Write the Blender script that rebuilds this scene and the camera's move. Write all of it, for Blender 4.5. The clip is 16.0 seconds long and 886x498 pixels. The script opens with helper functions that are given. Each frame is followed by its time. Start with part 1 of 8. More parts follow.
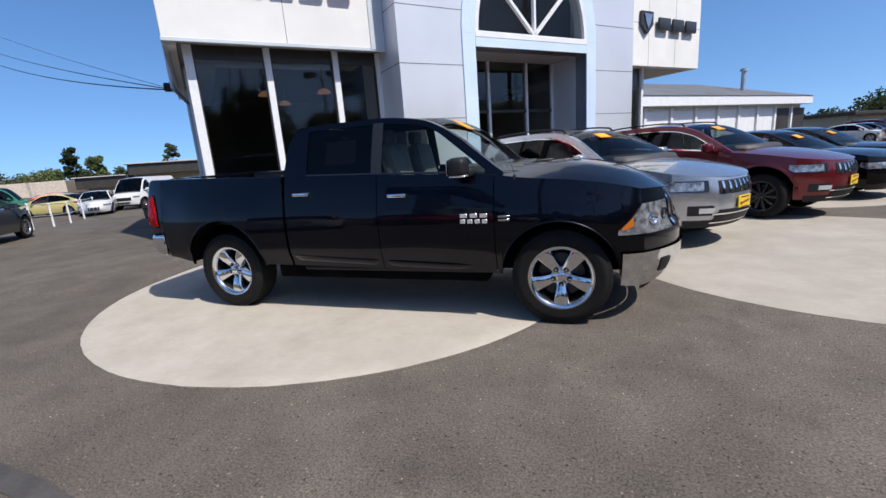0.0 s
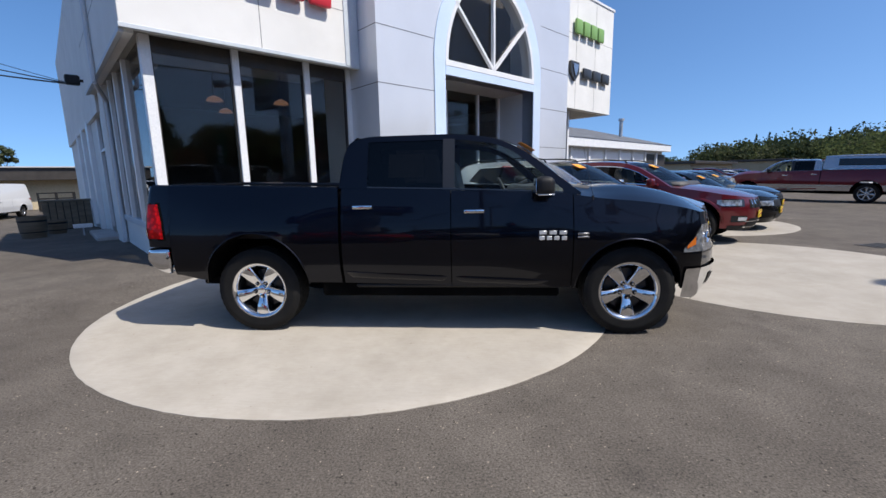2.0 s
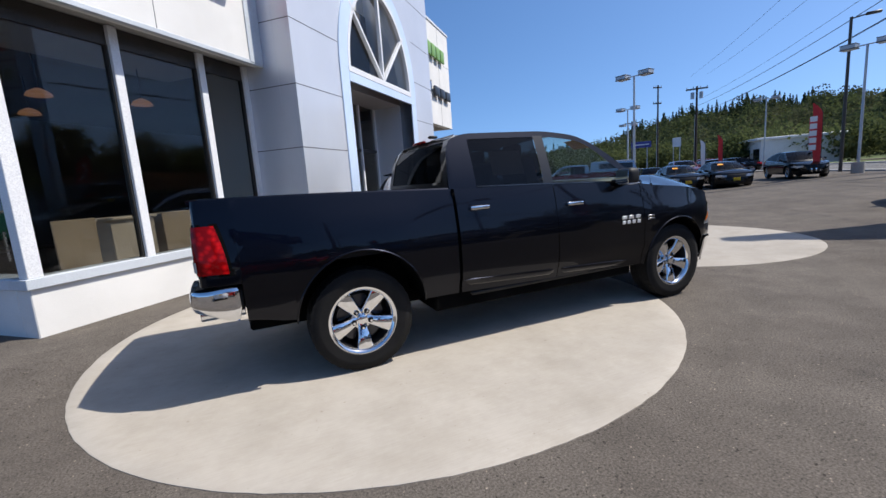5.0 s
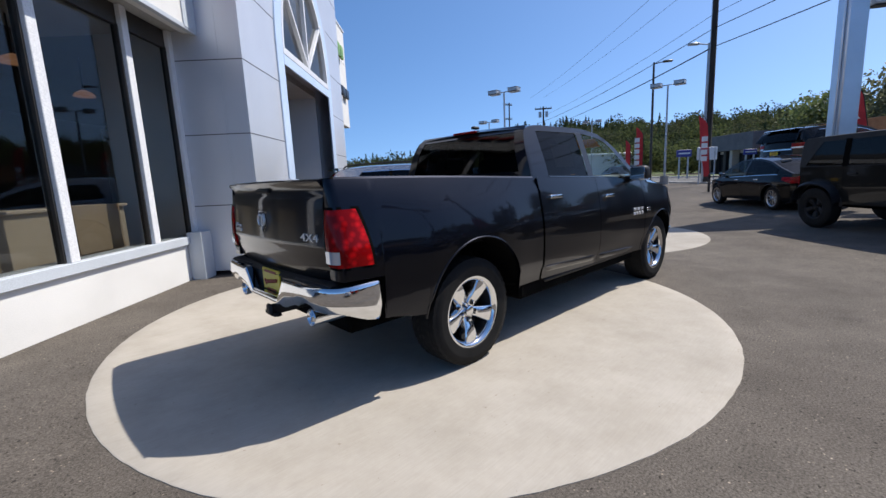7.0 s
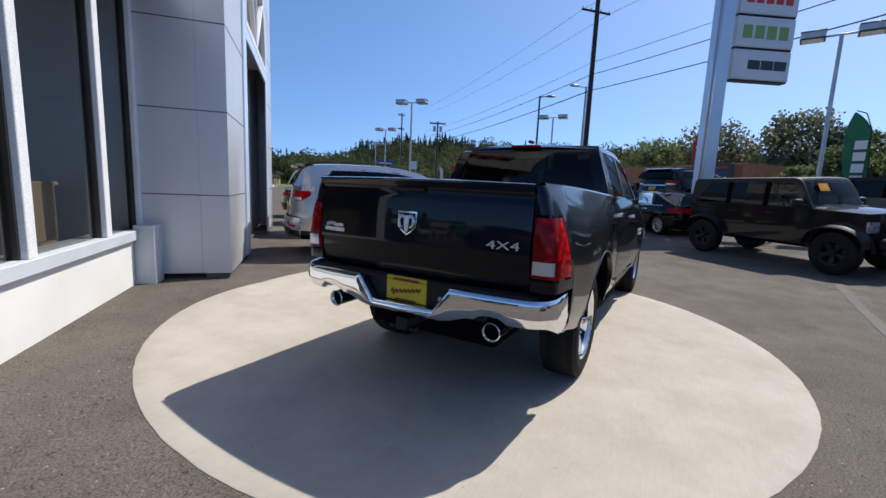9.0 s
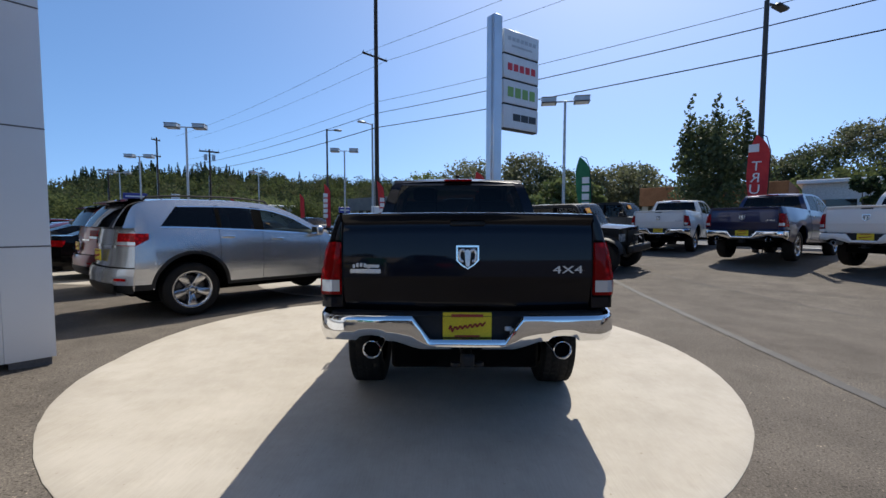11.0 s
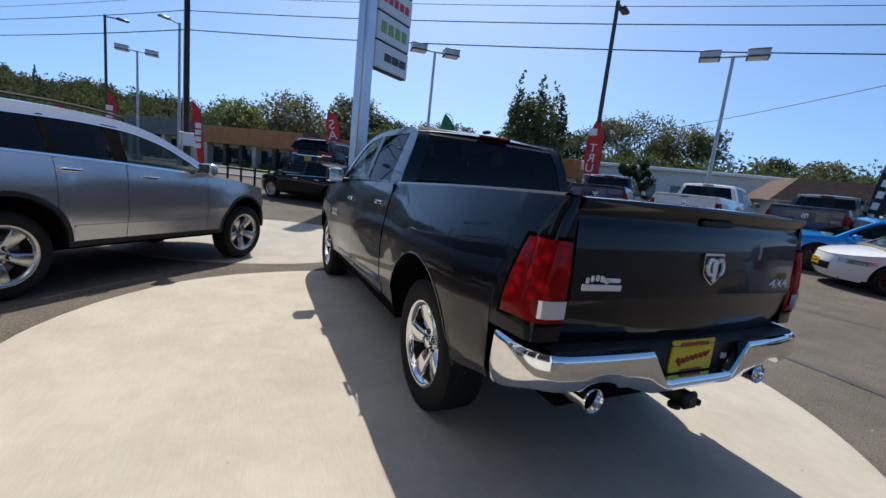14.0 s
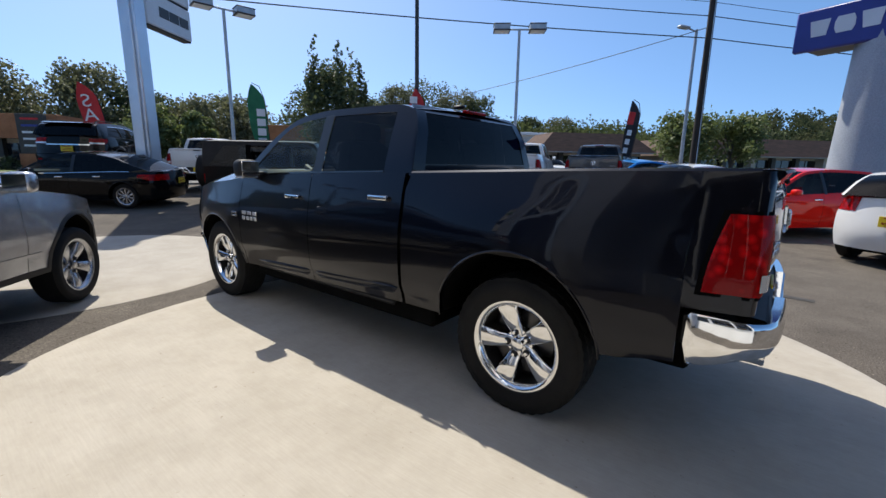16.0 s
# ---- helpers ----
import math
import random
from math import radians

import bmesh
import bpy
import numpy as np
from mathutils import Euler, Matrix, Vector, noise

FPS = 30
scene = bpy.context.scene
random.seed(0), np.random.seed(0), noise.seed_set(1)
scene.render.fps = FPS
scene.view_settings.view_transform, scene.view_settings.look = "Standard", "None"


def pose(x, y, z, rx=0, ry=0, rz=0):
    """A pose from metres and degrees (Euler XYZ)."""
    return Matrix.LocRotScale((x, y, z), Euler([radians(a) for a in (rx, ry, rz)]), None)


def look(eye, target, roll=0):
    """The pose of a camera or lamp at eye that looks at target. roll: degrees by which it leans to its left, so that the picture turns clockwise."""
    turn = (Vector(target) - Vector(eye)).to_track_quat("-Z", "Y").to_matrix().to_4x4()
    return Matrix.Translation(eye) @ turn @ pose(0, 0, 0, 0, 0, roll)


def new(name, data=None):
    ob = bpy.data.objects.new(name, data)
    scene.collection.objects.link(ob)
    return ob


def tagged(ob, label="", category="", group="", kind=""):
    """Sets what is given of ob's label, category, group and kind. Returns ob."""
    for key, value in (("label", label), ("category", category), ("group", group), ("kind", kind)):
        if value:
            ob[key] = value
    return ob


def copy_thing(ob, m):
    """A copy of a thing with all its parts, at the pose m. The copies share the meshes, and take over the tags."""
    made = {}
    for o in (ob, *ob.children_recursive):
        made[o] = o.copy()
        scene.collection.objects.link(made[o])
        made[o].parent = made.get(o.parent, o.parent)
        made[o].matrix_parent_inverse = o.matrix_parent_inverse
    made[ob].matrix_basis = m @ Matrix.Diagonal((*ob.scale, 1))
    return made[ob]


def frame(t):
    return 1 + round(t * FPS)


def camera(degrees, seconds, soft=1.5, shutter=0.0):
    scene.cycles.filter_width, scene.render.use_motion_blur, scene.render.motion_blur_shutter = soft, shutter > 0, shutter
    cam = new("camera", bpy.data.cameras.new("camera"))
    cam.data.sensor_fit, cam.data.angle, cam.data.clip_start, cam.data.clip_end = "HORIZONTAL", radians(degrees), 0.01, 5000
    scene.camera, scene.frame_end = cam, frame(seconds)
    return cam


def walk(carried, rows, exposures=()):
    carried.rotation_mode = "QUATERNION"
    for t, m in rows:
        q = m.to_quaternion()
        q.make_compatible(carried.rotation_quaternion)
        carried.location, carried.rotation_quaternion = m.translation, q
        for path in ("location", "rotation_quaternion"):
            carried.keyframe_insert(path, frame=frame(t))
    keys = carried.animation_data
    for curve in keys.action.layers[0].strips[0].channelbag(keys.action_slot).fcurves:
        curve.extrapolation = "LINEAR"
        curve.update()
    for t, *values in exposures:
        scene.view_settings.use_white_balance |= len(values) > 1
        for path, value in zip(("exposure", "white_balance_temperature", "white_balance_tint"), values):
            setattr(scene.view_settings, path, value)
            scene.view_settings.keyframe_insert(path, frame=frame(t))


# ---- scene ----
# the camera and its way
cam = camera(92.8, 16.0)
PATH = [
    (0, (1.98, -4.506, 1.526), (1.342, -2.661, 1.09), -4.3),
    (0.5, (1.609, -4.733, 1.535), (1.166, -2.813, 1.191), -5.0),
    (1, (1.226, -4.837, 1.52), (0.888, -2.886, 1.241), -4.7),
    (1.5, (0.784, -4.847, 1.528), (0.514, -2.879, 1.289), -2.7),
    (2, (0.36, -4.84, 1.518), (0.207, -2.876, 1.175), -1.1),
    (2.5, (-0.094, -4.72, 1.493), (-0.226, -2.752, 1.164), -0.3),
    (3, (-0.566, -4.655, 1.47), (-0.575, -2.682, 1.144), -0.2),
    (3.5, (-1.02, -4.552, 1.472), (-0.831, -2.59, 1.134), -0.9),
    (4, (-1.485, -4.415, 1.497), (-1.132, -2.471, 1.187), -0.8),
    (4.2, (-1.671, -4.392, 1.49), (-1.221, -2.464, 1.205), -1.5),
    (6.3, (-3.583, -3.512, 1.448), (-2.422, -1.915, 1.123), -2.3),
    (6.5, (-3.715, -3.374, 1.436), (-2.496, -1.815, 1.15), -1.6),
    (7, (-4.067, -3.064, 1.435), (-2.723, -1.619, 1.111), -2.6),
    (7.5, (-4.349, -2.648, 1.418), (-2.889, -1.322, 1.087), -1.1),
    (8, (-4.651, -2.277, 1.414), (-3.046, -1.119, 1.128), -0.5),
    (8.2, (-4.771, -2.131, 1.431), (-3.135, -1.02, 1.133), 0.1),
    (10.3, (-5.534, -0.429, 1.414), (-3.605, 0.071, 1.235), 0.4),
    (10.5, (-5.579, -0.261, 1.407), (-3.615, 0.07, 1.224), -1.1),
    (11, (-5.573, 0.138, 1.41), (-3.577, 0.15, 1.29), 0.1),
    (11.5, (-5.43, 0.528, 1.429), (-3.438, 0.406, 1.294), 0.4),
    (12, (-5.257, 0.898, 1.417), (-3.307, 0.509, 1.201), 2.3),
    (12.5, (-4.973, 1.178, 1.424), (-3.048, 0.696, 1.172), 3.2),
    (13, (-4.706, 1.42, 1.438), (-2.817, 0.818, 1.179), 3.9),
    (13.5, (-4.464, 1.683, 1.464), (-2.646, 0.896, 1.184), 4.0),
    (14, (-4.165, 1.98, 1.472), (-2.384, 1.128, 1.155), 6.2),
    (14.5, (-3.87, 2.27, 1.467), (-2.203, 1.214, 1.143), 4.6),
    (15, (-3.562, 2.539, 1.475), (-2.035, 1.298, 1.115), 1.5),
    (15.5, (-3.21, 2.759, 1.479), (-1.774, 1.407, 1.152), 1.7),
    (16, (-2.88, 3.027, 1.478), (-1.677, 1.479, 1.083), 0.8),
]
walk(cam, [(t, look(eye, target, roll)) for t, eye, target, roll in PATH], ((0, 0.24, 6500, 10), (7.5, 0.24, 6500, 10), (12, 0.24, 6750, 7), (14.5, 0.24, 6750, 7), (16, 0.32, 6750, 7)))

# ---- light ----
SUN = Vector((0.66, -0.28, 1.0)).normalized()
world = bpy.data.worlds.new("sky")
scene.world = world
world.use_nodes = True
sky = world.node_tree.nodes.new("ShaderNodeTexSky")
sky.sky_type = "NISHITA"
sky.sun_disc = False
sky.sun_elevation = math.asin(SUN.z)
sky.sun_rotation = math.atan2(SUN.x, SUN.y)
sky.altitude, sky.air_density, sky.dust_density, sky.ozone_density = 900.0, 0.8, 1.6, 3.0
background = world.node_tree.nodes["Background"]
background.inputs["Strength"].default_value = 0.15
# dry clear air: the pale band at the horizon is thin, so each bearing shows the sky from a little higher up
ways, lift, unit = (world.node_tree.nodes.new(k) for k in ("ShaderNodeTexCoord", "ShaderNodeVectorMath", "ShaderNodeVectorMath"))
lift.operation, unit.operation = "MULTIPLY_ADD", "NORMALIZE"
lift.inputs[1].default_value, lift.inputs[2].default_value = (1, 1, 0.86), (0, 0, 0.12)
deep = world.node_tree.nodes.new("ShaderNodeHueSaturation")
deep.inputs["Saturation"].default_value, deep.inputs["Value"].default_value = 1.17, 1.08
for a_, b_ in ((ways.outputs["Generated"], lift.inputs[0]), (lift.outputs[0], unit.inputs[0]), (unit.outputs[0], sky.inputs["Vector"]), (sky.outputs["Color"], deep.inputs["Color"]), (deep.outputs["Color"], background.inputs["Color"])):
    world.node_tree.links.new(a_, b_)
sun = new("sun", bpy.data.lights.new("sun", "SUN"))
sun.data.energy, sun.data.angle, sun.data.color = 4.6, radians(0.55), (1.0, 0.95, 0.88)
sun.matrix_world = look(SUN * 60, (0, 0, 0))


# ---- materials ----
def ramp(nt, fac, lo, hi, p0=0.3, p1=0.7):
    r = nt.nodes.new("ShaderNodeValToRGB")
    r.color_ramp.elements[0].position, r.color_ramp.elements[1].position = p0, p1
    r.color_ramp.elements[0].color, r.color_ramp.elements[1].color = (*lo, 1), (*hi, 1)
    nt.links.new(fac, r.inputs["Fac"])
    return r.outputs["Color"]


def tex(nt, scale, detail=4.0, kind="ShaderNodeTexNoise", stretch=None, rough=0.55):
    co = nt.nodes.new("ShaderNodeTexCoord")
    out = co.outputs["Object"]
    if stretch:
        mp = nt.nodes.new("ShaderNodeMapping")
        mp.inputs["Scale"].default_value = stretch
        nt.links.new(out, mp.inputs["Vector"])
        out = mp.outputs["Vector"]
    n = nt.nodes.new(kind)
    n.inputs["Scale"].default_value = scale
    if kind == "ShaderNodeTexNoise":
        n.inputs["Detail"].default_value, n.inputs["Roughness"].default_value = detail, rough
    nt.links.new(out, n.inputs["Vector"])
    return n.outputs["Fac"] if kind == "ShaderNodeTexNoise" else n.outputs["Distance"]


def mixc(nt, a, b, fac, mode="MIX"):
    m = nt.nodes.new("ShaderNodeMix")
    m.data_type, m.blend_type = "RGBA", mode
    for sock, v in ((m.inputs["Factor"], fac), (m.inputs["A"], a), (m.inputs["B"], b)):
        if isinstance(v, (int, float)):
            sock.default_value = v
        elif isinstance(v, tuple):
            sock.default_value = (*v, 1)
        else:
            nt.links.new(v, sock)
    return m.outputs["Result"]


def base(name, rgb=(0.5, 0.5, 0.5), rough=0.5, metal=0.0, coat=0.0, spec=0.5):
    m = bpy.data.materials.new(name)
    m.use_nodes = True
    b = m.node_tree.nodes["Principled BSDF"]
    b.inputs["Base Color"].default_value = (*rgb, 1)
    b.inputs["Roughness"].default_value, b.inputs["Metallic"].default_value = rough, metal
    b.inputs["Coat Weight"].default_value, b.inputs["Coat Roughness"].default_value = coat, 0.03
    b.inputs["Specular IOR Level"].default_value = spec
    return m, m.node_tree, b


def bump(nt, b, height, strength=0.3, distance=0.01):
    n = nt.nodes.new("ShaderNodeBump")
    n.inputs["Strength"].default_value, n.inputs["Distance"].default_value = strength, distance
    nt.links.new(height, n.inputs["Height"])
    nt.links.new(n.outputs["Normal"], b.inputs["Normal"])


def surface(name, lo, hi, scale=3.0, fine=60.0, rough=0.6, metal=0.0, relief=0.15, depth=0.004, coat=0.0, stretch=None, spec=0.5):
    """A surface with broad and fine variation between two colours, and fine relief."""
    m, nt, b = base(name, hi, rough, metal, coat, spec)
    broad = ramp(nt, tex(nt, scale, 5, stretch=stretch), lo, hi, 0.32, 0.68)
    grain = ramp(nt, tex(nt, fine, 3, stretch=stretch), (0.82,) * 3, (1.12,) * 3)
    nt.links.new(mixc(nt, broad, grain, 1.0, "MULTIPLY"), b.inputs["Base Color"])
    if relief:
        bump(nt, b, tex(nt, fine, 4, stretch=stretch), relief, depth)
    return m


def paint(name, rgb, metal=0.0, rough=0.32, dust=0.35):
    """Clear-coated car paint with fine flakes and a thin uneven film of dust."""
    m, nt, b = base(name, rgb, rough, metal, 1.0, 0.5 if metal > 0.3 else 0.02)
    b.inputs["Coat IOR"].default_value = 1.42 if max(rgb) > 0.03 else 1.32
    flake = ramp(nt, tex(nt, 900, 1), tuple(c * 0.92 for c in rgb), tuple(min(1, c * 1.08 + 0.0006) for c in rgb))
    film = ramp(nt, tex(nt, 2.2, 6), (0, 0, 0), (dust * 0.008,) * 3, 0.45, 0.8)
    nt.links.new(mixc(nt, flake, film, 1.0, "ADD"), b.inputs["Base Color"])
    cr = ramp(nt, tex(nt, 5.0, 6), (0.02,) * 3, (0.055,) * 3)
    nt.links.new(cr, b.inputs["Coat Roughness"])
    return m


def pane(name, tint, gloss=1.0):
    """A sheet of glass: light passes straight through with a tint, and the surface mirrors by its angle."""
    m = bpy.data.materials.new(name)
    m.use_nodes = True
    nt = m.node_tree
    nt.nodes.clear()
    out, mix = nt.nodes.new("ShaderNodeOutputMaterial"), nt.nodes.new("ShaderNodeMixShader")
    clear, mirror, lw = nt.nodes.new("ShaderNodeBsdfTransparent"), nt.nodes.new("ShaderNodeBsdfGlossy"), nt.nodes.new("ShaderNodeLayerWeight")
    power, scale = nt.nodes.new("ShaderNodeMath"), nt.nodes.new("ShaderNodeMath")
    power.operation, scale.operation = "POWER", "MULTIPLY_ADD"
    lw.inputs["Blend"].default_value, power.inputs[1].default_value = 0.5, 5.0
    scale.inputs[1].default_value, scale.inputs[2].default_value = 0.9 * gloss, 0.045 * gloss
    nt.links.new(lw.outputs["Facing"], power.inputs[0])
    nt.links.new(power.outputs["Value"], scale.inputs[0])
    clear.inputs["Color"].default_value = (*tint, 1)
    mirror.inputs["Roughness"].default_value = 0.0
    nt.links.new(scale.outputs["Value"], mix.inputs["Fac"])
    nt.links.new(clear.outputs["BSDF"], mix.inputs[1])
    nt.links.new(mirror.outputs["BSDF"], mix.inputs[2])
    nt.links.new(mix.outputs["Shader"], out.inputs["Surface"])
    return m


def lampglow(name, rgb, strength):
    m, nt, b = base(name, rgb, 0.4)
    b.inputs["Emission Color"].default_value, b.inputs["Emission Strength"].default_value = (*rgb, 1), strength
    return m


def make_asphalt(name, lo, hi, seams=True):
    m, nt, b = base(name, hi, 0.9, spec=0.2)
    broad = ramp(nt, tex(nt, 0.35, 6), lo, hi, 0.3, 0.7)
    patch = ramp(nt, tex(nt, 1.7, 6, rough=0.7), (0.8,) * 3, (1.14,) * 3, 0.35, 0.65)
    grain = ramp(nt, tex(nt, 75, 4, rough=0.75), (0.32,) * 3, (1.68,) * 3, 0.3, 0.7)
    stone = ramp(nt, tex(nt, 29, kind="ShaderNodeTexVoronoi"), (3.2, 3.0, 2.8), (1, 1, 1), 0.1, 0.2)
    few = ramp(nt, tex(nt, 7, 6, rough=0.8), (0, 0, 0), (1, 1, 1), 0.5, 0.6)
    c = mixc(nt, mixc(nt, broad, patch, 1.0, "MULTIPLY"), grain, 1.0, "MULTIPLY")
    c2 = mixc(nt, c, stone, 1.0, "MULTIPLY")
    c = mixc(nt, c, c2, few)
    pits = ramp(nt, tex(nt, 34, 2), (0.35, 0.34, 0.33), (1, 1, 1), 0.3, 0.36)
    c = mixc(nt, c, pits, 1.0, "MULTIPLY")
    dark = ramp(nt, tex(nt, 0.9, 5, rough=0.7), (1, 1, 1), (0.72, 0.72, 0.74), 0.6, 0.72)
    nt.links.new(mixc(nt, c, dark, 1.0, "MULTIPLY"), b.inputs["Base Color"])
    bump(nt, b, tex(nt, 120, 3), 0.6, 0.006)
    return m


def make_concrete(name, lo, hi):
    m, nt, b = base(name, hi, 0.8, spec=0.25)
    broad = ramp(nt, tex(nt, 0.9, 6, rough=0.65), lo, hi, 0.35, 0.65)
    stain = ramp(nt, tex(nt, 2.6, 7, rough=0.7), (0.92, 0.91, 0.89), (1.03,) * 3, 0.36, 0.6)
    brush = ramp(nt, tex(nt, 7, 4, stretch=(1, 14, 1)), (0.95,) * 3, (1.04,) * 3)
    spot = ramp(nt, tex(nt, 23, 3), (0.72, 0.7, 0.66), (1, 1, 1), 0.24, 0.3)
    c = mixc(nt, mixc(nt, broad, stain, 1.0, "MULTIPLY"), mixc(nt, brush, spot, 1.0, "MULTIPLY"), 1.0, "MULTIPLY")
    nt.links.new(c, b.inputs["Base Color"])
    bump(nt, b, tex(nt, 160, 3, stretch=(1, 8, 1)), 0.25, 0.003)
    return m


def make_leaf(name, lo, hi, rough=0.55):
    m, nt, b = base(name, hi, rough, spec=0.5 if rough < 0.8 else 0.1)
    g = nt.nodes.new("ShaderNodeNewGeometry")
    nt.links.new(ramp(nt, g.outputs["Random Per Island"], lo, hi, 0.0, 1.0), b.inputs["Base Color"])
    out, mix, thin = nt.nodes["Material Output"], nt.nodes.new("ShaderNodeMixShader"), nt.nodes.new("ShaderNodeBsdfTranslucent")
    nt.links.new(b.inputs["Base Color"].links[0].from_socket, thin.inputs["Color"])
    mix.inputs["Fac"].default_value = 0.4
    nt.links.new(b.outputs["BSDF"], mix.inputs[1])
    nt.links.new(thin.outputs["BSDF"], mix.inputs[2])
    nt.links.new(mix.outputs["Shader"], out.inputs["Surface"])
    return m


ASPHALT = make_asphalt("asphalt", (0.095, 0.081, 0.068), (0.13, 0.113, 0.095))
STREET = make_asphalt("street_asphalt", (0.12, 0.118, 0.115), (0.16, 0.157, 0.152))
CONCRETE = make_concrete("pad_concrete", (0.378, 0.342, 0.29), (0.44, 0.4, 0.342))
# same concrete, darker: the outer pads' dimmer light is put into the colour
CONCRETEDIM = make_concrete("dim_pad_concrete", (0.325, 0.296, 0.252), (0.385, 0.35, 0.302))
KERB = make_concrete("kerb_concrete", (0.34, 0.33, 0.31), (0.42, 0.41, 0.39))
GRASS = surface("grass", (0.085, 0.125, 0.028), (0.13, 0.175, 0.042), 1.5, 90, 0.9, relief=0.5, depth=0.03)
LINE = surface("road_paint", (0.19, 0.185, 0.175), (0.3, 0.295, 0.28), 4, 60, 0.7)
TAR = surface("crack_tar", (0.02, 0.02, 0.02), (0.035, 0.035, 0.035), 4, 60, 0.7)
STUCCO = surface("white_stucco", (0.70, 0.69, 0.66), (0.78, 0.77, 0.74), 1.2, 140, 0.8, relief=0.15, depth=0.002)
TRIM = surface("white_trim", (0.72, 0.73, 0.74), (0.8, 0.8, 0.8), 3, 80, 0.4, relief=0.05)
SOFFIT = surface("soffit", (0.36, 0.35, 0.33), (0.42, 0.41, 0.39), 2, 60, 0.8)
CLAD = surface("silver_panel", (0.60, 0.62, 0.66), (0.66, 0.68, 0.72), 0.8, 200, 0.34, metal=0.25, relief=0.02)
BAND = surface("pale_blue_panel", (0.58, 0.70, 0.86), (0.66, 0.77, 0.91), 1.0, 120, 0.35, metal=0.1, relief=0.02)
JOINT = surface("joint_shadow", (0.08, 0.08, 0.09), (0.12, 0.12, 0.13), 3, 60, 0.8)
BRONZE = surface("dark_bronze", (0.03, 0.026, 0.022), (0.05, 0.042, 0.036), 3, 60, 0.45)
BLACK = surface("black_plastic", (0.008, 0.008, 0.009), (0.016, 0.016, 0.017), 6, 150, 0.55, relief=0.1, depth=0.001, spec=0.3)
SEALED = surface("sealed_joint", (0.05, 0.046, 0.042), (0.085, 0.078, 0.07), 3, 60, 0.62, relief=0.3, spec=0.25)
DESK = surface("desk_laminate", (0.55, 0.45, 0.34), (0.62, 0.52, 0.40), 2, 60, 0.5)
PILLAR, _, _ = base("pillar_black", (0.016, 0.016, 0.017), 0.28, 0, 0.0, 0.5)
GLOSSBLACK, _, _ = base("gloss_black", (0.01, 0.01, 0.011), 0.15, 0, 0.6)
RUBBER = surface("tyre_rubber", (0.007, 0.007, 0.007), (0.013, 0.0125, 0.012), 7, 120, 0.75, relief=0.2, depth=0.002, spec=0.22)
# near-black: deep shade of arches, underbody and bores put into the colour
LINER = surface("liner_black", (0.002, 0.002, 0.002), (0.005, 0.005, 0.005), 6, 90, 0.95, relief=0.2, depth=0.002, spec=0.05)
CHROME, _nt, _b = base("chrome", (0.78, 0.79, 0.8), 0.05, 1.0)
_nt.links.new(ramp(_nt, tex(_nt, 6, 4), (0.03,) * 3, (0.09,) * 3), _b.inputs["Roughness"])
ALLOY = surface("alloy", (0.42, 0.42, 0.43), (0.5, 0.5, 0.51), 5, 200, 0.25, metal=0.9, relief=0)
DARKALLOY = surface("dark_alloy", (0.05, 0.05, 0.055), (0.08, 0.08, 0.085), 5, 200, 0.3, metal=0.8, relief=0)
STEEL = surface("galvanised_steel", (0.38, 0.41, 0.44), (0.5, 0.53, 0.56), 2, 60, 0.45, metal=0.5)
POLEMETAL = surface("sign_aluminium", (0.55, 0.60, 0.66), (0.68, 0.73, 0.8), 0.7, 100, 0.3, metal=0.6, relief=0.02)
WOODPOLE = surface("creosote_wood", (0.018, 0.014, 0.012), (0.05, 0.038, 0.03), 2, 40, 0.85, stretch=(6, 6, 0.4), relief=0.5)
REDLENS, _nt, _b = base("red_lens", (0.34, 0.006, 0.009), 0.25, 0, 0.28, 0.02)
_nt.links.new(ramp(_nt, tex(_nt, 22, kind="ShaderNodeTexVoronoi"), (0.6, 0.006, 0.008), (0.2, 0.002, 0.003), 0.05, 0.55), _b.inputs["Base Color"])
CLEARLENS, _, _ = base("clear_lens", (0.56, 0.58, 0.62), 0.12, 0.5, 1.0)
# dark-to-bright mottle in the colour stands in for reflections inside the headlamp
LAMPGLASS = surface("lamp_glass", (0.06, 0.063, 0.07), (0.5, 0.52, 0.55), 16, 45, 0.1, metal=0.5, coat=1.0, relief=0.5)
BRIGHT = surface("bright_badge", (0.72, 0.73, 0.74), (0.82, 0.83, 0.84), 9, 90, 0.22, metal=0.55)
AMBER, _, _ = base("amber_lens", (0.55, 0.14, 0.015), 0.15, 0, 1.0)
PLATE = surface("yellow_plate", (0.6, 0.44, 0.012), (0.68, 0.51, 0.02), 6, 120, 0.4, relief=0)
PLATEINK, _, _ = base("plate_red", (0.28, 0.02, 0.015), 0.5)
STICKER, _, _ = base("orange_sticker", (0.85, 0.3, 0.02), 0.5)
STICKERTEXT, _, _ = base("yellow_sticker", (0.85, 0.68, 0.05), 0.5)
SEAT = surface("grey_seat", (0.10, 0.10, 0.10), (0.16, 0.155, 0.15), 6, 120, 0.85)
DASH = surface("dash_plastic", (0.03, 0.03, 0.032), (0.05, 0.05, 0.052), 6, 120, 0.6)
PAPER = surface("white_card", (0.6, 0.6, 0.58), (0.72, 0.72, 0.7), 4, 60, 0.8)
TINTED = pane("tinted_glass", (0.06, 0.062, 0.065), 0.6)
CLEAR = pane("clear_glass", (0.74, 0.81, 0.78), 0.5)
CABGLASS = pane("car_glass", (0.42, 0.47, 0.455), 0.7)
SHOP = pane("shop_glass", (0.72, 0.73, 0.72), 0.75)
FARGLASS, _, _ = base("far_glass", (0.012, 0.015, 0.018), 0.04, 0, 0, 0.7)
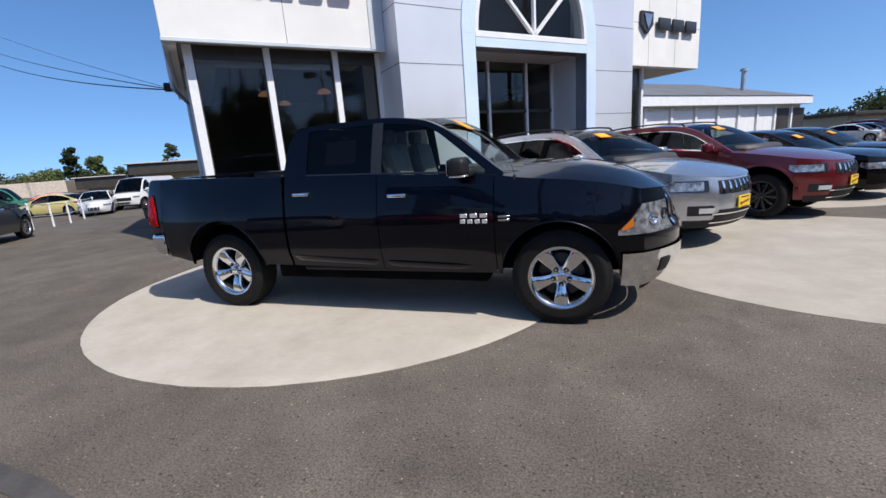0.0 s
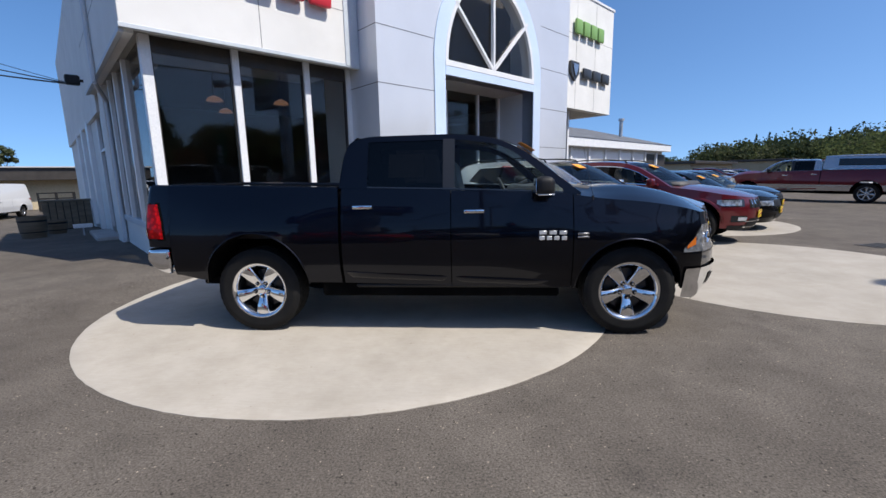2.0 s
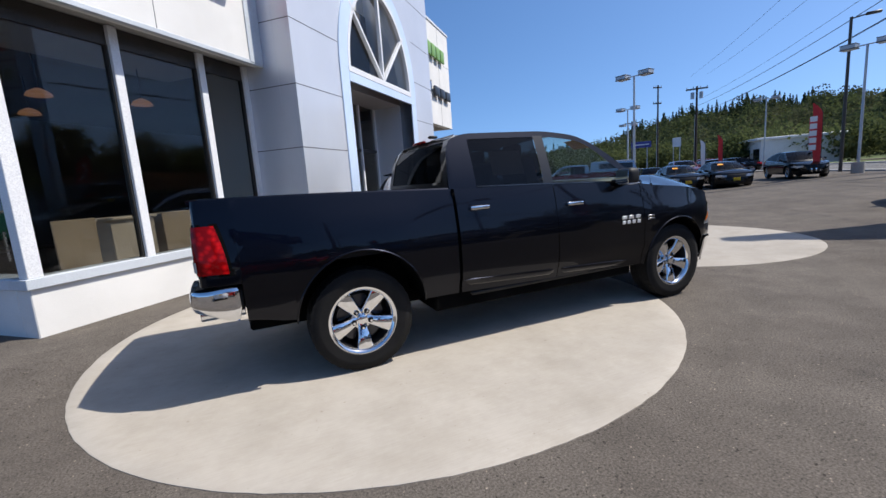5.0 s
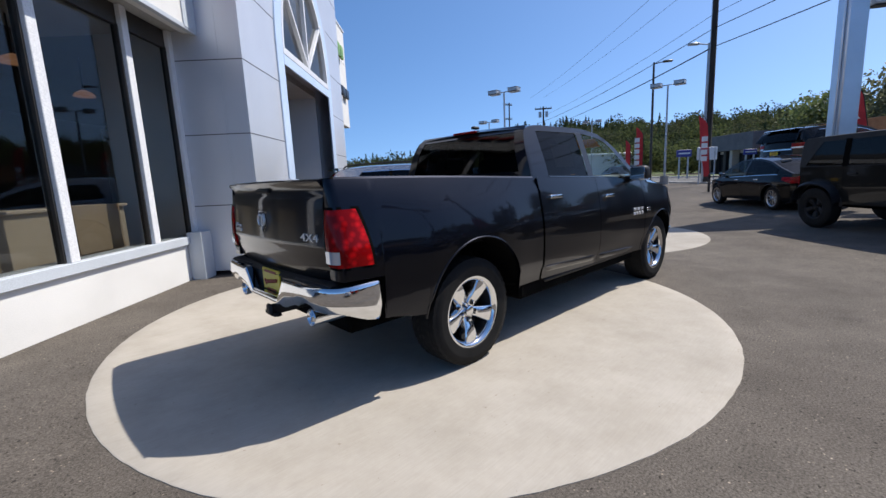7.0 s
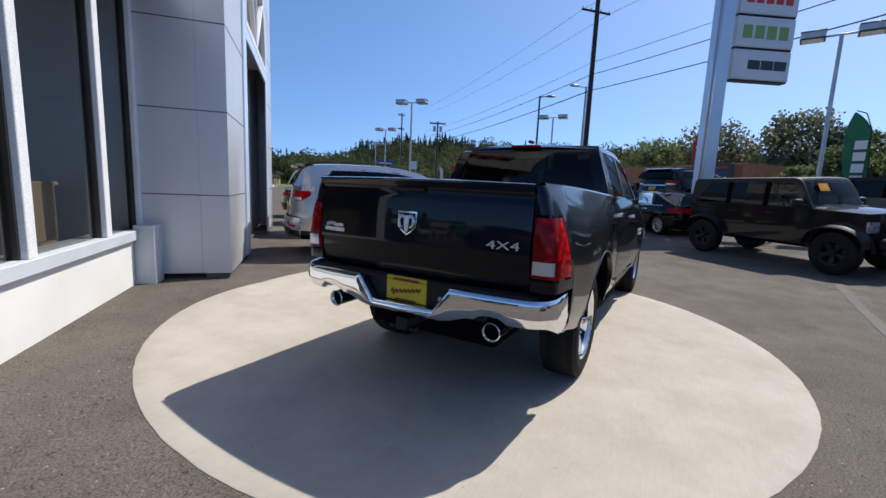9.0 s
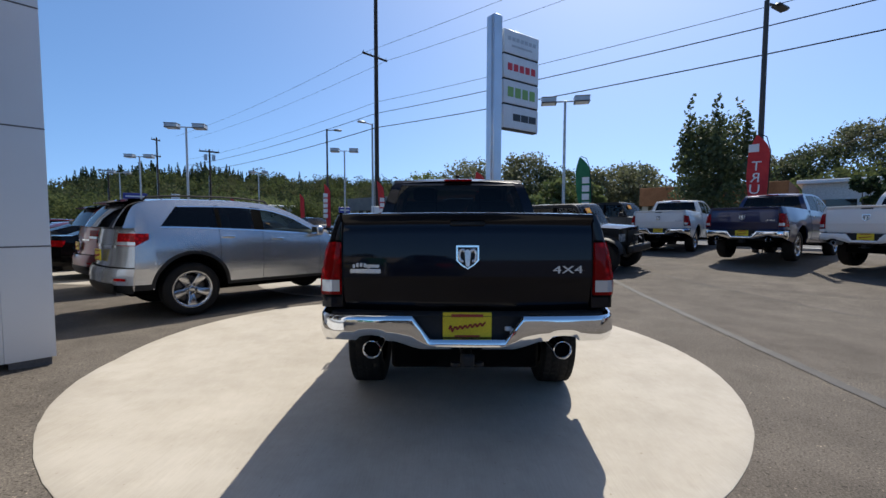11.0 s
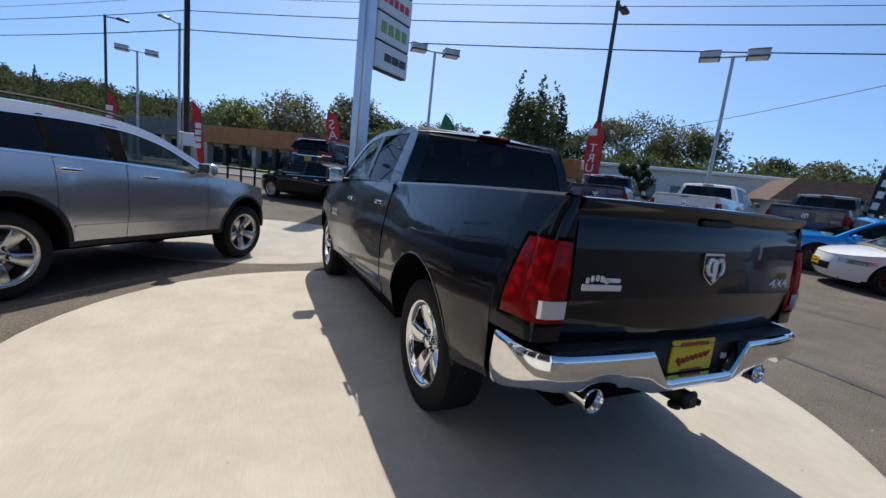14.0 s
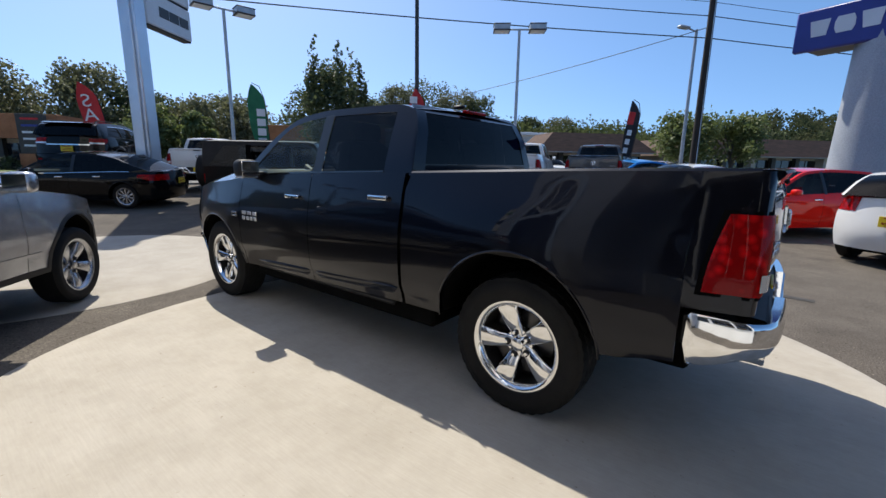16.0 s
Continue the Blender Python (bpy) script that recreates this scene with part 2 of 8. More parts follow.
# dark colours carry the dimness of the rooms behind the glass
WALLIN = surface("dark_interior_wall", (0.07, 0.058, 0.048), (0.10, 0.085, 0.07), 1, 30, 0.8)
FLOORIN = surface("dark_interior_floor", (0.06, 0.055, 0.05), (0.09, 0.085, 0.08), 2, 40, 0.5)
CARD = surface("cardboard", (0.36, 0.27, 0.18), (0.45, 0.34, 0.23), 2, 60, 0.8)
PENDANT = lampglow("pendant_glow", (0.6, 0.3, 0.16), 0.28)
BRICK = surface("orange_brick", (0.36, 0.14, 0.06), (0.46, 0.19, 0.085), 1.5, 14, 0.85)
MANSARD = surface("brown_shingle", (0.06, 0.035, 0.025), (0.11, 0.06, 0.042), 1.2, 10, 0.9, stretch=(1, 1, 5))
TANWALL = surface("tan_wall", (0.42, 0.35, 0.23), (0.5, 0.42, 0.28), 0.6, 8, 0.85)
BEIGE = surface("beige_wall", (0.48, 0.43, 0.36), (0.56, 0.51, 0.43), 0.6, 8, 0.85)
GREYROOF = surface("grey_roof", (0.10, 0.105, 0.115), (0.15, 0.155, 0.165), 0.8, 12, 0.8)
WHITEWALL = surface("white_siding", (0.62, 0.62, 0.6), (0.72, 0.72, 0.7), 0.6, 8, 0.7)
BLUESIGN = surface("deep_blue_panel", (0.022, 0.035, 0.22), (0.03, 0.045, 0.28), 0.8, 60, 0.4, relief=0)
SIGNWHITE = surface("sign_white", (0.6, 0.64, 0.68), (0.7, 0.74, 0.78), 1, 60, 0.4, relief=0)
SIGNRED, _, _ = base("sign_red", (0.55, 0.02, 0.035), 0.45)
SIGNGREEN, _, _ = base("sign_green", (0.20, 0.36, 0.10), 0.45)
SIGNDARK, _, _ = base("sign_charcoal", (0.03, 0.032, 0.036), 0.4)
FLAGRED = surface("red_flag_cloth", (0.48, 0.025, 0.03), (0.6, 0.04, 0.04), 3, 90, 0.8)
FLAGGREEN = surface("green_flag_cloth", (0.02, 0.15, 0.07), (0.03, 0.2, 0.09), 3, 90, 0.8)
FLAGBLACK = surface("black_flag_cloth", (0.02, 0.018, 0.02), (0.04, 0.035, 0.038), 3, 90, 0.8)
FLAGWHITE, _, _ = base("flag_letter", (0.75, 0.75, 0.75), 0.7)
BARK = surface("bark", (0.05, 0.04, 0.03), (0.1, 0.08, 0.06), 3, 40, 0.9, stretch=(3, 3, 0.6), relief=0.6)
LEAF = make_leaf("leaf_green", (0.075, 0.108, 0.033), (0.2, 0.235, 0.083))
LEAFDARK = make_leaf("leaf_dark", (0.045, 0.064, 0.028), (0.115, 0.138, 0.058))
LEAFOLIVE = make_leaf("leaf_olive", (0.085, 0.093, 0.047), (0.2, 0.206, 0.108))
CONIFER = make_leaf("conifer_needles", (0.028, 0.046, 0.024), (0.06, 0.085, 0.042), 0.9)
FARLEAF = make_leaf("far_leaf_green", (0.075, 0.095, 0.036), (0.11, 0.13, 0.05), 0.9)
FARDARK = make_leaf("far_leaf_dark", (0.04, 0.054, 0.027), (0.06, 0.076, 0.037), 0.9)
FAROLIVE = make_leaf("far_leaf_olive", (0.072, 0.08, 0.042), (0.1, 0.107, 0.056), 0.9)
HILL = surface("hill_green", (0.06, 0.09, 0.03), (0.13, 0.17, 0.06), 0.05, 0.6, 0.95, relief=0.0)
SILLPAINT = surface("sill_paint", (0.50, 0.54, 0.58), (0.58, 0.62, 0.66), 2, 80, 0.5, relief=0.03)
WOODBOX = surface("weathered_wood", (0.10, 0.08, 0.055), (0.17, 0.14, 0.10), 2, 40, 0.85, stretch=(1, 1, 6), relief=0.4)


# ---- mesh helpers ----
def part(name, bm, material, parent=None, label="", smooth=40):
    me = bpy.data.meshes.new(name)
    bmesh.ops.remove_doubles(bm, verts=bm.verts, dist=1e-5)
    bm.to_mesh(me)
    bm.free()
    for m in material if isinstance(material, (list, tuple)) else [material]:
        me.materials.append(m)
    if smooth:
        me.polygons.foreach_set("use_smooth", [True] * len(me.polygons))
        me.set_sharp_from_angle(angle=radians(smooth))
    ob = new(name, me)
    ob.parent = parent
    if label:
        tagged(ob, label)
    return ob


def share(name, me, parent, m, label=""):
    ob = new(name, me)
    ob.parent = parent
    ob.matrix_basis = m
    if label:
        tagged(ob, label)
    return ob


def thing(name, label, category, m=None, group="", kind=""):
    ob = new(name)
    ob.empty_display_size = 0.2
    if m is not None:
        ob.matrix_basis = m
    return tagged(ob, label, category, group, kind)


def B():
    return bmesh.new()


def box(bm, c, s, bev=0.0, m=None, seg=1):
    r = bmesh.ops.create_cube(bm, size=1.0, matrix=Matrix.Translation(c) @ Matrix.Diagonal((*s, 1)))
    vs = r["verts"]
    if bev:
        es = list({e for v in vs for e in v.link_edges})
        r = bmesh.ops.bevel(bm, geom=es, offset=min(bev, min(s) * 0.49), segments=seg, affect="EDGES", profile=0.5)
        vs = list({v for f in r["faces"] for v in f.verts} | {v for v in vs if v.is_valid})
    if m is not None:
        bmesh.ops.transform(bm, matrix=m, verts=vs)
    return bm


def grid(bm, rows, closed=False):
    vs = [[bm.verts.new(p) for p in row] for row in rows]
    for a, b in zip(vs, vs[1:]):
        n = len(a)
        for i in range(n if closed else n - 1):
            j = (i + 1) % n
            try:
                bm.faces.new((a[i], a[j], b[j], b[i]))
            except ValueError:
                pass
    return vs


def cyl(bm, p0, p1, r0, r1=None, seg=12, caps=True):
    p0, p1 = Vector(p0), Vector(p1)
    r1 = r0 if r1 is None else r1
    q = (p1 - p0).to_track_quat("Z", "Y").to_matrix()
    ring = [q @ Vector((math.cos(a), math.sin(a), 0)) for a in [2 * math.pi * i / seg for i in range(seg)]]
    vs = grid(bm, [[p0 + v * r0 for v in ring], [p1 + v * r1 for v in ring]], True)
    if caps:
        bm.faces.new(vs[0][::-1])
        bm.faces.new(vs[1])
    return bm


def tube(bm, pts, r, seg=6):
    for a, b in zip(pts, pts[1:]):
        cyl(bm, a, b, r, seg=seg, caps=True)
    return bm


def lathe(bm, prof, seg=36, c=(0, 0, 0), closed=False):
    """Turns (radius, y) about the y axis."""
    rows = [[(c[0] + r * math.cos(a), c[1] + y, c[2] + r * math.sin(a)) for a in [2 * math.pi * i / seg for i in range(seg)]] for r, y in prof]
    if closed:
        rows.append(rows[0])
    return grid(bm, rows, True)


def prism(bm, outline, thick, m=None):
    """A flat outline of (x, z) pushed along y by thick."""
    a = [bm.verts.new((x, 0, z)) for x, z in outline]
    b = [bm.verts.new((x, thick, z)) for x, z in outline]
    bm.faces.new(a)
    bm.faces.new(b[::-1])
    n = len(a)
    for i in range(n):
        bm.faces.new((a[i], b[i], b[(i + 1) % n], a[(i + 1) % n]))
    if m is not None:
        bmesh.ops.transform(bm, matrix=m, verts=a + b)
    return bm


def text_mesh(body, size, depth=0.004):
    cu = bpy.data.curves.new("text", "FONT")
    cu.body, cu.size, cu.extrude, cu.align_x, cu.align_y = body, size, depth, "CENTER", "CENTER"
    ob = bpy.data.objects.new("text", cu)
    scene.collection.objects.link(ob)
    me = bpy.data.meshes.new_from_object(ob.evaluated_get(bpy.context.evaluated_depsgraph_get()))
    bpy.data.objects.remove(ob)
    return me


def curve(pts):
    """A smooth function through (x, value) pairs."""
    pts = sorted(pts)
    xs, ys = np.array([p[0] for p in pts], float), np.array([p[1] for p in pts], float)
    d = np.diff(ys) / np.diff(xs)
    t = np.zeros(len(xs))
    t[0], t[-1] = d[0], d[-1]
    for i in range(1, len(xs) - 1):
        t[i] = 0.0 if d[i - 1] * d[i] <= 0 else 2 * d[i - 1] * d[i] / (d[i - 1] + d[i])

    def f(x):
        x = min(max(x, xs[0]), xs[-1])
        i = min(max(int(np.searchsorted(xs, x)) - 1, 0), len(xs) - 2)
        h = xs[i + 1] - xs[i]
        s = (x - xs[i]) / h
        return float((2 * s**3 - 3 * s**2 + 1) * ys[i] + (s**3 - 2 * s**2 + s) * h * t[i] + (-2 * s**3 + 3 * s**2) * ys[i + 1] + (s**3 - s**2) * h * t[i + 1])

    return f


# ---- the plan: u runs along the showroom's front, n out towards the street ----
TURN = 47.5
ORIGIN = Vector((-1.56, 3.92, 0))
UX, NX = Vector((math.cos(radians(TURN)), math.sin(radians(TURN)), 0)), Vector((math.sin(radians(TURN)), -math.cos(radians(TURN)), 0))


def rise(n):
    """The lot climbs gently towards the street and falls away behind the showroom."""
    k = min(max((n - 8) / 10, 0), 1)
    j = min(max((-9 - n) / 13, 0), 1)
    return 0.42 * k * k * (3 - 2 * k) - 0.6 * j * j * (3 - 2 * j)


def swell(u, n):
    """The paving lifts a little along the showroom and under the row of cars."""
    s01 = lambda k: min(max(k, 0), 1) ** 2 * (3 - 2 * min(max(k, 0), 1))
    return 0.055 * max(s01((1.0 - n) / 1.6), s01((u + 0.9) / 1.9) * s01((5.2 - n) / 2.6)) * s01((n + 9) / 4)


def at(u, n, z=0.0):
    return ORIGIN + UX * u + NX * n + Vector((0, 0, z))


def un(x, y):
    d = Vector((x, y, 0)) - ORIGIN
    return d.dot(UX), d.dot(NX)


def ground_z(x, y):
    u, n = un(x, y)
    return rise(n) + swell(u, n)


LOT = pose(ORIGIN.x, ORIGIN.y, 0, 0, 0, TURN)  # local x is u, local y is -n

# ground: one sheet to the horizon
bm = B()
us = [-1500, -400, -120, -50, -20, -9] + [-6 + 0.4 * k for k in range(36)] + [12, 16, 20, 50, 120, 400, 1500]
ns = [-1500, -400, -100, -30, -22, -20, -18, -16, -14, -12, -10.5, -9, -8, -7, -6, -5, -3.2] + [-2.4 + 0.4 * k for k in range(22)] + [7, 8, 9, 10, 11, 12, 13, 14, 15, 16, 17, 18, 19, 24, 60, 200, 500, 1500]
grid(bm, [[at(u, n, rise(n) + swell(u, n)) for u in us] for n in ns])
tagged(part("ground", bm, ASPHALT), "dark grey asphalt of the sales lot with pale stone chips and stains", "ground", kind="structure")


# ---- paving ----
def disc(name, u, n, r, seed, flat=0.0, material=CONCRETE):
    bm = B()
    rnd = random.Random(seed)
    seg, z = 200, 0.008
    wob = [rnd.uniform(-0.0035, 0.0035) - flat * math.exp(-(((360 * i / seg - 276) / 56) ** 2)) for i in range(seg)]
    ring = [at(u + (r + wob[i]) * math.cos(2 * math.pi * i / seg), n + (r + wob[i]) * math.sin(2 * math.pi * i / seg)) for i in range(seg)]
    lift = lambda p, h: Vector((p.x, p.y, ground_z(p.x, p.y) + h))
    c = at(u, n)
    rows = [[lift(p, -0.03) for p in ring], [lift(p, z - 0.004) for p in ring], [lift(p + (c - p).normalized() * 0.01, z) for p in ring]]
    rows += [[lift(p.lerp(c, k), z) for p in ring] for k in (0.05, 0.13, 0.21, 0.29, 0.37, 0.45, 0.53, 0.61, 0.69, 0.77, 0.85, 0.93, 0.985)]
    vs = grid(bm, rows, True)
    bm.faces.new(vs[-1])
    return tagged(part(name, bm, material), "pale round concrete display pad set flush in the asphalt", "pad", "display pads", "structure")


disc("pavement_pad", -2.15, 2.61, 3.045, 3, 0.155)
disc("pavement_pad", 2.93, 6.11, 2.64, 4, material=CONCRETEDIM)
disc("pavement_pad", 8.5, 3.0, 2.8, 5, material=CONCRETEDIM)


def strip(name, material, u0, u1, n0, n1, h, label, steps=14, top=0.0):
    """A level or climbing strip along the street, with a real edge."""
    bm = B()
    uu = [u0 + (u1 - u0) * i / steps for i in range(steps + 1)]
    nn = [n0 + (n1 - n0) * i / 4 for i in range(5)]
    rows = [[at(u, n0, rise(n0) - 0.05) for u in uu]] + [[at(u, n, rise(n) + h) for u in uu] for n in nn] + [[at(u, n1, rise(n1) - 0.05) for u in uu]]
    grid(bm, rows)
    return tagged(part(name, bm, material), label, name.split("_")[0], kind="structure")


strip("road", STREET, -400, 400, 20.6, 32.0, 0.006, "light grey street asphalt beyond the lot")
strip("road_line", LINE, -400, 400, 26.2, 26.33, 0.012, "worn centre line of the street")
strip("kerb", KERB, -400, 400, 20.2, 20.6, 0.10, "low concrete kerb between lot and street")
strip("kerb", KERB, -400, 400, 32.0, 32.25, 0.13, "concrete kerb on the far side of the street")
strip("pavement", KERB, -400, 400, 32.25, 33.8, 0.12, "concrete pavement across the street")
strip("grass_verge", GRASS, -400, 400, 33.8, 37.0, 0.16, "mown grass strip across the street")


def stroke(name, material, pts, w, label, h=0.006):
    """A narrow painted or sealed line lying on the asphalt."""
    bm = B()
    left, right = [], []
    for i, p in enumerate(pts):
        a, b = Vector((*pts[max(i - 1, 0)], 0)), Vector((*pts[min(i + 1, len(pts) - 1)], 0))
        d = (b - a).normalized()
        s = Vector((-d.y, d.x, 0)) * w / 2
        q = Vector((*p, 0))
        for side, store in ((s, left), (-s, right)):
            k = q + side
            store.append((k.x, k.y, ground_z(k.x, k.y) + h))
    grid(bm, [left, right])
    return tagged(part(name, bm, material), label, "road marking", kind="structure")


def wavy(a, b, steps, amp, seed):
    rnd = random.Random(seed)
    a, b = Vector((*a, 0)), Vector((*b, 0))
    d = (b - a).normalized()
    s = Vector((-d.y, d.x, 0))
    out = []
    for i in range(steps + 1):
        p = a.lerp(b, i / steps) + s * rnd.uniform(-amp, amp)
        out.append((p.x, p.y))
    return out


stroke("road_seam", SEALED, wavy((5.6, -4.05), (-3.4, -3.2), 60, 0.012, 1), 0.13, "smooth sealed joint across the asphalt")
stroke("road_seam", TAR, wavy((-1.5, -6.6), (6.0, -5.2), 30, 0.03, 5), 0.022, "thin sealed crack in the asphalt")

# ---- the showroom ----
showroom = thing("showroom", "white and silver car showroom with an arched glass entrance portal", "building", LOT)


def pbox(name, material, x0, x1, y0, y1, z0, z1, parent, bev=0.006, label=""):
    bm = B()
    box(bm, ((x0 + x1) / 2, (y0 + y1) / 2, (z0 + z1) / 2), (x1 - x0, y1 - y0, z1 - z0), bev)
    return part(name, bm, material, parent, label, 30)


# portal: clad piers with an arched opening above a lintel and the entrance below it
CX, HALF, SPRING, ARCH, TOP, PW = 3.56, 1.71, 4.05, 2.15, 9.2, 7.1
WALLD = 0.35


def portal_slab():
    """The portal's face with arch and entrance left open, and their reveals."""
    bm = B()
    n = 40
    arc = [(CX - HALF * math.cos(math.pi * i / n), SPRING + ARCH * math.sin(math.pi * i / n)) for i in range(n + 1)]
    for y in (0.0, WALLD):
        grid(bm, [[(x, y, z) for x, z in arc], [(x, y, TOP) for x, z in arc]])
        for x0, x1 in ((0.0, CX - HALF), (CX + HALF, PW)):
            grid(bm, [[(x0, y, 0.12), (x1, y, 0.12)], [(x0, y, 3.78), (x1, y, 3.78)], [(x0, y, SPRING), (x1, y, SPRING)], [(x0, y, TOP), (x1, y, TOP)]])
        grid(bm, [[(CX - HALF, y, 3.78), (CX + HALF, y, 3.78)], [(CX - HALF, y, SPRING), (CX + HALF, y, SPRING)]])
    grid(bm, [[(x, 0, z) for x, z in arc], [(x, WALLD, z) for x, z in arc]])
    grid(bm, [[(CX - HALF, 0, SPRING), (CX + HALF, 0, SPRING)], [(CX - HALF, WALLD, SPRING), (CX + HALF, WALLD, SPRING)]])
    grid(bm, [[(0, 0, 0.12), (0, WALLD, 0.12)], [(0, 0, TOP), (0, WALLD, TOP)]])
    grid(bm, [[(PW, 0, 0.12), (PW, WALLD, 0.12)], [(PW, 0, TOP), (PW, WALLD, TOP)]])
    grid(bm, [[(0, 0, TOP), (PW, 0, TOP)], [(0, WALLD, TOP), (PW, WALLD, TOP)]])
    return bm


portal = part("portal", portal_slab(), CLAD, showroom, "silver metal-clad entrance portal")
# side returns, entrance walls and plinth
for x0, x1 in ((0.0, 0.12), (PW - 0.12, PW)):
    pbox("pier_side", CLAD, x0, x1, WALLD, 2.2, 0.12, TOP, showroom)
for x0, x1 in ((CX - HALF - 0.12, CX - HALF), (CX + HALF, CX + HALF + 0.12)):
    pbox("entrance_wall", CLAD, x0, x1, WALLD, 1.25, 0.0, 3.78, showroom)
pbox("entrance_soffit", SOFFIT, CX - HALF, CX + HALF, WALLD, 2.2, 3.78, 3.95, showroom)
# recessed foot of the piers; the gap's shadow is painted with the joint colour
for x0, x1 in ((0.03, CX - HALF - 0.03), (CX + HALF + 0.03, PW - 0.03)):
    pbox("plinth", JOINT, x0, x1, 0.03, 0.33, 0.0, 0.12, showroom)
# joints: cladding sheets meet in narrow dark grooves
for z in (1.19, 2.29, 3.39, 4.49, 5.59, 6.69, 7.79):
    for x0, x1 in ((0.0, CX - HALF - 0.32), (CX + HALF + 0.32, PW)):
        if z < 6.1:
            pbox("joint", JOINT, x0 + 0.002, x1 - 0.002, -0.0025, 0.004, z - 0.007, z + 0.007, portal, 0)
    if z > 6.3:
        pbox("joint", JOINT, 0.002, PW - 0.002, -0.0025, 0.004, z - 0.007, z + 0.007, portal, 0)
    pbox("joint", JOINT, -0.0025, 0.004, 0.002, 1.1, z - 0.007, z + 0.007, portal, 0)
# pale surround of arch and entrance
bm = B()
n = 40
for k, (r0, r1) in enumerate(((0.0, 0.34),)):
    inner = [(CX - (HALF + r0) * math.cos(math.pi * i / n), SPRING + (ARCH + r0) * math.sin(math.pi * i / n)) for i in range(n + 1)]
    outer = [(CX - (HALF + r1) * math.cos(math.pi * i / n), SPRING + (ARCH + r1) * math.sin(math.pi * i / n)) for i in range(n + 1)]
    grid(bm, [[(x, 0.0, z) for x, z in inner], [(x, -0.03, z) for x, z in inner], [(x, -0.03, z) for x, z in outer], [(x, 0.0, z) for x, z in outer]])
part("arch_surround", bm, BAND, showroom, "pale blue arched surround")
for x0, x1 in ((CX - HALF - 0.34, CX - HALF), (CX + HALF, CX + HALF + 0.34)):
    pbox("jamb_surround", BAND, x0, x1, -0.03, 0.0, 0.12, SPRING, showroom)
pbox("lintel", BAND, CX - HALF - 0.0, CX + HALF + 0.0, -0.034, 0.0, 3.78, SPRING - 0.07, showroom)
# arched window
arch_window = part("window_frame", (lambda bm: (lambda o: (grid(bm, o), bm)[1])([[(x, y, z) for x, z in ((CX - (HALF - d) * math.cos(math.pi * i / n), SPRING + (ARCH - d) * math.sin(math.pi * i / n)) for i in range(n + 1))] for d, y in ((0.0, 0.03), (0.0, -0.035), (0.09, -0.035), (0.09, 0.06))]))(B()), TRIM, showroom, "white frame of the arched window")
pbox("sill", TRIM, CX - HALF, CX + HALF, -0.04, 0.06, SPRING - 0.07, SPRING + 0.06, arch_window)
bm = B()
fan = [bm.verts.new((CX - (HALF - 0.03) * math.cos(math.pi * i / n), 0.05, SPRING + (ARCH - 0.03) * math.sin(math.pi * i / n))) for i in range(n + 1)]
bm.faces.new(fan)
part("pane", bm, SHOP, arch_window, "dark reflecting arched glass")
for ex, ez in ((2.13, 5.49), (3.56, 6.2), (4.95, 5.49)):
    bm = B()
    a, b = Vector((CX, 0.01, SPRING + 0.05)), Vector((ex, 0.01, ez))
    d = (b - a)
    box(bm, (0, 0, d.length / 2), (0.075, 0.09, d.length), 0.006, Matrix.Translation(a) @ Matrix.Rotation(math.atan2(d.x, d.z), 4, "Y"))
    part("glazing_bar", bm, TRIM, arch_window)
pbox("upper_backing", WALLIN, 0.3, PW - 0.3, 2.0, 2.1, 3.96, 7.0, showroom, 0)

# entrance storefront, deep in the portal
ENT = 1.25
entrance = thing("entrance_door", "glass entrance doors in white frames, deep in the portal", "door", LOT)
for x in (CX - HALF + 0.03, 2.42, 3.04, 4.31, CX + HALF - 0.03):
    pbox("door_frame", TRIM, x - 0.035, x + 0.035, ENT - 0.06, ENT + 0.06, 0.0, 3.78, entrance)
pbox("transom", BRONZE, CX - HALF, CX + HALF, ENT - 0.05, ENT + 0.05, 2.5, 2.58, entrance)
pbox("threshold", STEEL, CX - HALF, CX + HALF, ENT - 0.1, ENT + 0.1, 0.0, 0.03, entrance)
for x0, x1 in ((CX - HALF + 0.065, 2.385), (2.455, 3.005), (3.075, 4.275), (4.345, CX + HALF - 0.065)):
    pbox("pane", SHOP, x0, x1, ENT - 0.005, ENT + 0.005, 0.03, 3.78, entrance, 0)

# showroom wing with tall windows
WY, CXL = 1.05, -3.77
pbox("window_wall", STUCCO, CXL, 0.0, WY, WY + 0.25, 0.0, 0.62, showroom, 0.01, "white low wall under the show windows")
pbox("window_wall", STUCCO, CXL, CXL + 0.25, WY + 0.25, 6.1, 0.0, 0.62, showroom, 0.01, "white low wall under the side windows")
pbox("sill", SILLPAINT, CXL - 0.04, 0.0, WY - 0.05, WY + 0.27, 0.62, 0.74, showroom)
pbox("sill", SILLPAINT, CXL - 0.04, CXL + 0.27, WY + 0.27, 6.1, 0.62, 0.74, showroom)
pbox("end_trim", SILLPAINT, -0.3, -0.004, 0.82, WY - 0.004, 0.0, 0.8, showroom, 0.006)
show_window = thing("show_window", "tall dark show windows between white posts", "window", LOT)
for x, w in ((CXL + 0.07, 0.15), (-2.35, 0.12), (-1.0, 0.12), (-0.05, 0.1)):
    pbox("window_post", TRIM, x - w / 2, x + w / 2, WY - 0.03, WY + 0.13, 0.74, 3.80, show_window)
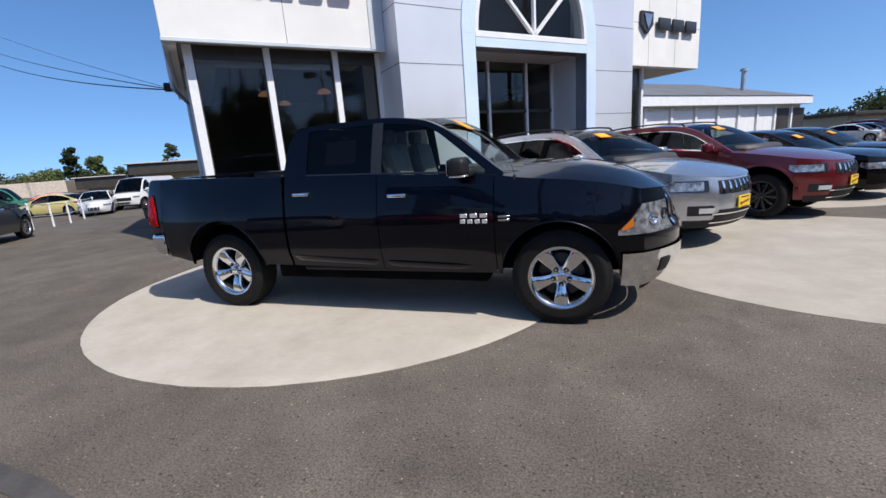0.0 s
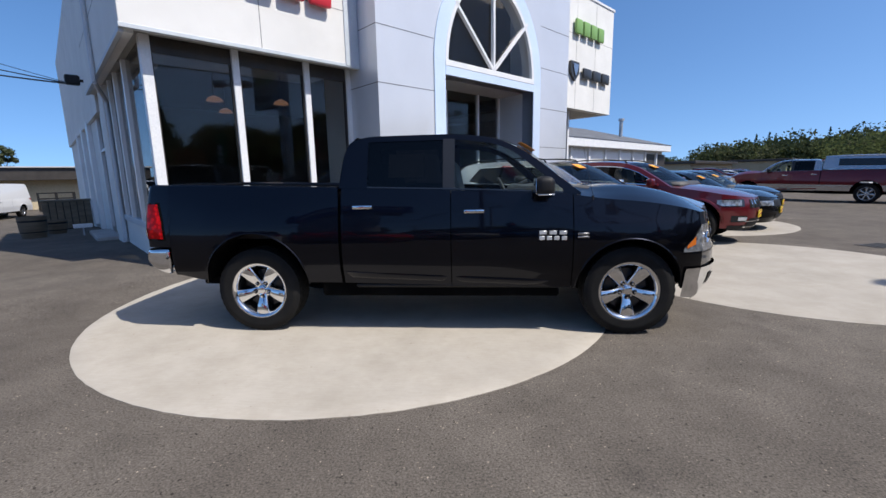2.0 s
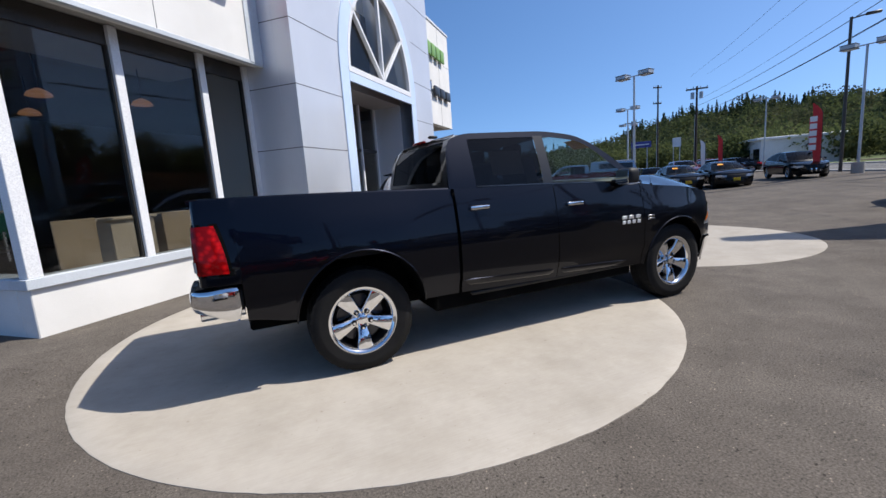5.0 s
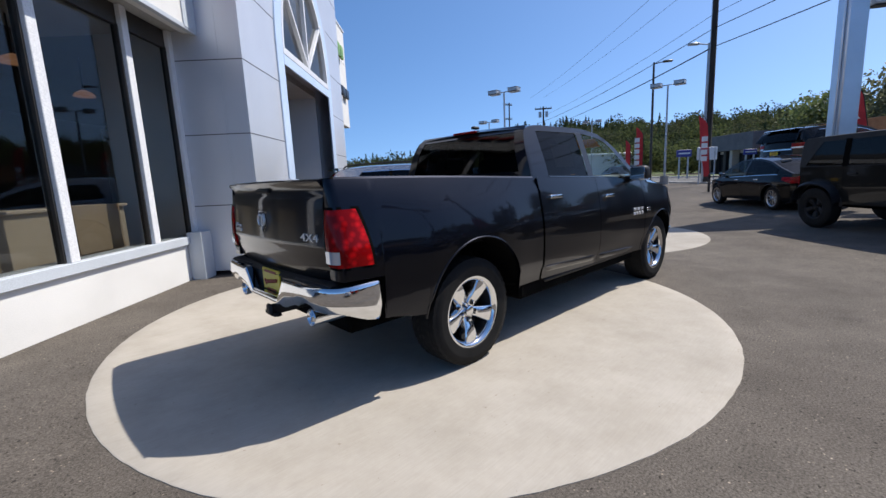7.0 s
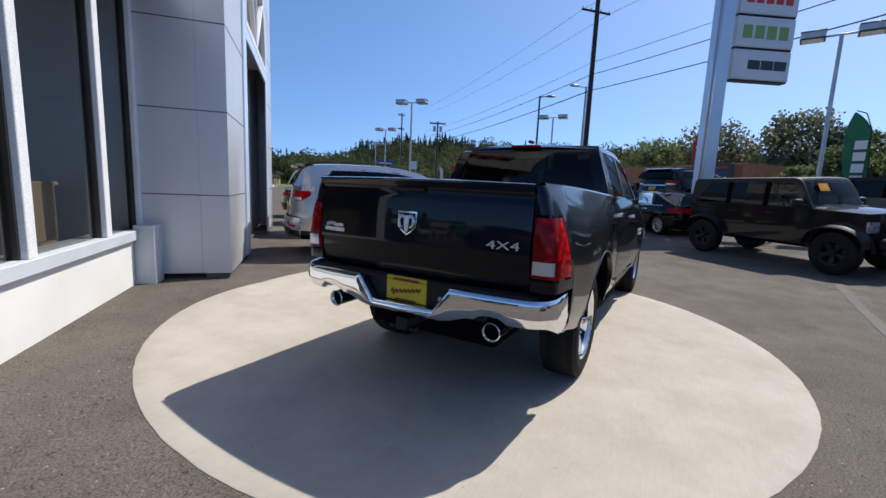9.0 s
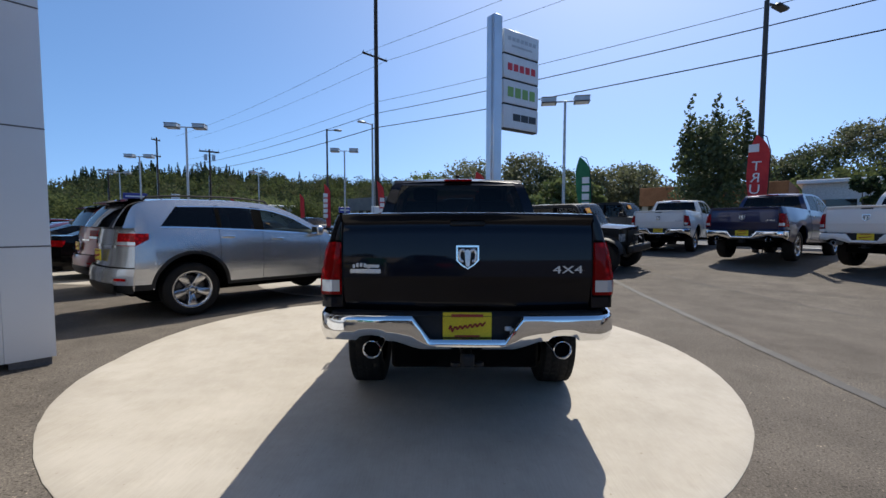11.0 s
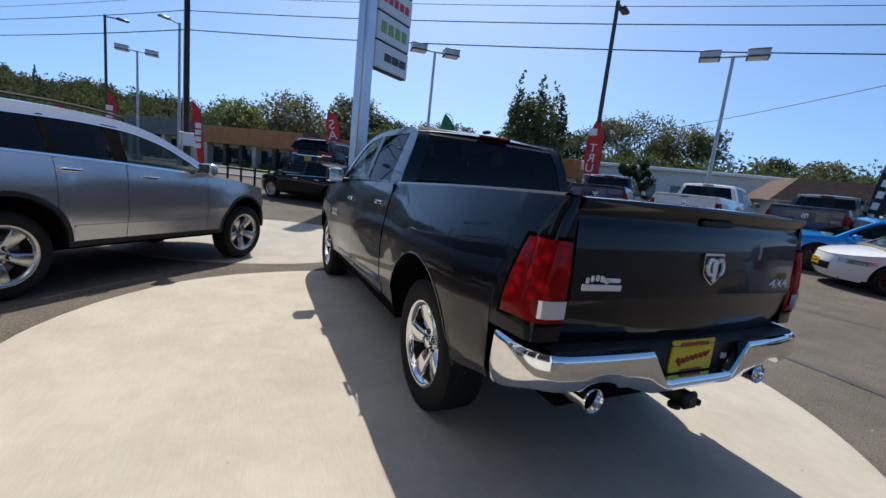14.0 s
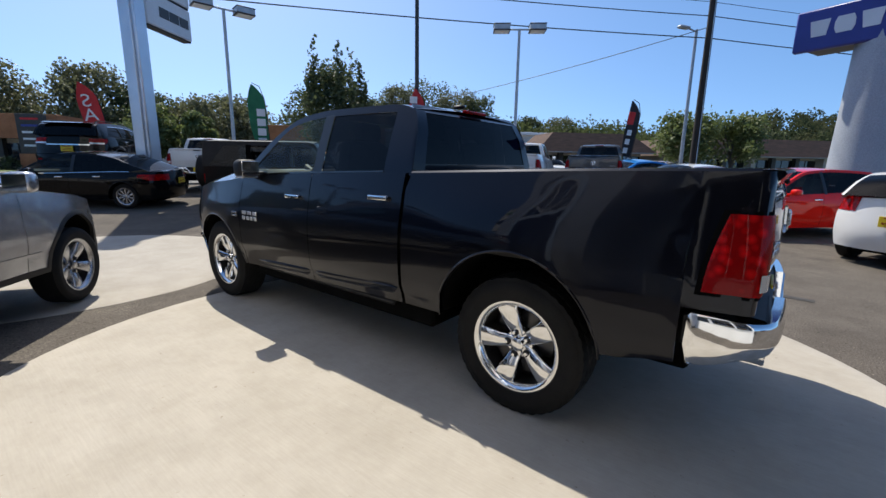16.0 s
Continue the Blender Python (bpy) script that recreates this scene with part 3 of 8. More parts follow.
for x0, x1 in ((CXL + 0.145, -2.41), (-2.29, -1.06), (-0.94, -0.1)):
    pbox("pane", SHOP, x0, x1, WY + 0.055, WY + 0.065, 0.74, 3.8, show_window, 0)
    pbox("window_bead", BRONZE, x0, x1, WY + 0.03, WY + 0.09, 3.55, 3.8, show_window, 0)
    for xe in (x0 + 0.012, x1 - 0.012):
        pbox("window_bead", BRONZE, xe - 0.012, xe + 0.012, WY + 0.02, WY + 0.1, 0.74, 3.56, show_window, 0)
side_window = thing("side_window", "tall side windows between pale mullions", "window", LOT)
for y, w in ((2.8, 0.12), (4.05, 0.12), (5.0, 0.12), (7.25, 0.12), (8.5, 0.12)):
    pbox("mullion", TRIM, CXL - 0.04, CXL + 0.1, y - w / 2, y + w / 2, 0.74 if y < 6 else 0.2, 3.75, side_window)
for y0, y1, z0 in ((1.2, 2.74, 0.74), (2.86, 3.99, 0.74), (4.11, 4.94, 0.74), (5.06, 5.5, 0.74), (6.35, 7.19, 0.2), (7.31, 8.44, 0.2)):
    pbox("pane", SHOP, CXL + 0.03, CXL + 0.04, y0, y1, z0, 3.75, side_window, 0)
pbox("door_rail", TRIM, CXL - 0.02, CXL + 0.09, 6.3, 8.5, 2.36, 2.44, side_window)
pbox("side_column", STUCCO, CXL - 0.12, CXL + 0.2, 5.5, 6.3, 0.0, 3.75, showroom, 0.01)
pbox("side_wall", STUCCO, CXL - 0.02, CXL + 0.2, 8.56, 22.0, -0.7, 4.2, showroom, 0.01, "pale wall of the showroom's side")
for y in (10.6, 13.0, 15.5):
    pbox("side_pilaster", TRIM, CXL - 0.14, CXL - 0.02, y - 0.25, y + 0.25, 0.0, 3.4, showroom)
    pbox("side_glass", FARGLASS, CXL - 0.035, CXL - 0.025, y + 0.5, y + 1.6, 0.9, 2.9, showroom, 0)
pbox("side_step", KERB, CXL - 0.55, CXL - 0.02, 6.4, 8.9, 0.0, 0.12, showroom, 0.02, "concrete step along the side door")
# fascia above: sheets with joints
FZ, FY, FXL = 3.77, 0.65, -4.05
pbox("fascia", STUCCO, FXL, -0.002, FY, FY + 0.2, FZ, 9.0, showroom, 0.008, "white fascia above the show windows")
pbox("fascia", STUCCO, FXL, FXL + 0.2, FY + 0.2, 7.0, FZ - 0.05, 9.0, showroom, 0.008)
pbox("fascia", STUCCO, FXL + 0.16, FXL + 0.36, 7.0, 22.0, 3.3, 7.4, showroom, 0.008)
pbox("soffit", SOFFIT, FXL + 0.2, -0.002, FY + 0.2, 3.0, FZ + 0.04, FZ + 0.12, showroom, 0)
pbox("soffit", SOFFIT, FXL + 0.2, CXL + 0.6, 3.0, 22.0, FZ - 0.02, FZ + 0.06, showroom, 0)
pbox("fascia_edge", SILLPAINT, FXL - 0.012, -0.002, FY - 0.012, FY + 0.06, FZ - 0.03, FZ + 0.035, showroom)
pbox("fascia_edge", SILLPAINT, FXL - 0.012, FXL + 0.06, FY + 0.06, 7.0, FZ - 0.08, FZ - 0.015, showroom)
for x in (-2.0,):
    pbox("joint", JOINT, x - 0.005, x + 0.005, FY - 0.0025, FY + 0.01, FZ + 0.04, 9.0, showroom, 0)
for z in (4.8, 5.85, 6.9):
    pbox("joint", JOINT, FXL + 0.002, -0.01, FY - 0.0025, FY + 0.01, z - 0.005, z + 0.005, showroom, 0)
    pbox("joint", JOINT, FXL - 0.0025, FXL + 0.01, FY + 0.01, 6.9, z - 0.005, z + 0.005, showroom, 0)
pbox("fascia_return", SILLPAINT, -0.32, -0.004, FY - 0.02, FY, FZ, 9.0, showroom, 0.004, "grey return beside the portal")
bm = B()
tube(bm, [Vector(p) for p in ((FXL - 0.05, 4.2, 6.5), (FXL - 0.05, 4.2, 3.55), (CXL - 0.06, 5.35, 3.35), (CXL - 0.06, 5.45, 0.1))], 0.045, 10)
part("downpipe", bm, SILLPAINT, showroom, "grey rainwater pipe")
# opposite wing
pbox("fascia", STUCCO, PW + 0.002, 11.2, FY - 0.05, FY + 0.2, 3.7, 7.38, showroom, 0.008, "white fascia of the far wing")
pbox("fascia", STUCCO, 11.0, 11.2, FY + 0.2, 12.0, 3.7, 7.38, showroom, 0.008)
pbox("fascia_cap", TRIM, PW + 0.002, 11.24, FY - 0.08, FY + 0.24, 7.38, 7.46, showroom)
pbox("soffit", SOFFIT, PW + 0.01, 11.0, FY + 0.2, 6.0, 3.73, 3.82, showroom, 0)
for x in (8.6, 9.9):
    pbox("joint", JOINT, x - 0.005, x + 0.005, FY - 0.0525, FY - 0.04, 3.72, 7.36, showroom, 0)
for z in (4.9, 6.1):
    pbox("joint", JOINT, PW + 0.01, 11.19, FY - 0.0525, FY - 0.04, z - 0.005, z + 0.005, showroom, 0)
pbox("wing_pane", SHOP, PW + 0.1, 8.9, WY + 0.05, WY + 0.06, 0.1, 3.72, showroom, 0)
for x in (PW + 0.06, 8.95):
    pbox("wing_post", TRIM, x - 0.05, x + 0.05, WY - 0.03, WY + 0.12, 0.0, 3.73, showroom)
pbox("wing_wall", BEIGE, 8.85, 9.05, WY + 0.12, 12.0, 0.0, 3.73, showroom, 0)
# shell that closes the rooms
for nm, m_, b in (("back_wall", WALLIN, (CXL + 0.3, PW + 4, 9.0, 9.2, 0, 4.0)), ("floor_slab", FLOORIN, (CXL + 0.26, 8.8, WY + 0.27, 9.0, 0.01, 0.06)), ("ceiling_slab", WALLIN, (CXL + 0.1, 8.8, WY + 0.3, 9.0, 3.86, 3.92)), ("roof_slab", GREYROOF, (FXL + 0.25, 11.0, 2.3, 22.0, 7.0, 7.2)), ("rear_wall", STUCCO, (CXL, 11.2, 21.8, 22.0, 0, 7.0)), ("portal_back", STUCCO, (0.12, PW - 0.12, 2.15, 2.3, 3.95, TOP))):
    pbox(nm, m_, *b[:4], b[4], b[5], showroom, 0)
# showroom contents seen through the glass
for x, y in ((-2.2, 3.0), (-0.9, 2.6), (-1.5, 4.6), (1.2, 3.4), (2.6, 2.6), (4.2, 3.6)):
    lamp = thing("pendant_lamp", "warm glass pendant lamp under the showroom ceiling", "lamp", LOT @ pose(x, y, 0), "pendant lamps")
    bm = B()
    cyl(bm, (0, 0, 3.3), (0, 0, 3.86), 0.01, seg=6)
    part("cord", bm, BLACK, lamp)
    bm = B()
    cyl(bm, (0, 0, 3.2), (0, 0, 3.26), 0.17, 0.13, 16)
    cyl(bm, (0, 0, 3.26), (0, 0, 3.31), 0.13, 0.04, 16)
    part("shade", bm, PENDANT, lamp, "glowing amber shade")
for x, y, w, h in ((-3.25, WY + 0.35, 0.5, 0.62), (-1.75, WY + 0.42, 0.75, 0.6)):
    board = thing("window_board", "tan board leaning inside the show window", "board", LOT @ pose(x, y, 0.62))
    bm = B()
    box(bm, (w / 2, 0.02, h / 2 + 0.1), (w, 0.03, h), 0.008)
    part("board", bm, CARD, board)
desk = thing("sales_desk", "dark sales desk inside the showroom", "desk", LOT @ pose(-1.9, 5.2, 0.06))
bm = B()
box(bm, (0, 0, 0.72), (1.6, 0.8, 0.05), 0.01)
part("top", bm, BRONZE, desk)
for sx in (-0.72, 0.72):
    bm = B()
    box(bm, (sx, 0, 0.35), (0.06, 0.7, 0.7), 0.01)
    part("panel_leg", bm, BRONZE, desk)


# raised signs on the fascia: plain shapes only
def blocks(name, label, material, x0, x1, z0, z1, y, count, slant=0.0, deep=0.12, tilt=0.0):
    sign = thing(name, label, "sign", LOT)
    w = (x1 - x0) / count
    for i in range(count):
        bm = B()
        box(bm, (x0 + w * (i + 0.5), y - deep / 2, (z0 + z1) / 2 + tilt * (i - (count - 1) / 2)), (w * 0.84, deep, z1 - z0), 0.05, seg=2)
        part("raised_shape", bm, material, sign)
    for i in range(count):
        bm = B()
        box(bm, (x0 + w * (i + 0.5), y - 0.02, (z0 + z1) / 2), (0.06, 0.04, 0.06))
        part("bracket", bm, STEEL, sign)
    return sign


blocks("fascia_sign", "red raised sign shapes on the white fascia", SIGNRED, -3.32, -0.6, 4.72, 5.12, FY - 0.05, 5)
blocks("fascia_sign", "green raised sign shapes on the white fascia", SIGNGREEN, 8.3, 10.3, 6.08, 6.55, FY - 0.1, 4, deep=0.1)
blocks("fascia_sign", "charcoal raised sign shapes on the white fascia", SIGNDARK, 8.85, 10.85, 4.72, 5.08, FY - 0.1, 3, deep=0.1)
shield = thing("fascia_shield", "silver and charcoal shield emblem on the fascia", "sign", LOT @ pose(8.4, FY - 0.06, 4.92))
bm = B()
prism(bm, [(-0.26, 0.28), (0.26, 0.28), (0.26, -0.08), (0.0, -0.34), (-0.26, -0.08)], -0.09)
part("shield", bm, SIGNDARK, shield)
bm = B()
prism(bm, [(-0.18, 0.2), (0.18, 0.2), (0.1, -0.02), (0.0, -0.2), (-0.1, -0.02)], -0.03, Matrix.Translation((0, -0.09, 0)))
part("relief", bm, ALLOY, shield)
blocks("portal_sign", "grey raised sign shapes high on the portal", STEEL, 4.0, 5.6, 6.78, 7.02, 0.0, 8, deep=0.06)

# low workshop beyond the showroom
workshop = thing("workshop", "long low white workshop with roller doors and a grey roof", "building", LOT)
pbox("wall", WHITEWALL, 11.3, 39.0, 8.6, 8.9, 0.0, 3.5, workshop, 0)
pbox("end_wall", WHITEWALL, 38.7, 39.0, 8.9, 20, 0.0, 3.5, workshop, 0)
pbox("eave", TRIM, 11.25, 39.5, 8.0, 8.5, 3.35, 3.95, workshop, 0.02)
bm = B()
grid(bm, [[(11.25, 7.95, 3.95), (39.6, 7.95, 3.95)], [(11.25, 14.0, 5.7), (34.0, 14.0, 5.7)], [(11.25, 20.0, 3.95), (39.6, 20.0, 3.95)]])
grid(bm, [[(39.6, 7.95, 3.95), (39.6, 20, 3.95)], [(34, 14, 5.7), (34, 14.01, 5.7)]])
part("roof", bm, GREYROOF, workshop)
for i in range(8):
    x = 19.5 + i * 2.55
    pbox("roller_door", TRIM if i < 6 else BRONZE, x + 0.15, x + 2.3, 8.56, 8.62, 0.0, 3.1, workshop, 0)
    pbox("door_post", TRIM, x - 0.12, x + 0.12, 8.45, 8.62, 0.0, 3.3, workshop, 0)
bm = B()
cyl(bm, (34.0, 10.5, 4.6), (34.0, 10.5, 6.1), 0.16, seg=12)
cyl(bm, (34.0, 10.5, 6.1), (34.0, 10.5, 6.3), 0.26, seg=12)
part("flue", bm, STEEL, workshop, "metal flue")

# pale desks close behind the show windows
for x0, x1 in ((-1.45, -0.72), (-2.75, -1.78)):
    desk = thing("reception_desk", "pale tan laminate desk close behind the show window", "desk", LOT)
    pbox("front_panel", DESK, x0, x1, 1.62, 1.66, 0.1, 1.27, desk, 0.006)
    pbox("top", DESK, x0 - 0.03, x1 + 0.03, 1.58, 2.25, 1.27, 1.31, desk, 0.008)
    for x in (x0 + 0.02, x1 - 0.02):
        pbox("side_panel", DESK, x - 0.02, x + 0.02, 1.66, 2.2, 0.1, 1.27, desk, 0.004)
    pbox("plinth", BRONZE, x0 + 0.03, x1 - 0.03, 1.68, 2.15, 0.02, 0.1, desk, 0)


# ---- vehicles ----
def smooth01(k):
    k = min(max(k, 0.0), 1.0)
    return k * k * (3 - 2 * k)


WHEELS = {}


def wheel_meshes(R, rim, width, style, detail):
    key = (R, rim, width, style, detail)
    if key in WHEELS:
        return WHEELS[key]
    seg = 64 if detail else 32
    h = width / 2
    bm = B()
    lathe(bm, [(rim - 0.02, -h * 0.8), (rim + 0.01, -h * 0.93), (rim + (R - rim) * 0.5, -h), (R - 0.03, -h * 0.93), (R - 0.006, -h * 0.76), (R, -h * 0.4), (R, 0), (R, h * 0.4), (R - 0.006, h * 0.76), (R - 0.03, h * 0.93),
               (rim + (R - rim) * 0.55, h), (rim + (R - rim) * 0.5, h * 1.0), (rim + 0.012, h * 0.95), (rim + 0.004, h * 0.86), (rim - 0.015, h * 0.8)], seg)
    if detail:
        # ribs and sipes of the tread
        nseg = 120
        prof = [(-0.9, 0.024, 1), (-0.84, 0.004, 1), (-0.56, 0.0, 1), (-0.52, 0.007, 0), (-0.46, 0.007, 0), (-0.42, -0.001, 2), (-0.08, -0.001, 2), (-0.05, 0.007, 0), (0.05, 0.007, 0), (0.08, -0.001, 2), (0.42, -0.001, 2), (0.46, 0.007, 0), (0.52, 0.007, 0), (0.56, 0.0, 1), (0.84, 0.004, 1), (0.9, 0.024, 1)]
        rows = []
        for y, dr, kind in prof:
            row = []
            for k in range(nseg):
                notch = 0.006 if kind and (k + (kind == 2) + int(abs(y) * 3)) % 3 == 0 else 0.0
                a = 2 * math.pi * k / nseg
                r = R + 0.003 - dr - notch
                row.append((r * math.cos(a), y * h, r * math.sin(a)))
            rows.append(row + row[:1])
        grid(bm, rows)
    tyre = bpy.data.meshes.new("tyre")
    bm.to_mesh(tyre)
    bm.free()
    tyre.materials.append(RUBBER)
    # rim: lip and barrel, hub, spokes
    bm = B()
    lathe(bm, [(rim - 0.015, h * 0.8), (rim + 0.006, h * 0.9), (rim - 0.004, h * 0.9), (rim - 0.022, h * 0.8), (rim - 0.03, h * 0.62)], seg)
    dark = len(bm.faces)
    lathe(bm, [(rim - 0.03, h * 0.62), (rim - 0.04, -h * 0.6)], seg)
    bm.faces.ensure_lookup_table()
    for f_ in bm.faces[dark:]:
        f_.material_index = 1
    y0 = h * 0.62
    if style == "five":
        for k in range(5):
            a = 2 * math.pi * k / 5 + math.pi / 2
            m = Matrix.Rotation(-a, 4, "Y")
            rows = []
            for f, w, dy in ((0.13, 0.125, -0.026), (0.3, 0.135, -0.02), (0.42, 0.15, -0.004), (0.62, 0.19, 0.008), (0.82, 0.222, 0.014), (0.93, 0.238, 0.012), (0.965, 0.245, 0.0)):
                r, w, y = f * rim, w * rim, y0 + dy
                rows.append([m @ Vector((r, y + d, z)) for z, d in ((-w - 0.02, -0.07), (-w - 0.006, -0.016), (-w, -0.004), (-w + 0.006, 0.0), (0.0, 0.0015), (w - 0.006, 0.0), (w, -0.004), (w + 0.006, -0.016), (w + 0.02, -0.07))])
            grid(bm, rows)
            c = m @ Vector((rim * 0.27, 0, 0))
            dark = len(bm.faces)
            cyl(bm, (c.x, y0 - 0.03, c.z), (c.x, y0 - 0.015, c.z), 0.023, 0.023, 14)
            bm.faces.ensure_lookup_table()
            for f_ in bm.faces[dark:]:
                f_.material_index = 1
            cyl(bm, (c.x, y0 - 0.02, c.z), (c.x, y0 + 0.004, c.z), 0.0135, 0.01, 8)
    else:
        nn = {"seven": 7, "ten": 10, "multi": 9}.get(style, 5)
        for k in range(nn):
            a = 2 * math.pi * k / nn
            m = Matrix.Rotation(-a, 4, "Y")
            w = 0.5 / nn
            rows = [[m @ Vector((r, y0 - 0.04 + dy, z)) for dy, z in ((0, -wz), (0.035, -wz * 0.8), (0.04, 0), (0.035, wz * 0.8), (0, wz))] for r, wz in ((0.04, 0.3 * w), (rim * 0.5, 0.42 * w), (rim - 0.02, 0.62 * w))]
            grid(bm, rows)
    lathe(bm, [(0.0001, y0 + 0.006), (0.03, y0 + 0.006), (0.04, y0), (0.045, y0 - 0.03), (0.085, y0 - 0.035), (0.09, y0 - 0.06)], 24)
    rimm = bpy.data.meshes.new("rim")
    bm.to_mesh(rimm)
    bm.free()
    # brake disc and hub, dark
    bm = B()
    lathe(bm, [(0.0001, h * 0.12), (0.07, h * 0.12), (0.08, 0.0), (rim * 0.72, 0.0), (rim * 0.72, -0.02), (rim - 0.03, -h * 0.3), (rim - 0.03, -h * 0.5)], 32)
    hub = bpy.data.meshes.new("brake_disc")
    bm.to_mesh(hub)
    bm.free()
    hub.materials.append(DARKALLOY)
    for me in (tyre, rimm, hub):
        me.polygons.foreach_set("use_smooth", [True] * len(me.polygons))
        me.set_sharp_from_angle(angle=radians(38))
    WHEELS[key] = (tyre, rimm, hub)
    return WHEELS[key]


def add_wheels(S, root, style, finish, rim_label, detail=False):
    R, rim, width = S["R"], S["rim"], S.get("tw", 0.24)
    tyre, rimm, hub = wheel_meshes(R, rim, width, style, detail)
    if len(rimm.materials) == 0:
        rimm.materials.append(finish)
        rimm.materials.append(BLACK)
    elif rimm.materials[0] != finish:
        rimm = rimm.copy()
        rimm.materials[0] = finish
    for ax in S["ax"]:
        for sgn in (1, -1):
            m = pose(ax, sgn * (S["W"] - S.get("inset", 0.05) - width / 2), R, 0, 0, 0 if sgn > 0 else 180) @ Matrix.Rotation(radians(18 if sgn > 0 else 36), 4, "Y")
            w = share("wheel", tyre, root, m)
            share("rim", rimm, w, Matrix.Identity(4), rim_label)
            share("brake_disc", hub, w, Matrix.Identity(4))


class Shape:
    """The skin of a vehicle: x ahead, y to its left, z up, standing on z = 0."""

    def __init__(s, S):
        s.S = S
        s.belt, s.rail, s.plan, s.sec = curve(S["belt"]), curve(S["rail"]), curve(S["plan"]), curve(S["sec"])
        s.nose, s.tail = curve(S["nose"]), curve(S["tail"])
        s.xf, s.xr, s.rf, s.rr = S["xf"], S["xr"], S["rf"], S["rr"]
        s.fax, s.rax = S["ax"]
        s.arches = S.get("arches") or [(ax, S["R"] + S.get("archlift", 0.0), S["Ra"]) for ax in S["ax"]]
        s.ztop = max(z for x, z in S["rail"])
        s.rail0, s.rail1 = min(x for x, z in S["rail"]), max(x for x, z in S["rail"])

    def P(s, x, y, z):
        a, b = s.fax + 0.3, s.xf
        if x > a:
            x -= s.nose(z) * ((x - a) / (b - a)) ** 2
        a, b = s.rax - 0.3, s.xr
        if x < a:
            x += s.tail(z) * ((x - a) / (b - a)) ** 2
        return (x, y, z)

    def y(s, x, z):
        f = 0.0
        for ax in (s.fax, s.rax):
            f = max(f, math.exp(-(((x - ax) / 0.62) ** 4)) * s.S.get("flare", 0.02) * smooth01((s.belt(x) - z) / 0.35))
        return s.plan(x) + s.sec(z) + f

    def low(s, x):
        z = s.S["sill"](x) if callable(s.S["sill"]) else s.S["sill"]
        for ax, zc, Ra in s.arches:
            d = Ra * Ra - (x - ax) ** 2
            if d > 0:
                z = max(z, zc + math.sqrt(d))
        return z

    def yg(s, x, z):
        zb = s.belt(x)
        yb = s.y(x, zb) - s.S.get("step", 0.015)
        k = min(max((z - zb) / max(s.ztop - zb, 0.05), 0), 1)
        return yb + (s.S["Wt"] - yb) * k ** 1.15

    def xs(s, x0, x1, step=0.09):
        out = list(np.linspace(x0, x1, max(2, int((x1 - x0) / step) + 1)))
        for ax, zc, Ra in s.arches:
            out += [ax + Ra * math.cos(math.pi * k / 18) * 0.9995 for k in range(19)]
            out += [ax + Ra * 1.0005, ax - Ra * 1.0005]
        out += s.S.get("xcuts", [])
        return sorted({round(v, 4) for v in out if x0 <= v <= x1} | {x0, x1})

    def side(s, bm, sgn, x0, x1, zlo, zhi, nz=9, off=0.0, ys=None, step=0.09):
        ys = ys or s.y
        rows = []
        for x in s.xs(x0, x1, step):
            a, b = (zlo(x) if callable(zlo) else zlo), (zhi(x) if callable(zhi) else zhi)
            b = max(a + 0.001, b)
            rows.append([s.P(x, sgn * (ys(x, z) + off), z) for z in np.linspace(a, b, nz)])
        grid(bm, rows)

    def end(s, bm, front, s0, s1, z0, z1, ns=24, nz=10, off=0.0, zcurve=None):
        rows = []
        for k in np.linspace(0, 1, nz):
            row = []
            for q in np.linspace(s0, s1, ns):
                zz1 = z1(q) if callable(z1) else z1
                zz0 = z0(q) if callable(z0) else z0
                z = zz0 + (zz1 - zz0) * k
                xe = (s.xf - s.rf) if front else (s.xr + s.rr)
                y = q * (s.y(xe, z) + off)
                x = (s.xf - s.rf * abs(q) ** 2.6 + off * (1 - abs(q) ** 6)) if front else (s.xr + s.rr * abs(q) ** 2.6 - off * (1 - abs(q) ** 6))
                a = s.nose(z) if front else s.tail(z)
                e = abs(q) ** 2.6
                # the skin's own slope at the corner, blended to the full slope at the middle
                if front:
                    kk = ((min(x, s.xf) - (s.fax + 0.3)) / (s.xf - s.fax - 0.3)) ** 2
                    x -= a * kk
                else:
                    kk = ((max(x, s.xr) - (s.rax - 0.3)) / (s.xr - s.rax + 0.3)) ** 2
                    x += a * kk
                row.append((x, y, z))
            rows.append(row)
        grid(bm, rows)


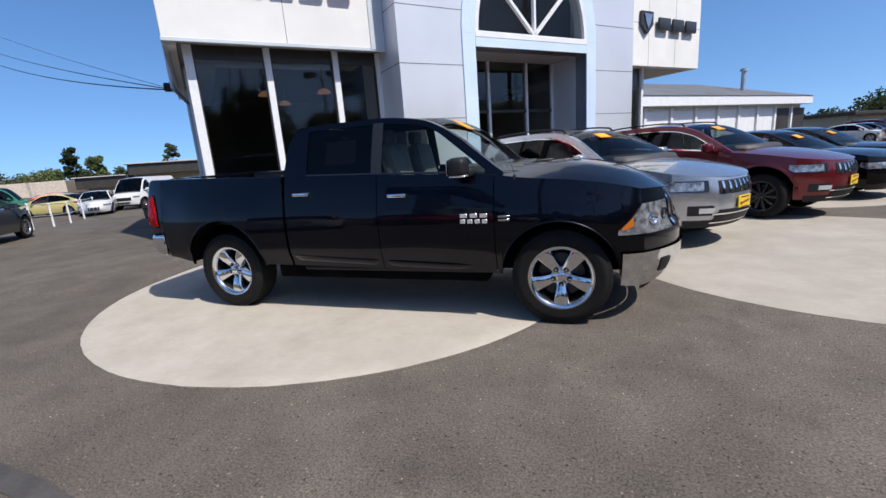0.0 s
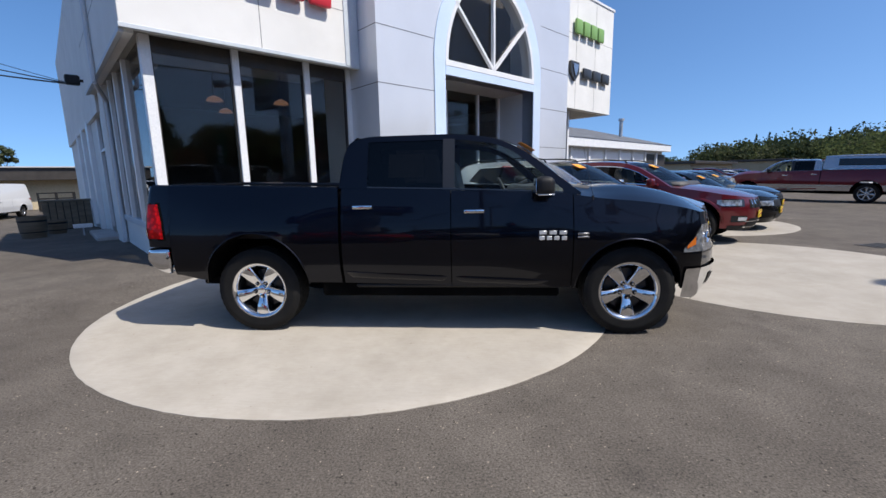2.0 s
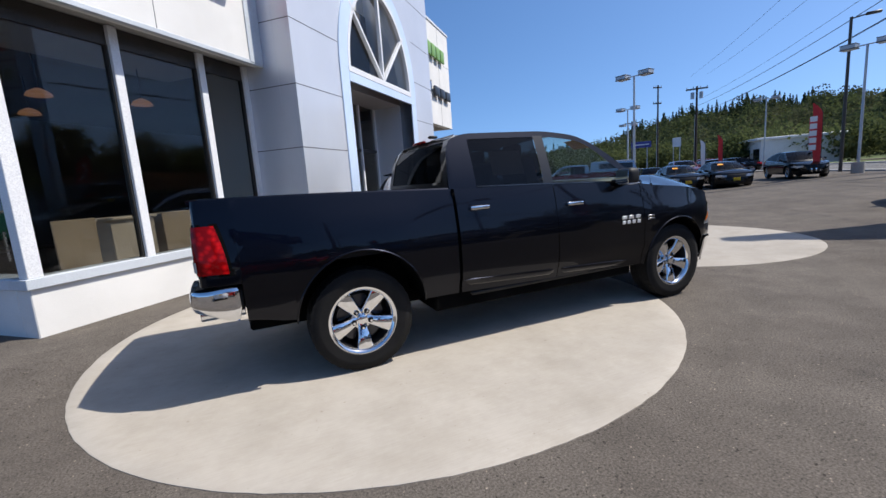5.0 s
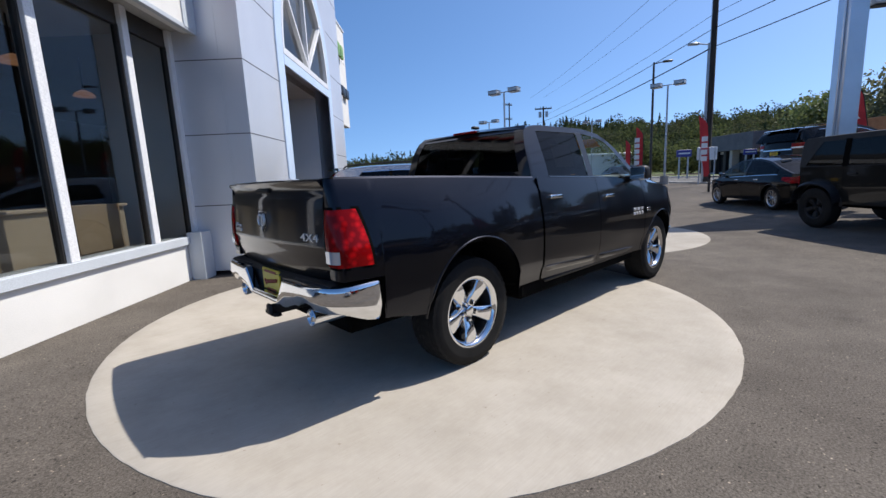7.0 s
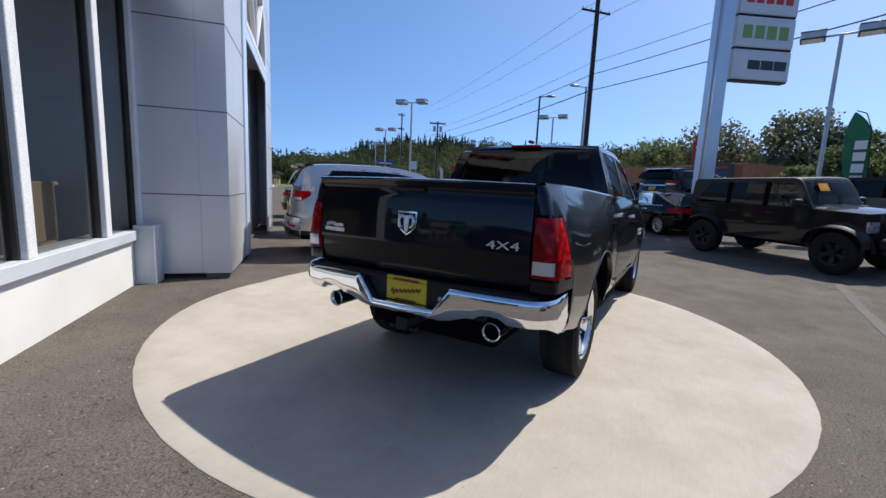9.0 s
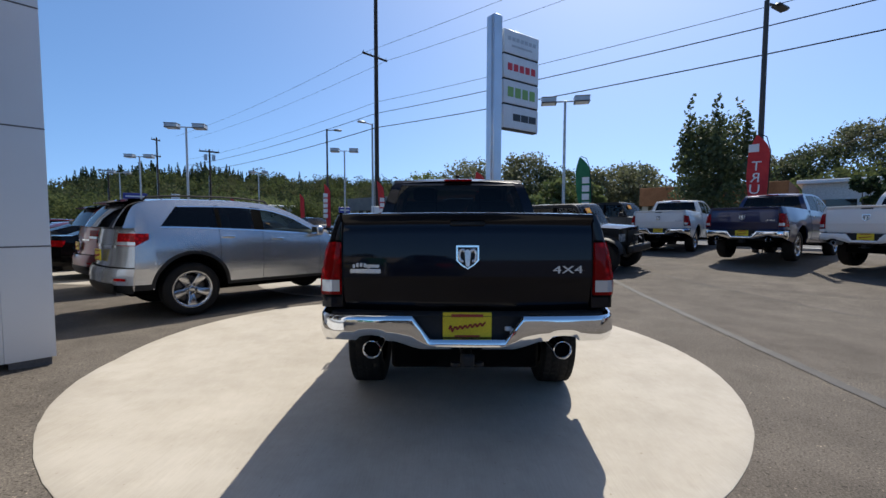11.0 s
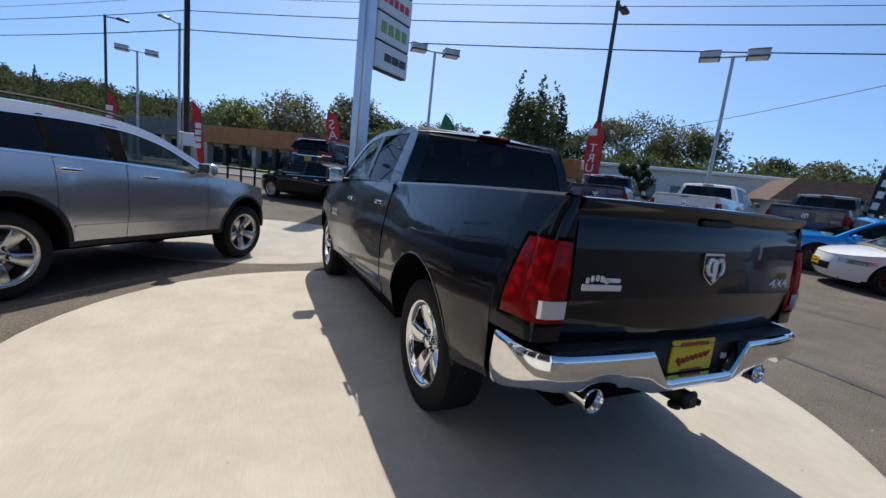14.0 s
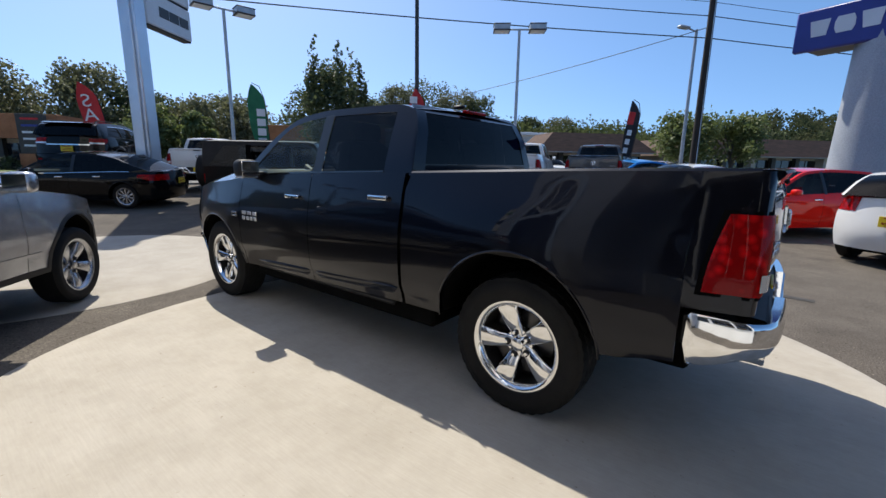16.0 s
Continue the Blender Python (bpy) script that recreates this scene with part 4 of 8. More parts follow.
def vehicle(S, name, label, category, m, body, wheels=("five", ALLOY, "silver alloy"), detail=False, group="", glass=TINTED, fglass=None, trim=None):
    """Body panels, glass, lamps and wheels that every vehicle has. Returns the root and its shape."""
    root = thing(name, label, category, m, group)
    sh = Shape(S)
    fglass = fglass or glass
    trim = trim or body
    xs0, xs1 = sh.xr + sh.rr, sh.xf - sh.rf
    gap = 0.004 if detail else 0.0032
    nz = 14 if detail else 9
    cuts = [xs0] + S["cuts"] + [xs1]
    names = S["panels"]
    for i, nm in enumerate(names):
        for sgn in (1, -1):
            bm = B()
            ga, gb = (S.get("bedgap", gap) if k == 1 else gap for k in (i, i + 1))
            a, b = cuts[i] + (ga if i else 0), cuts[i + 1] - (gb if i < len(names) - 1 else 0)
            sh.side(bm, sgn, a, b, sh.low, sh.belt, nz)
            if i == 0 and S.get("corner"):
                rows = []
                for z in np.linspace(sh.low(xs0), sh.belt(xs0), nz):
                    yo = sh.y(xs0, z)
                    rows.append([(xs0, sgn * yo, z), (xs0 - 0.02, sgn * (yo - 0.004), z), (xs0 - 0.038, sgn * (yo - 0.013), z), (xs0 - 0.05, sgn * (yo - 0.03), z), (xs0 - 0.055, sgn * (yo - 0.05), z), (xs0 - 0.055, sgn * 0.797, z), (xs0 + 0.03, sgn * 0.79, z)])
                grid(bm, rows)
            p = part(nm, bm, body, root, smooth=28)
            if "door" in nm:
                bm = B()
                hx, hz = (S["handles"][0] if "rear" in nm else S["handles"][1])
                hy = sh.y(hx, hz)
                box(bm, (hx, sgn * (hy + 0.022), hz), (0.19, 0.022, 0.035), 0.01, seg=2)
                for dx in (-0.075, 0.075):
                    box(bm, (hx + dx, sgn * (hy + 0.008), hz), (0.035, 0.03, 0.03), 0.006)
                part("handle", bm, S.get("handlemat", CHROME), p, "chrome door handle" if S.get("handlemat", CHROME) == CHROME else "")
    # dark shell behind the gaps, wheel houses and underside
    bm = B()
    for sgn in (1, -1):
        sh.side(bm, sgn, xs0 + 0.05, xs1 - 0.05, lambda x: sh.low(x) + 0.02, lambda x: sh.belt(x) - 0.03, 5, -0.03)
        for ax, zc, Ra in sh.arches:
            arc = [(ax + Ra * math.cos(t), zc + Ra * math.sin(t)) for t in np.linspace(0.09, math.pi - 0.09, 22)]
            lm = B()
            grid(lm, [[(x, sgn * (sh.y(x, z) - 0.004), z) for x, z in arc], [(x, sgn * 0.5, z) for x, z in arc]])
            part("wheel_arch_liner", lm, LINER, root)
    lowz = S.get("floor", 0.28)
    box(bm, ((sh.xf + sh.xr) / 2, 0, (lowz + S["R"] * 2) / 2), (sh.xf - sh.xr - 0.5, 1.04, S["R"] * 2 - lowz), 0.02)
    sz = S["sill"](0.0) if callable(S["sill"]) else S["sill"]
    box(bm, ((sh.fax + sh.rax) / 2, 0, sz + 0.08), (sh.fax - sh.rax - 2 * sh.arches[1][2] - 0.04, 2 * (S["W"] - 0.1), 0.12), 0.02)
    part("chassis", bm, LINER, root, "black underbody")
    if detail:
        bm = B()
        box(bm, (0, 0, 0.455), (2.3, 1.8, 0.19), 0.02)
        part("floor_pan", bm, LINER, root)
    # arch lips
    lipm = S.get("lip", body)
    for ax, zc, Ra in sh.arches:
        for sgn in (1, -1):
            bm = B()
            rows = []
            for t in np.linspace(0.03, math.pi - 0.03, 30):
                c, q = math.cos(t), math.sin(t)
                row = []
                for r, o in ((Ra - 0.004, -0.03), (Ra - 0.004, 0.004), (Ra + S.get("lipw", 0.02), 0.005), (Ra + S.get("lipw", 0.02) + 0.006, 0.0)):
                    x, z = ax + r * c, zc + r * q
                    row.append((x, sgn * (sh.y(x, max(z, 0.2)) + o), z))
                rows.append(row)
            grid(bm, rows)
            part("arch_lip", bm, lipm, root)
    # bonnet
    xc = S["cowl"]
    bm = B()
    rows = []
    cr, cp = S.get("crown", 0.06), S.get("crownp", 2.4)
    for t in np.linspace(0, 1, 20):
        row = []
        for q in np.linspace(-1, 1, 27):
            xe = sh.xf - sh.rf * abs(q) ** 2.6
            x = xc + (xe - xc) * t
            xi = min(x, xs1)
            ridge = S.get("ridge", 0.0) * math.exp(-(((abs(q) - 0.62) / 0.12) ** 2)) * (1 - t)
            z = sh.belt(x) + cr * (1 - abs(q) ** cp) * (S.get("crownrise", 1.0) + (1 - S.get("crownrise", 1.0)) * smooth01(t / 0.45)) * (1 - 0.55 * t**5) + ridge
            row.append(sh.P(x, q * sh.y(xi, sh.belt(xi)), z) if abs(q) == 1 else (sh.P(x, q * sh.y(xi, sh.belt(xi)), sh.belt(x))[0], q * sh.y(xi, sh.belt(xi)), z))
        rows.append(row)
    grid(bm, rows)
    part("bonnet", bm, body, root, smooth=50)
    # nose and tail
    fz, rz = S["fbot"], S["rbot"]
    bm = B()
    sh.end(bm, True, -1, 1, fz, lambda q: sh.belt(sh.xf - sh.rf * abs(q) ** 2.6) + cr * (1 - abs(q) ** cp) * 0.45)
    part("front_bumper", bm, body, root, smooth=50)
    if S.get("reardeck", True):
        bm = B()
        dk = S.get("deckcrown", 0.03)
        sh.end(bm, False, -1, 1, rz, lambda q: sh.belt(sh.xr + sh.rr * abs(q) ** 2.6) + dk * (1 - abs(q) ** 2.4))
        part("tailgate" if S.get("hatch") else "rear_bumper", bm, body, root, smooth=50)
        bm = B()
        rows = []
        x1 = sh.rail0 + S.get("deckin", 0.12)
        for t in np.linspace(0, 1, 10):
            row = []
            for q in np.linspace(-1, 1, 21):
                xe = sh.xr + sh.rr * abs(q) ** 2.6
                x = x1 + (xe - x1) * t
                xi = max(x, xs0)
                row.append((sh.P(x, 0, sh.belt(x))[0], q * sh.y(xi, sh.belt(xi)), sh.belt(x) + dk * (1 - abs(q) ** 2.4)))
            rows.append(row)
        grid(bm, rows)
        part("boot_lid", bm, body, root, smooth=50)
    # greenhouse sides
    th = S.get("railw", 0.055)
    wins = S["wins"]
    ed = [sh.rail0] + [v for w in wins for v in w[:2]] + [sh.rail1]
    for sgn in (1, -1):
        bm = B()
        spans = list(zip(ed[0::2], ed[1::2]))
        for k, (a, b) in enumerate(spans):
            if b - a > 0.002:
                if k not in (0, len(spans) - 1):
                    pil = B()
                sh.side(bm if k in (0, len(spans) - 1) else pil, sgn, a, b, sh.belt, sh.rail if k in (0, len(spans) - 1) else (lambda x: sh.rail(x) - th * 0.8), 8, 0, sh.yg, 0.03)
                if k not in (0, len(spans) - 1):
                    part("door_pillar", pil, S.get("pillarmat", PILLAR), root)
                    sh.side(bm, sgn, a, b, lambda x: sh.rail(x) - th * 0.8, sh.rail, 3, 0, sh.yg, 0.06)

        def up(x):
            z = sh.rail(x) - th - S.get("pillarw", 0.0) * smooth01((x - S["wsx"] - 0.12) / 0.3)
            if S.get("rtaper"):
                z = min(z, sh.belt(x) + 0.03 + (x - wins[0][0]) * S["rtaper"])
            return z

        for a, b, g in wins:
            sh.side(bm, sgn, a, b, lambda x: max(sh.belt(x), up(x)), sh.rail, 3, 0, sh.yg, 0.06)
            sh.side(bm, sgn, a, b, sh.belt, lambda x: min(sh.belt(x) + 0.02, sh.rail(x)), 2, 0, sh.yg, 0.06)
        part("window_frame", bm, S.get("framemat", body), root, smooth=30)
        for a, b, g in wins:
            bm = B()
            sh.side(bm, sgn, a, b, lambda x: sh.belt(x) + 0.02, lambda x: max(up(x), sh.belt(x) + 0.021), 6, -0.008, sh.yg, 0.06)
            part("side_window", bm, fglass if g else glass, root, "clear side window" if g else "dark tinted side window", smooth=60)
        if S.get("beltmat"):
            bm = B()
            sh.side(bm, sgn, wins[0][0], wins[-1][1], lambda x: sh.belt(x) + 0.006, lambda x: sh.belt(x) + S.get("belth", 0.019), 2, 0.005, sh.yg, 0.1)
            part("belt_moulding", bm, S["beltmat"], root)

    # windscreen, roof, rear screen in one run
    def top(bm, x0, x1, q0, q1, n, lift=0.0, nq=17):
        rows = []
        for x in np.linspace(x0, x1, n):
            z = sh.rail(x)
            bowk = S.get("bow", 0.12) * smooth01((x - S["wsx"] + 0.15) / 0.3) - S.get("rbow", 0.05) * smooth01((S["rsx"] + 0.15 - x) / 0.3)
            row = []
            for q in np.linspace(q0, q1, nq):
                row.append((x + bowk * (1 - q * q), q * sh.yg(x, z), z + S.get("roofcrown", 0.035) * (1 - q * q) * smooth01((z - sh.belt(x)) / 0.3) + lift))
            rows.append(row)
        grid(bm, rows)

    wsx, rsx = S["wsx"], S["rsx"]
    bm = B()
    top(bm, rsx, wsx, -1, 1, 22)
    for q0, q1 in ((-1, -0.94), (0.94, 1)):
        top(bm, wsx, sh.rail1, q0, q1, 14, nq=3)
        if S.get("rearscreen", True):
            top(bm, sh.rail0, rsx, q0, q1, 12, nq=3)
    part("roof", bm, S.get("roofmat", body), root, smooth=50)
    bm = B()
    top(bm, wsx, sh.rail1, -0.94, 0.94, 14)
    part("windscreen", bm, fglass, root, "raked windscreen", smooth=60)
    if S.get("rearscreen", True):
        bm = B()
        top(bm, sh.rail0, rsx, -0.94, 0.94, 12)
        part("rear_window", bm, glass, root, "dark rear window", smooth=60)
    # cabin filling: dash, seats
    bm = B()
    zb = sh.belt((sh.rail0 + sh.rail1) / 2)
    box(bm, (xc - 0.15, 0, zb - 0.06), (0.75, 1.4, 0.16), 0.06)
    part("dashboard", bm, DASH, root)
    for sx in S["seats"]:
        for sy in (-0.38, 0.38):
            bm = B()
            box(bm, (sx, sy, zb - 0.25), (0.5, 0.5, 0.18), 0.06, seg=2)
            box(bm, (sx - 0.28, sy, zb + 0.0), (0.16, 0.48, 0.58), 0.06, Matrix.Translation((sx - 0.28, sy, zb)) @ Matrix.Rotation(radians(-12), 4, "Y") @ Matrix.Translation((-(sx - 0.28), -sy, -zb)), seg=2)
            box(bm, (sx - 0.38, sy, zb + 0.36), (0.1, 0.26, 0.15), 0.04, seg=2)
            part("seat", bm, SEAT, root)
    # mirrors
    mx, mz = S["mirror"]
    for sgn in (1, -1):
        bm = B()
        w, hgt = S.get("mirsize", (0.2, 0.17))
        my = sh.yg(mx, mz)
        md = S.get("mirdepth", 0.14)
        box(bm, (mx + md / 2 - 0.065, sgn * (my + 0.06 + w / 2), mz + 0.02), (md, w, hgt), 0.05, seg=3)
        box(bm, (mx + 0.05, sgn * (my + 0.035), mz - 0.035), (0.13, 0.17, 0.06), 0.02, seg=2)
        mi = part("mirror", bm, S.get("mirmat", body), root)
        bm = B()
        box(bm, (mx - 0.067, sgn * (my + 0.06 + w / 2), mz + 0.02), (0.006, w * 0.84, hgt * 0.8), 0.002)
        part("mirror_glass", bm, CHROME, mi)
    # lower front grille opening
    if S.get("grille"):
        g = S["grille"]
        bm = B()
        sh.end(bm, True, -g[0], g[0], g[1], g[2], off=0.006)
        gr = part("grille", bm, BLACK, root, "black grille")
        for k in range(g[3]):
            q = -g[0] + 2 * g[0] * (k + 0.5) / g[3]
            bm = B()
            w = g[0] / g[3] * 0.3
            sh.end(bm, True, q - w, q + w, g[1] + 0.01, g[2] - 0.01, 3, 4, 0.014)
            part("grille_bar", bm, g[4], gr)
    for q0, q1, z0, z1 in S.get("intake", ()):
        bm = B()
        sh.end(bm, True, q0, q1, z0, z1, off=0.007)
        part("intake", bm, BLACK, root)
    hl = S["lamp"]
    for sgn in (1, -1):
        bm = B()
        q = sorted((sgn * hl[0], sgn * 1.0))
        sh.end(bm, True, q[0], q[1], hl[1], hl[2], 10, 4, 0.008)
        sh.side(bm, sgn, xs1 - hl[3], xs1, (lambda x: hl[1] + (hl[2] - hl[1]) * 0.35 * (xs1 - x) / hl[3]) if not S.get("lampdown") else hl[1], hl[2] if not S.get("lampdown") else (lambda x: hl[2] - (hl[2] - hl[1]) * 0.85 * ((xs1 - x) / hl[3]) ** 0.8), 4, 0.008)
        part("headlamp", bm, LAMPGLASS, root, "clear headlamp")
        tl = S["tlamp"]
        if tl is None:
            continue
        bm = B()
        q = sorted((sgn * tl[0], sgn * 1.0))
        sh.end(bm, False, q[0], q[1], tl[1], tl[2], 10, 4, 0.008)
        sh.side(bm, sgn, xs0, xs0 + tl[3], lambda x: tl[1] + (tl[2] - tl[1]) * 0.55 * min(max((x - xs0) / tl[3], 0), 1), tl[2], 4, 0.008)
        part("tail_lamp", bm, REDLENS, root, "red tail lamp")
    add_wheels(S, root, *wheels, detail)
    return root, sh


def plate(root, x, z, front=True, y=0.0):
    bm = B()
    box(bm, (x, y, z), (0.014, 0.31, 0.16), 0.004)
    p = part("number_plate", bm, PLATE, root, "yellow dealer plate with illegible bars")
    bm = B()
    sx = 0.009 if front else -0.009
    box(bm, (x + sx, y, z + 0.06), (0.004, 0.2, 0.018))
    part("plate_bar", bm, PLATEINK, p)
    bm = B()
    box(bm, (x + sx, y, z - 0.07), (0.004, 0.16, 0.01))
    part("plate_bar", bm, PLATEINK, p)
    bm = B()
    d = 1 if front else -1
    tube(bm, [Vector((x + sx, y + d * (-0.115 + 0.23 * k / 22), z - 0.026 + 0.034 * k / 22 + (0.024 if k < 4 else 0.013) * math.sin(k * 2.1))) for k in range(23)], 0.006, 5)
    part("plate_scrawl", bm, PLATEINK, p)


def sticker(root, sh, S, q=0.45, t=0.35):
    """The year number stuck inside the windscreen."""
    x = S["wsx"] + (sh.rail1 - S["wsx"]) * t
    z = sh.rail(x)
    dx = 0.05
    slope = math.atan2(sh.rail(x - dx) - sh.rail(x + dx), 2 * dx)
    bow = S.get("bow", 0.12) * (1 - q * q)
    me = text_mesh("16", 0.17, 0.002)
    me.materials.append(STICKERTEXT)
    # lies on the glass, read from ahead
    m = Matrix.Translation((x + bow + 0.03 * math.sin(slope), q * sh.yg(x, z), z + 0.045)) @ Matrix.Rotation(slope, 4, "Y") @ Matrix.Rotation(radians(90), 4, "Z")
    share("year_sticker", me, root, m, "orange and yellow year number 16")
    bm = B()
    box(bm, (0, 0, -0.004), (0.27, 0.17, 0.003))
    o = part("sticker_back", bm, STICKER, root)
    o.matrix_basis = m


SUV = dict(W=0.97, xf=2.36, xr=-2.34, rf=0.5, rr=0.2, ax=(1.42, -1.42), R=0.385, rim=0.262, tw=0.26, Ra=0.48, archlift=0.04, sill=0.42, floor=0.3,
           plan=[(-2.14, 0.89), (-1.92, 0.935), (-1.45, 0.965), (0, 0.965), (1.3, 0.955), (1.86, 0.84)], sec=[(0.3, -0.07), (0.45, -0.035), (0.6, -0.02), (0.68, -0.006), (0.74, 0.004), (0.78, 0.003), (0.86, -0.008), (0.95, -0.008), (1.05, -0.014), (1.14, -0.024), (1.22, -0.042), (1.32, -0.085)],
           belt=[(-2.34, 1.26), (-1.8, 1.265), (-0.66, 1.235), (0.4, 1.18), (0.9, 1.15), (1.4, 1.1), (1.85, 1.03), (2.36, 0.93)], rail=[(-2.32, 1.27), (-2.24, 1.42), (-2.12, 1.57), (-1.95, 1.63), (-1.7, 1.665), (-1.2, 1.69), (-0.75, 1.7), (-0.3, 1.68), (0.1, 1.59), (0.5, 1.395), (0.92, 1.155)],
           nose=[(0.25, 0.16), (0.45, 0.03), (0.6, 0.0), (0.8, 0.02), (1.0, 0.1)], tail=[(0.25, 0.12), (0.5, 0.0), (0.62, 0.0), (0.78, 0.05), (1.1, 0.08), (1.3, 0.11)], Wt=0.68, cuts=[-1.05, -0.38, 0.68], panels=["quarter_panel", "rear_door", "front_door", "front_wing"],
           handles=[(-0.93, 1.145), (-0.13, 1.11)], cowl=0.86, fbot=0.34, rbot=0.38, wins=[(-1.8, -1.06, 0), (-1.0, -0.5, 0), (-0.34, 0.66, 1)], wsx=-0.12, rsx=-2.07, bow=0.14, seats=(-0.2, -1.0), mirror=(0.56, 1.225), rtaper=1.3, railw=0.1,
           lamp=(0.7, 0.80, 0.915, 0.08), tlamp=(0.62, 1.02, 1.19, 0.17), grille=(0.5, 0.75, 0.92, 8, CHROME), intake=[(-0.5, 0.5, 0.44, 0.54)], crown=0.06, hatch=True, deckin=0.16, pillarmat=LINER, beltmat=CHROME, belth=0.026, lip=BLACK, lipw=0.036, flare=0.025, rbow=0.03)
SEDAN = dict(W=0.92, xf=2.4, xr=-2.44, rf=0.55, rr=0.4, ax=(1.38, -1.38), R=0.335, rim=0.225, tw=0.21, Ra=0.385, sill=0.24, floor=0.2,
             plan=[(-2.04, 0.82), (-1.4, 0.91), (0, 0.92), (1.2, 0.905), (1.85, 0.78)], sec=[(0.2, -0.06), (0.4, -0.015), (0.6, 0.0), (0.8, -0.006), (0.95, -0.05), (1.1, -0.1)],
             belt=[(-2.44, 0.98), (-1.5, 0.98), (0, 0.93), (1.0, 0.89), (1.8, 0.8), (2.4, 0.68)], rail=[(-2.05, 1.0), (-1.6, 1.16), (-1.0, 1.36), (-0.3, 1.445), (0.25, 1.42), (0.75, 1.22), (1.3, 0.9)],
             nose=[(0.2, 0.12), (0.4, 0.0), (0.7, 0.06), (0.9, 0.2)], tail=[(0.2, 0.1), (0.5, 0.0), (0.9, 0.06), (1.0, 0.08)], Wt=0.6, cuts=[-1.02, -0.06, 0.98], panels=["quarter_panel", "rear_door", "front_door", "front_wing"],
             handles=[(-0.78, 0.86), (0.16, 0.84)], cowl=1.22, fbot=0.2, rbot=0.26, wins=[(-1.55, -0.16, 0), (-0.08, 1.0, 1)], wsx=0.3, rsx=-1.05, seats=(0.0, -0.85), mirror=(0.8, 0.98), mirsize=(0.18, 0.13),
             lamp=(0.62, 0.57, 0.67, 0.16), tlamp=(0.5, 0.76, 0.92, 0.28), grille=(0.36, 0.34, 0.52, 3, CHROME), crown=0.07, beltmat=CHROME, flare=0.015, deckcrown=0.02)
COUPE = dict(SEDAN, W=0.95, R=0.36, rim=0.25, Ra=0.415, ax=(1.48, -1.46), plan=[(-2.04, 0.88), (-1.4, 0.95), (0, 0.93), (1.3, 0.945), (1.85, 0.86)], xf=2.45, xr=-2.55, rf=0.36, rr=0.3,
             belt=[(-2.55, 1.02), (-1.4, 1.04), (0, 0.97), (1.0, 0.95), (1.9, 0.9), (2.45, 0.78)], rail=[(-2.0, 1.04), (-1.5, 1.22), (-0.9, 1.38), (-0.3, 1.45), (0.1, 1.43), (0.6, 1.24), (1.15, 0.95)], cuts=[-0.7, 0.75, 0.9], panels=["quarter_panel", "front_door", "sill_panel", "front_wing"],
             wins=[(-1.25, -0.75, 0), (-0.68, 0.85, 1)], handles=[(-0.4, 0.9), (-0.4, 0.9)], cowl=1.1, lamp=(0.5, 0.62, 0.74, 0.12), tlamp=(0.25, 0.78, 0.92, 0.06), grille=(0.48, 0.6, 0.76, 2, BLACK), intake=[(-0.45, 0.45, 0.28, 0.42)], deckin=0.1)
HATCH = dict(SEDAN, W=0.9, xf=2.15, xr=-2.05, rf=0.5, rr=0.3, ax=(1.3, -1.3), plan=[(-1.75, 0.82), (-1.2, 0.89), (0, 0.9), (1.1, 0.885), (1.65, 0.74)], belt=[(-2.05, 1.04), (-1.2, 1.0), (0, 0.95), (0.9, 0.9), (1.6, 0.82), (2.15, 0.7)],
             rail=[(-1.95, 1.08), (-1.7, 1.3), (-1.3, 1.43), (-0.4, 1.47), (0.2, 1.43), (0.7, 1.24), (1.25, 0.9)], wins=[(-1.7, -0.12, 0), (-0.04, 1.0, 1)], rsx=-1.5, cuts=[-0.95, 0.0, 0.95], hatch=True, deckin=0.15, tlamp=(0.62, 0.84, 1.06, 0.16), beltmat=None)
VAN = dict(SUV, W=1.0, xf=2.6, xr=-2.7, rf=0.4, rr=0.12, ax=(1.75, -1.6), R=0.36, rim=0.2, Ra=0.43, Wt=0.82, plan=[(-2.58, 0.99), (0, 1.0), (1.4, 1.0), (2.2, 0.9)], belt=[(-2.7, 1.2), (0, 1.2), (1.6, 1.15), (2.6, 1.0)],
           rail=[(-2.66, 1.22), (-2.62, 1.9), (-2.4, 2.08), (0, 2.12), (0.9, 2.08), (1.2, 1.95), (1.85, 1.15)], wins=[(0.35, 1.6, 1)], wsx=1.0, rsx=-2.6, rearscreen=False, cowl=1.8, cuts=[-0.6, 0.3, 1.4], panels=["quarter_panel", "side_panel", "front_door", "front_wing"],
           handles=[(0.5, 1.05), (0.5, 1.05)], seats=(0.6,), mirror=(1.4, 1.3), lip=None, beltmat=None, grille=(0.6, 0.62, 0.84, 3, BLACK), deckin=0.0, roofcrown=0.05)
VAN.pop("lip")
